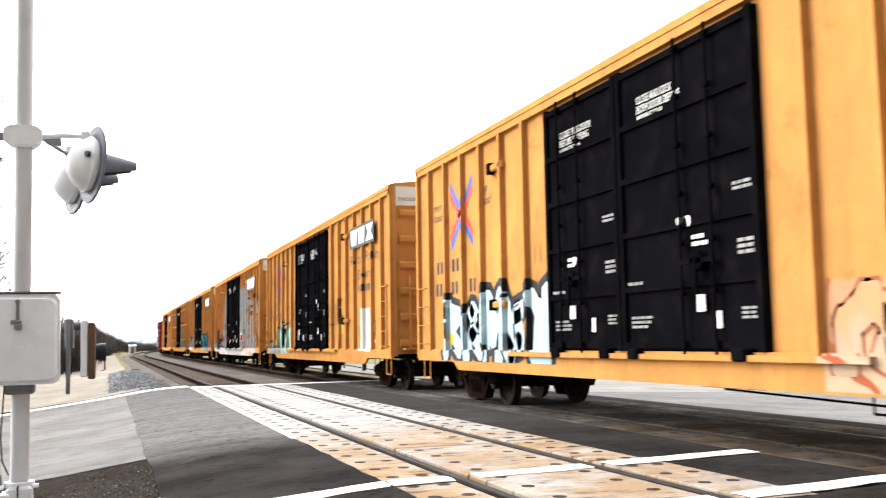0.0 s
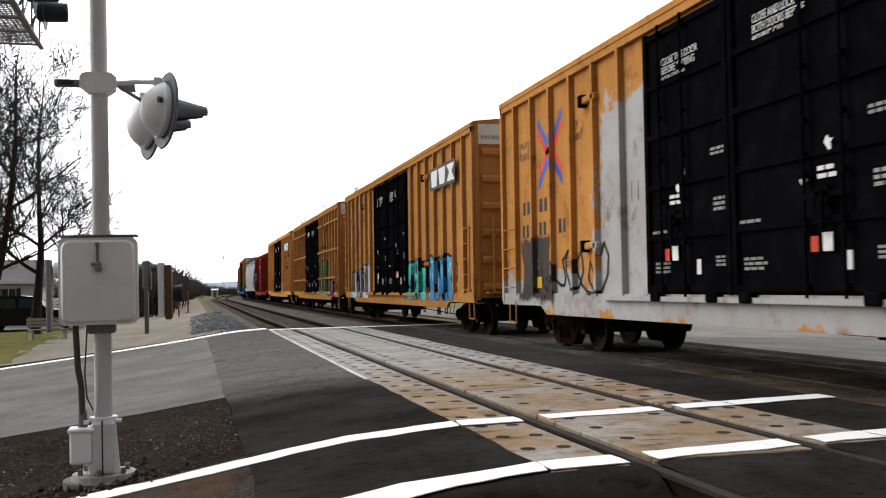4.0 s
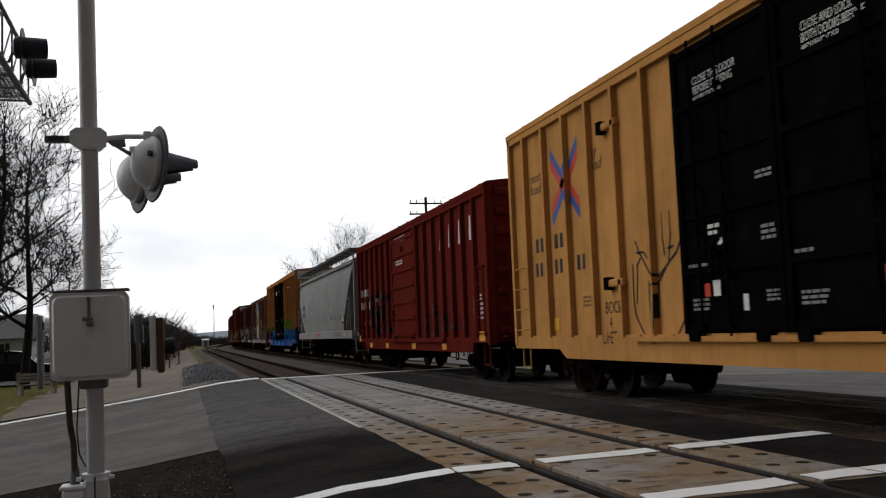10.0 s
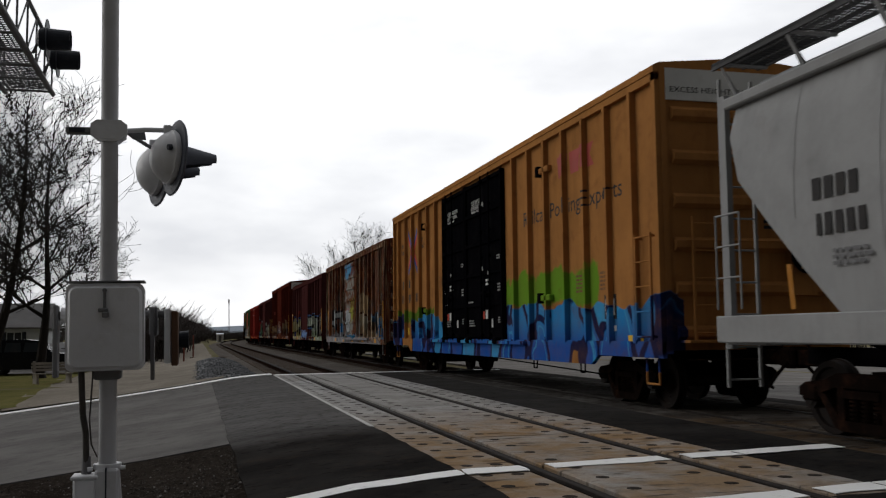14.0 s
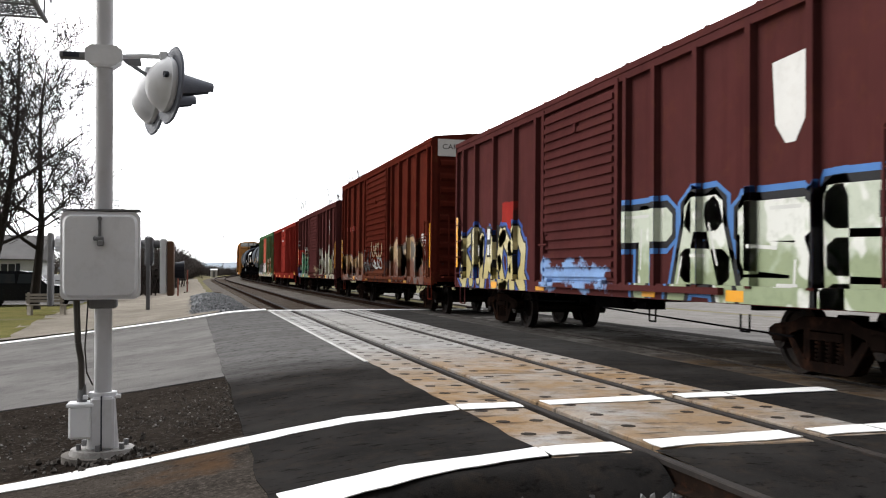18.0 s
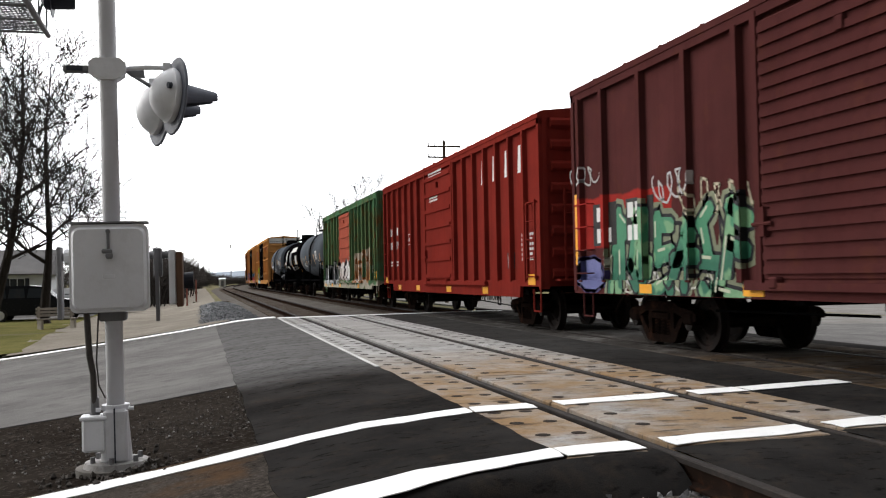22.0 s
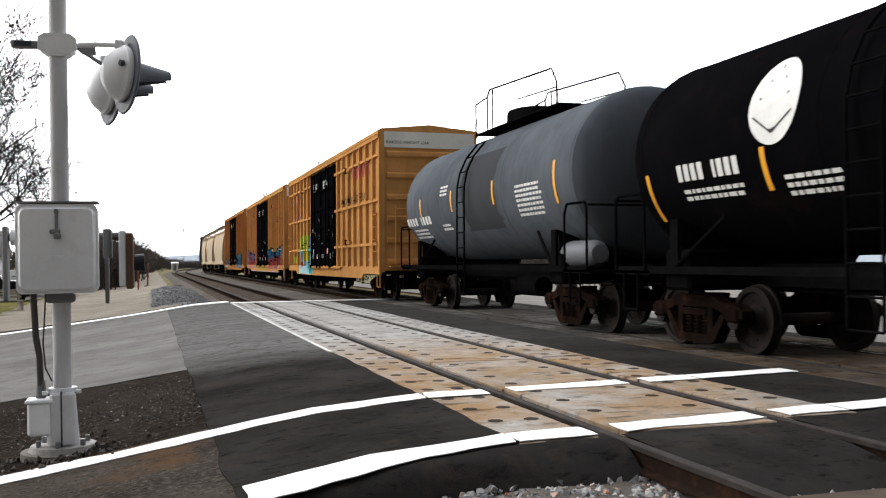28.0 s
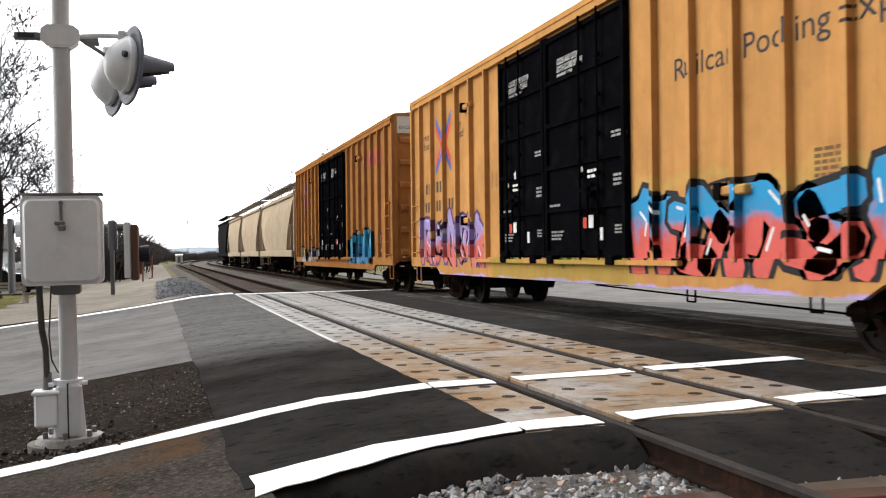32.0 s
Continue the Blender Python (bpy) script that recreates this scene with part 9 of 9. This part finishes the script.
name = (0.26, -0.05, 0.17, -0.05, 0.17, -0.05, 0.17, -0.13, 0.26, -0.05, 0.17, -0.05, 0.17, -0.05, 0.17, -0.05, 0.17, -0.05, 0.17, -0.05, 0.17, -0.05, 0.2)
name = tuple(1.2 * v for v in name)
t, half, flank = tank(308.7, 320.9, mb, "black tank car with white emblem and lettering", 42, name_bars=((10.55, 2.24, 0.22, narrow), (5.25, 3.1, 0.34, name)), ladder_u=6.95,
                      strips=((8.7, 2.0, 2.5), (5.0, 2.0, 2.5), (3.2, 2.0, 2.5), (0.8, 1.69, 2.5), (11.35, 1.75, 2.4)),
                      data=((2.25, 2.75, 7, 1.1), (2.2, 1.98, 3, 0.45), (8.4, 2.1, 3, 0.8), (5.4, 1.95, 4, 0.8), (3.6, 2.0, 3, 0.7), (10.5, 2.08, 2, 1.3)))
b, eu, ez = Build(), 8.5 - half, 3.0
ring = [(0.45 * math.cos(k * math.tau / 28), 0.5 * math.sin(k * math.tau / 28)) for k in range(28)]
for k in range(28):
    p, q = ring[k], ring[(k + 1) % 28]
    for f0, f1 in ((0.0, 0.5), (0.5, 1.0)):
        four = [(eu + r[0] * f, ez + r[1] * f) for r, f in ((p, f0), (q, f0), (q, f1), (p, f1))]
        b.add([(flank(z, 0.012), y, z) for y, z in four], [(0, 1, 2, 3)])
emb = part("emblem", b, M_WHITE, t, "white oval emblem")
b = Build()
for k in range(7):      # ribs fanning out like a shell
    a = radians(30 + 20 * k)
    y0, z0, y1, z1 = eu, ez - 0.36, eu + 0.40 * math.cos(a), ez - 0.36 + (0.78 if k == 3 else 0.72 - 0.05 * abs(k - 3) ** 1.6) * math.sin(a)
    d = (Vector((y1 - y0, z1 - z0)).normalized().orthogonal()) * 0.012
    b.add([(flank(z, 0.016), y, z) for y, z in ((y0 - d.x, z0 - d.y), (y1 - d.x, z1 - d.y), (y1 + d.x, z1 + d.y), (y0 + d.x, z0 + d.y))], [(0, 1, 2, 3)])
part("emblem_bar", b, M_INK, emb)
b = Build()
for k in range(8):
    z0, z1 = 2.15 + 0.13 * k, 2.15 + 0.13 * (k + 1)
    b.add([(flank(z, 0.006), u - half, z) for u, z in ((4.95, z0), (6.4, z0), (6.4, z1), (4.95, z1))], [(0, 1, 2, 3)])
part("paint_patch", b, plain("grey_touch_up_paint", (0.045, 0.046, 0.05), 0.6, 0, 0.2, 3), t, "dull grey touched-up patch")
b = Build()
for k in range(6):
    z0, z1 = 2.16 + 0.11 * k, 2.16 + 0.11 * (k + 1)
    b.add([(flank(z, 0.006), u - half, z) for u, z in ((1.05, z0), (2.3, z0), (2.3, z1), (1.05, z1))], [(0, 1, 2, 3)])
part("data_panel", b, plain("grey_data_panel", (0.16, 0.16, 0.16), 0.6, 0, 0.3, 9), t, "pale panel of small writing")
t, half, flank = tank(321.8, 333.6, mg, "grey tank car with dark head and white lettering", 43, r=1.46, zc=2.71, end_mat=mh, name_bars=((11.3, 2.15, 0.2, marks),), ladder_u=6.25,
     strips=((9.85, 2.36, 2.8), (7.25, 2.36, 2.85), (4.45, 2.36, 2.85), (1.35, 2.2, 2.95)), data=((3.2, 2.6, 7, 1.15), (8.1, 2.95, 3, 0.5), (8.3, 2.05, 2, 0.6), (10.9, 2.0, 3, 1.2)))
b = Build().lathe([(0.02, -0.62), (0.15, -0.6), (0.22, -0.5), (0.23, -0.4), (0.23, 0.4), (0.22, 0.5), (0.15, 0.6), (0.02, 0.62)], 20, Matrix.Translation((-1.1, -half + 0.92, 1.32)) @ Matrix.Rotation(radians(90), 4, "X"))
part("air_reservoir", b, M_RESERVOIR, t, "grey air reservoir on the end platform", True)


def motions():
    for t, c in MOVING:
        walk(t, [(k, car_pose(c, k)) for k in range(0, 33)])
    for w, off, y0 in SPIN:
        # the wheels turn while they roll past; 1.5 s before and after the nearest point
        t0 = (y0 - 10.0) / SPEED
        a, e = max(0.0, t0 - 2.6), min(32.0, t0 + 1.4)
        at = (0, off, WHEEL_R)
        turn = SPEED / WHEEL_R / FPS
        rows = [(0.0, Matrix.Translation(at))]
        if e > a:
            n0, n1 = int(a * FPS), int(e * FPS)
            rows += [(k / FPS, Matrix.Translation(at) @ Matrix.Rotation(turn * (k - n0), 4, "X")) for k in range(max(1, n0), n1 + 1)]
        last = rows[-1]
        if last[0] < 31.95:
            rows.append((32.0, last[1]))
        walk(w, rows)


motions()
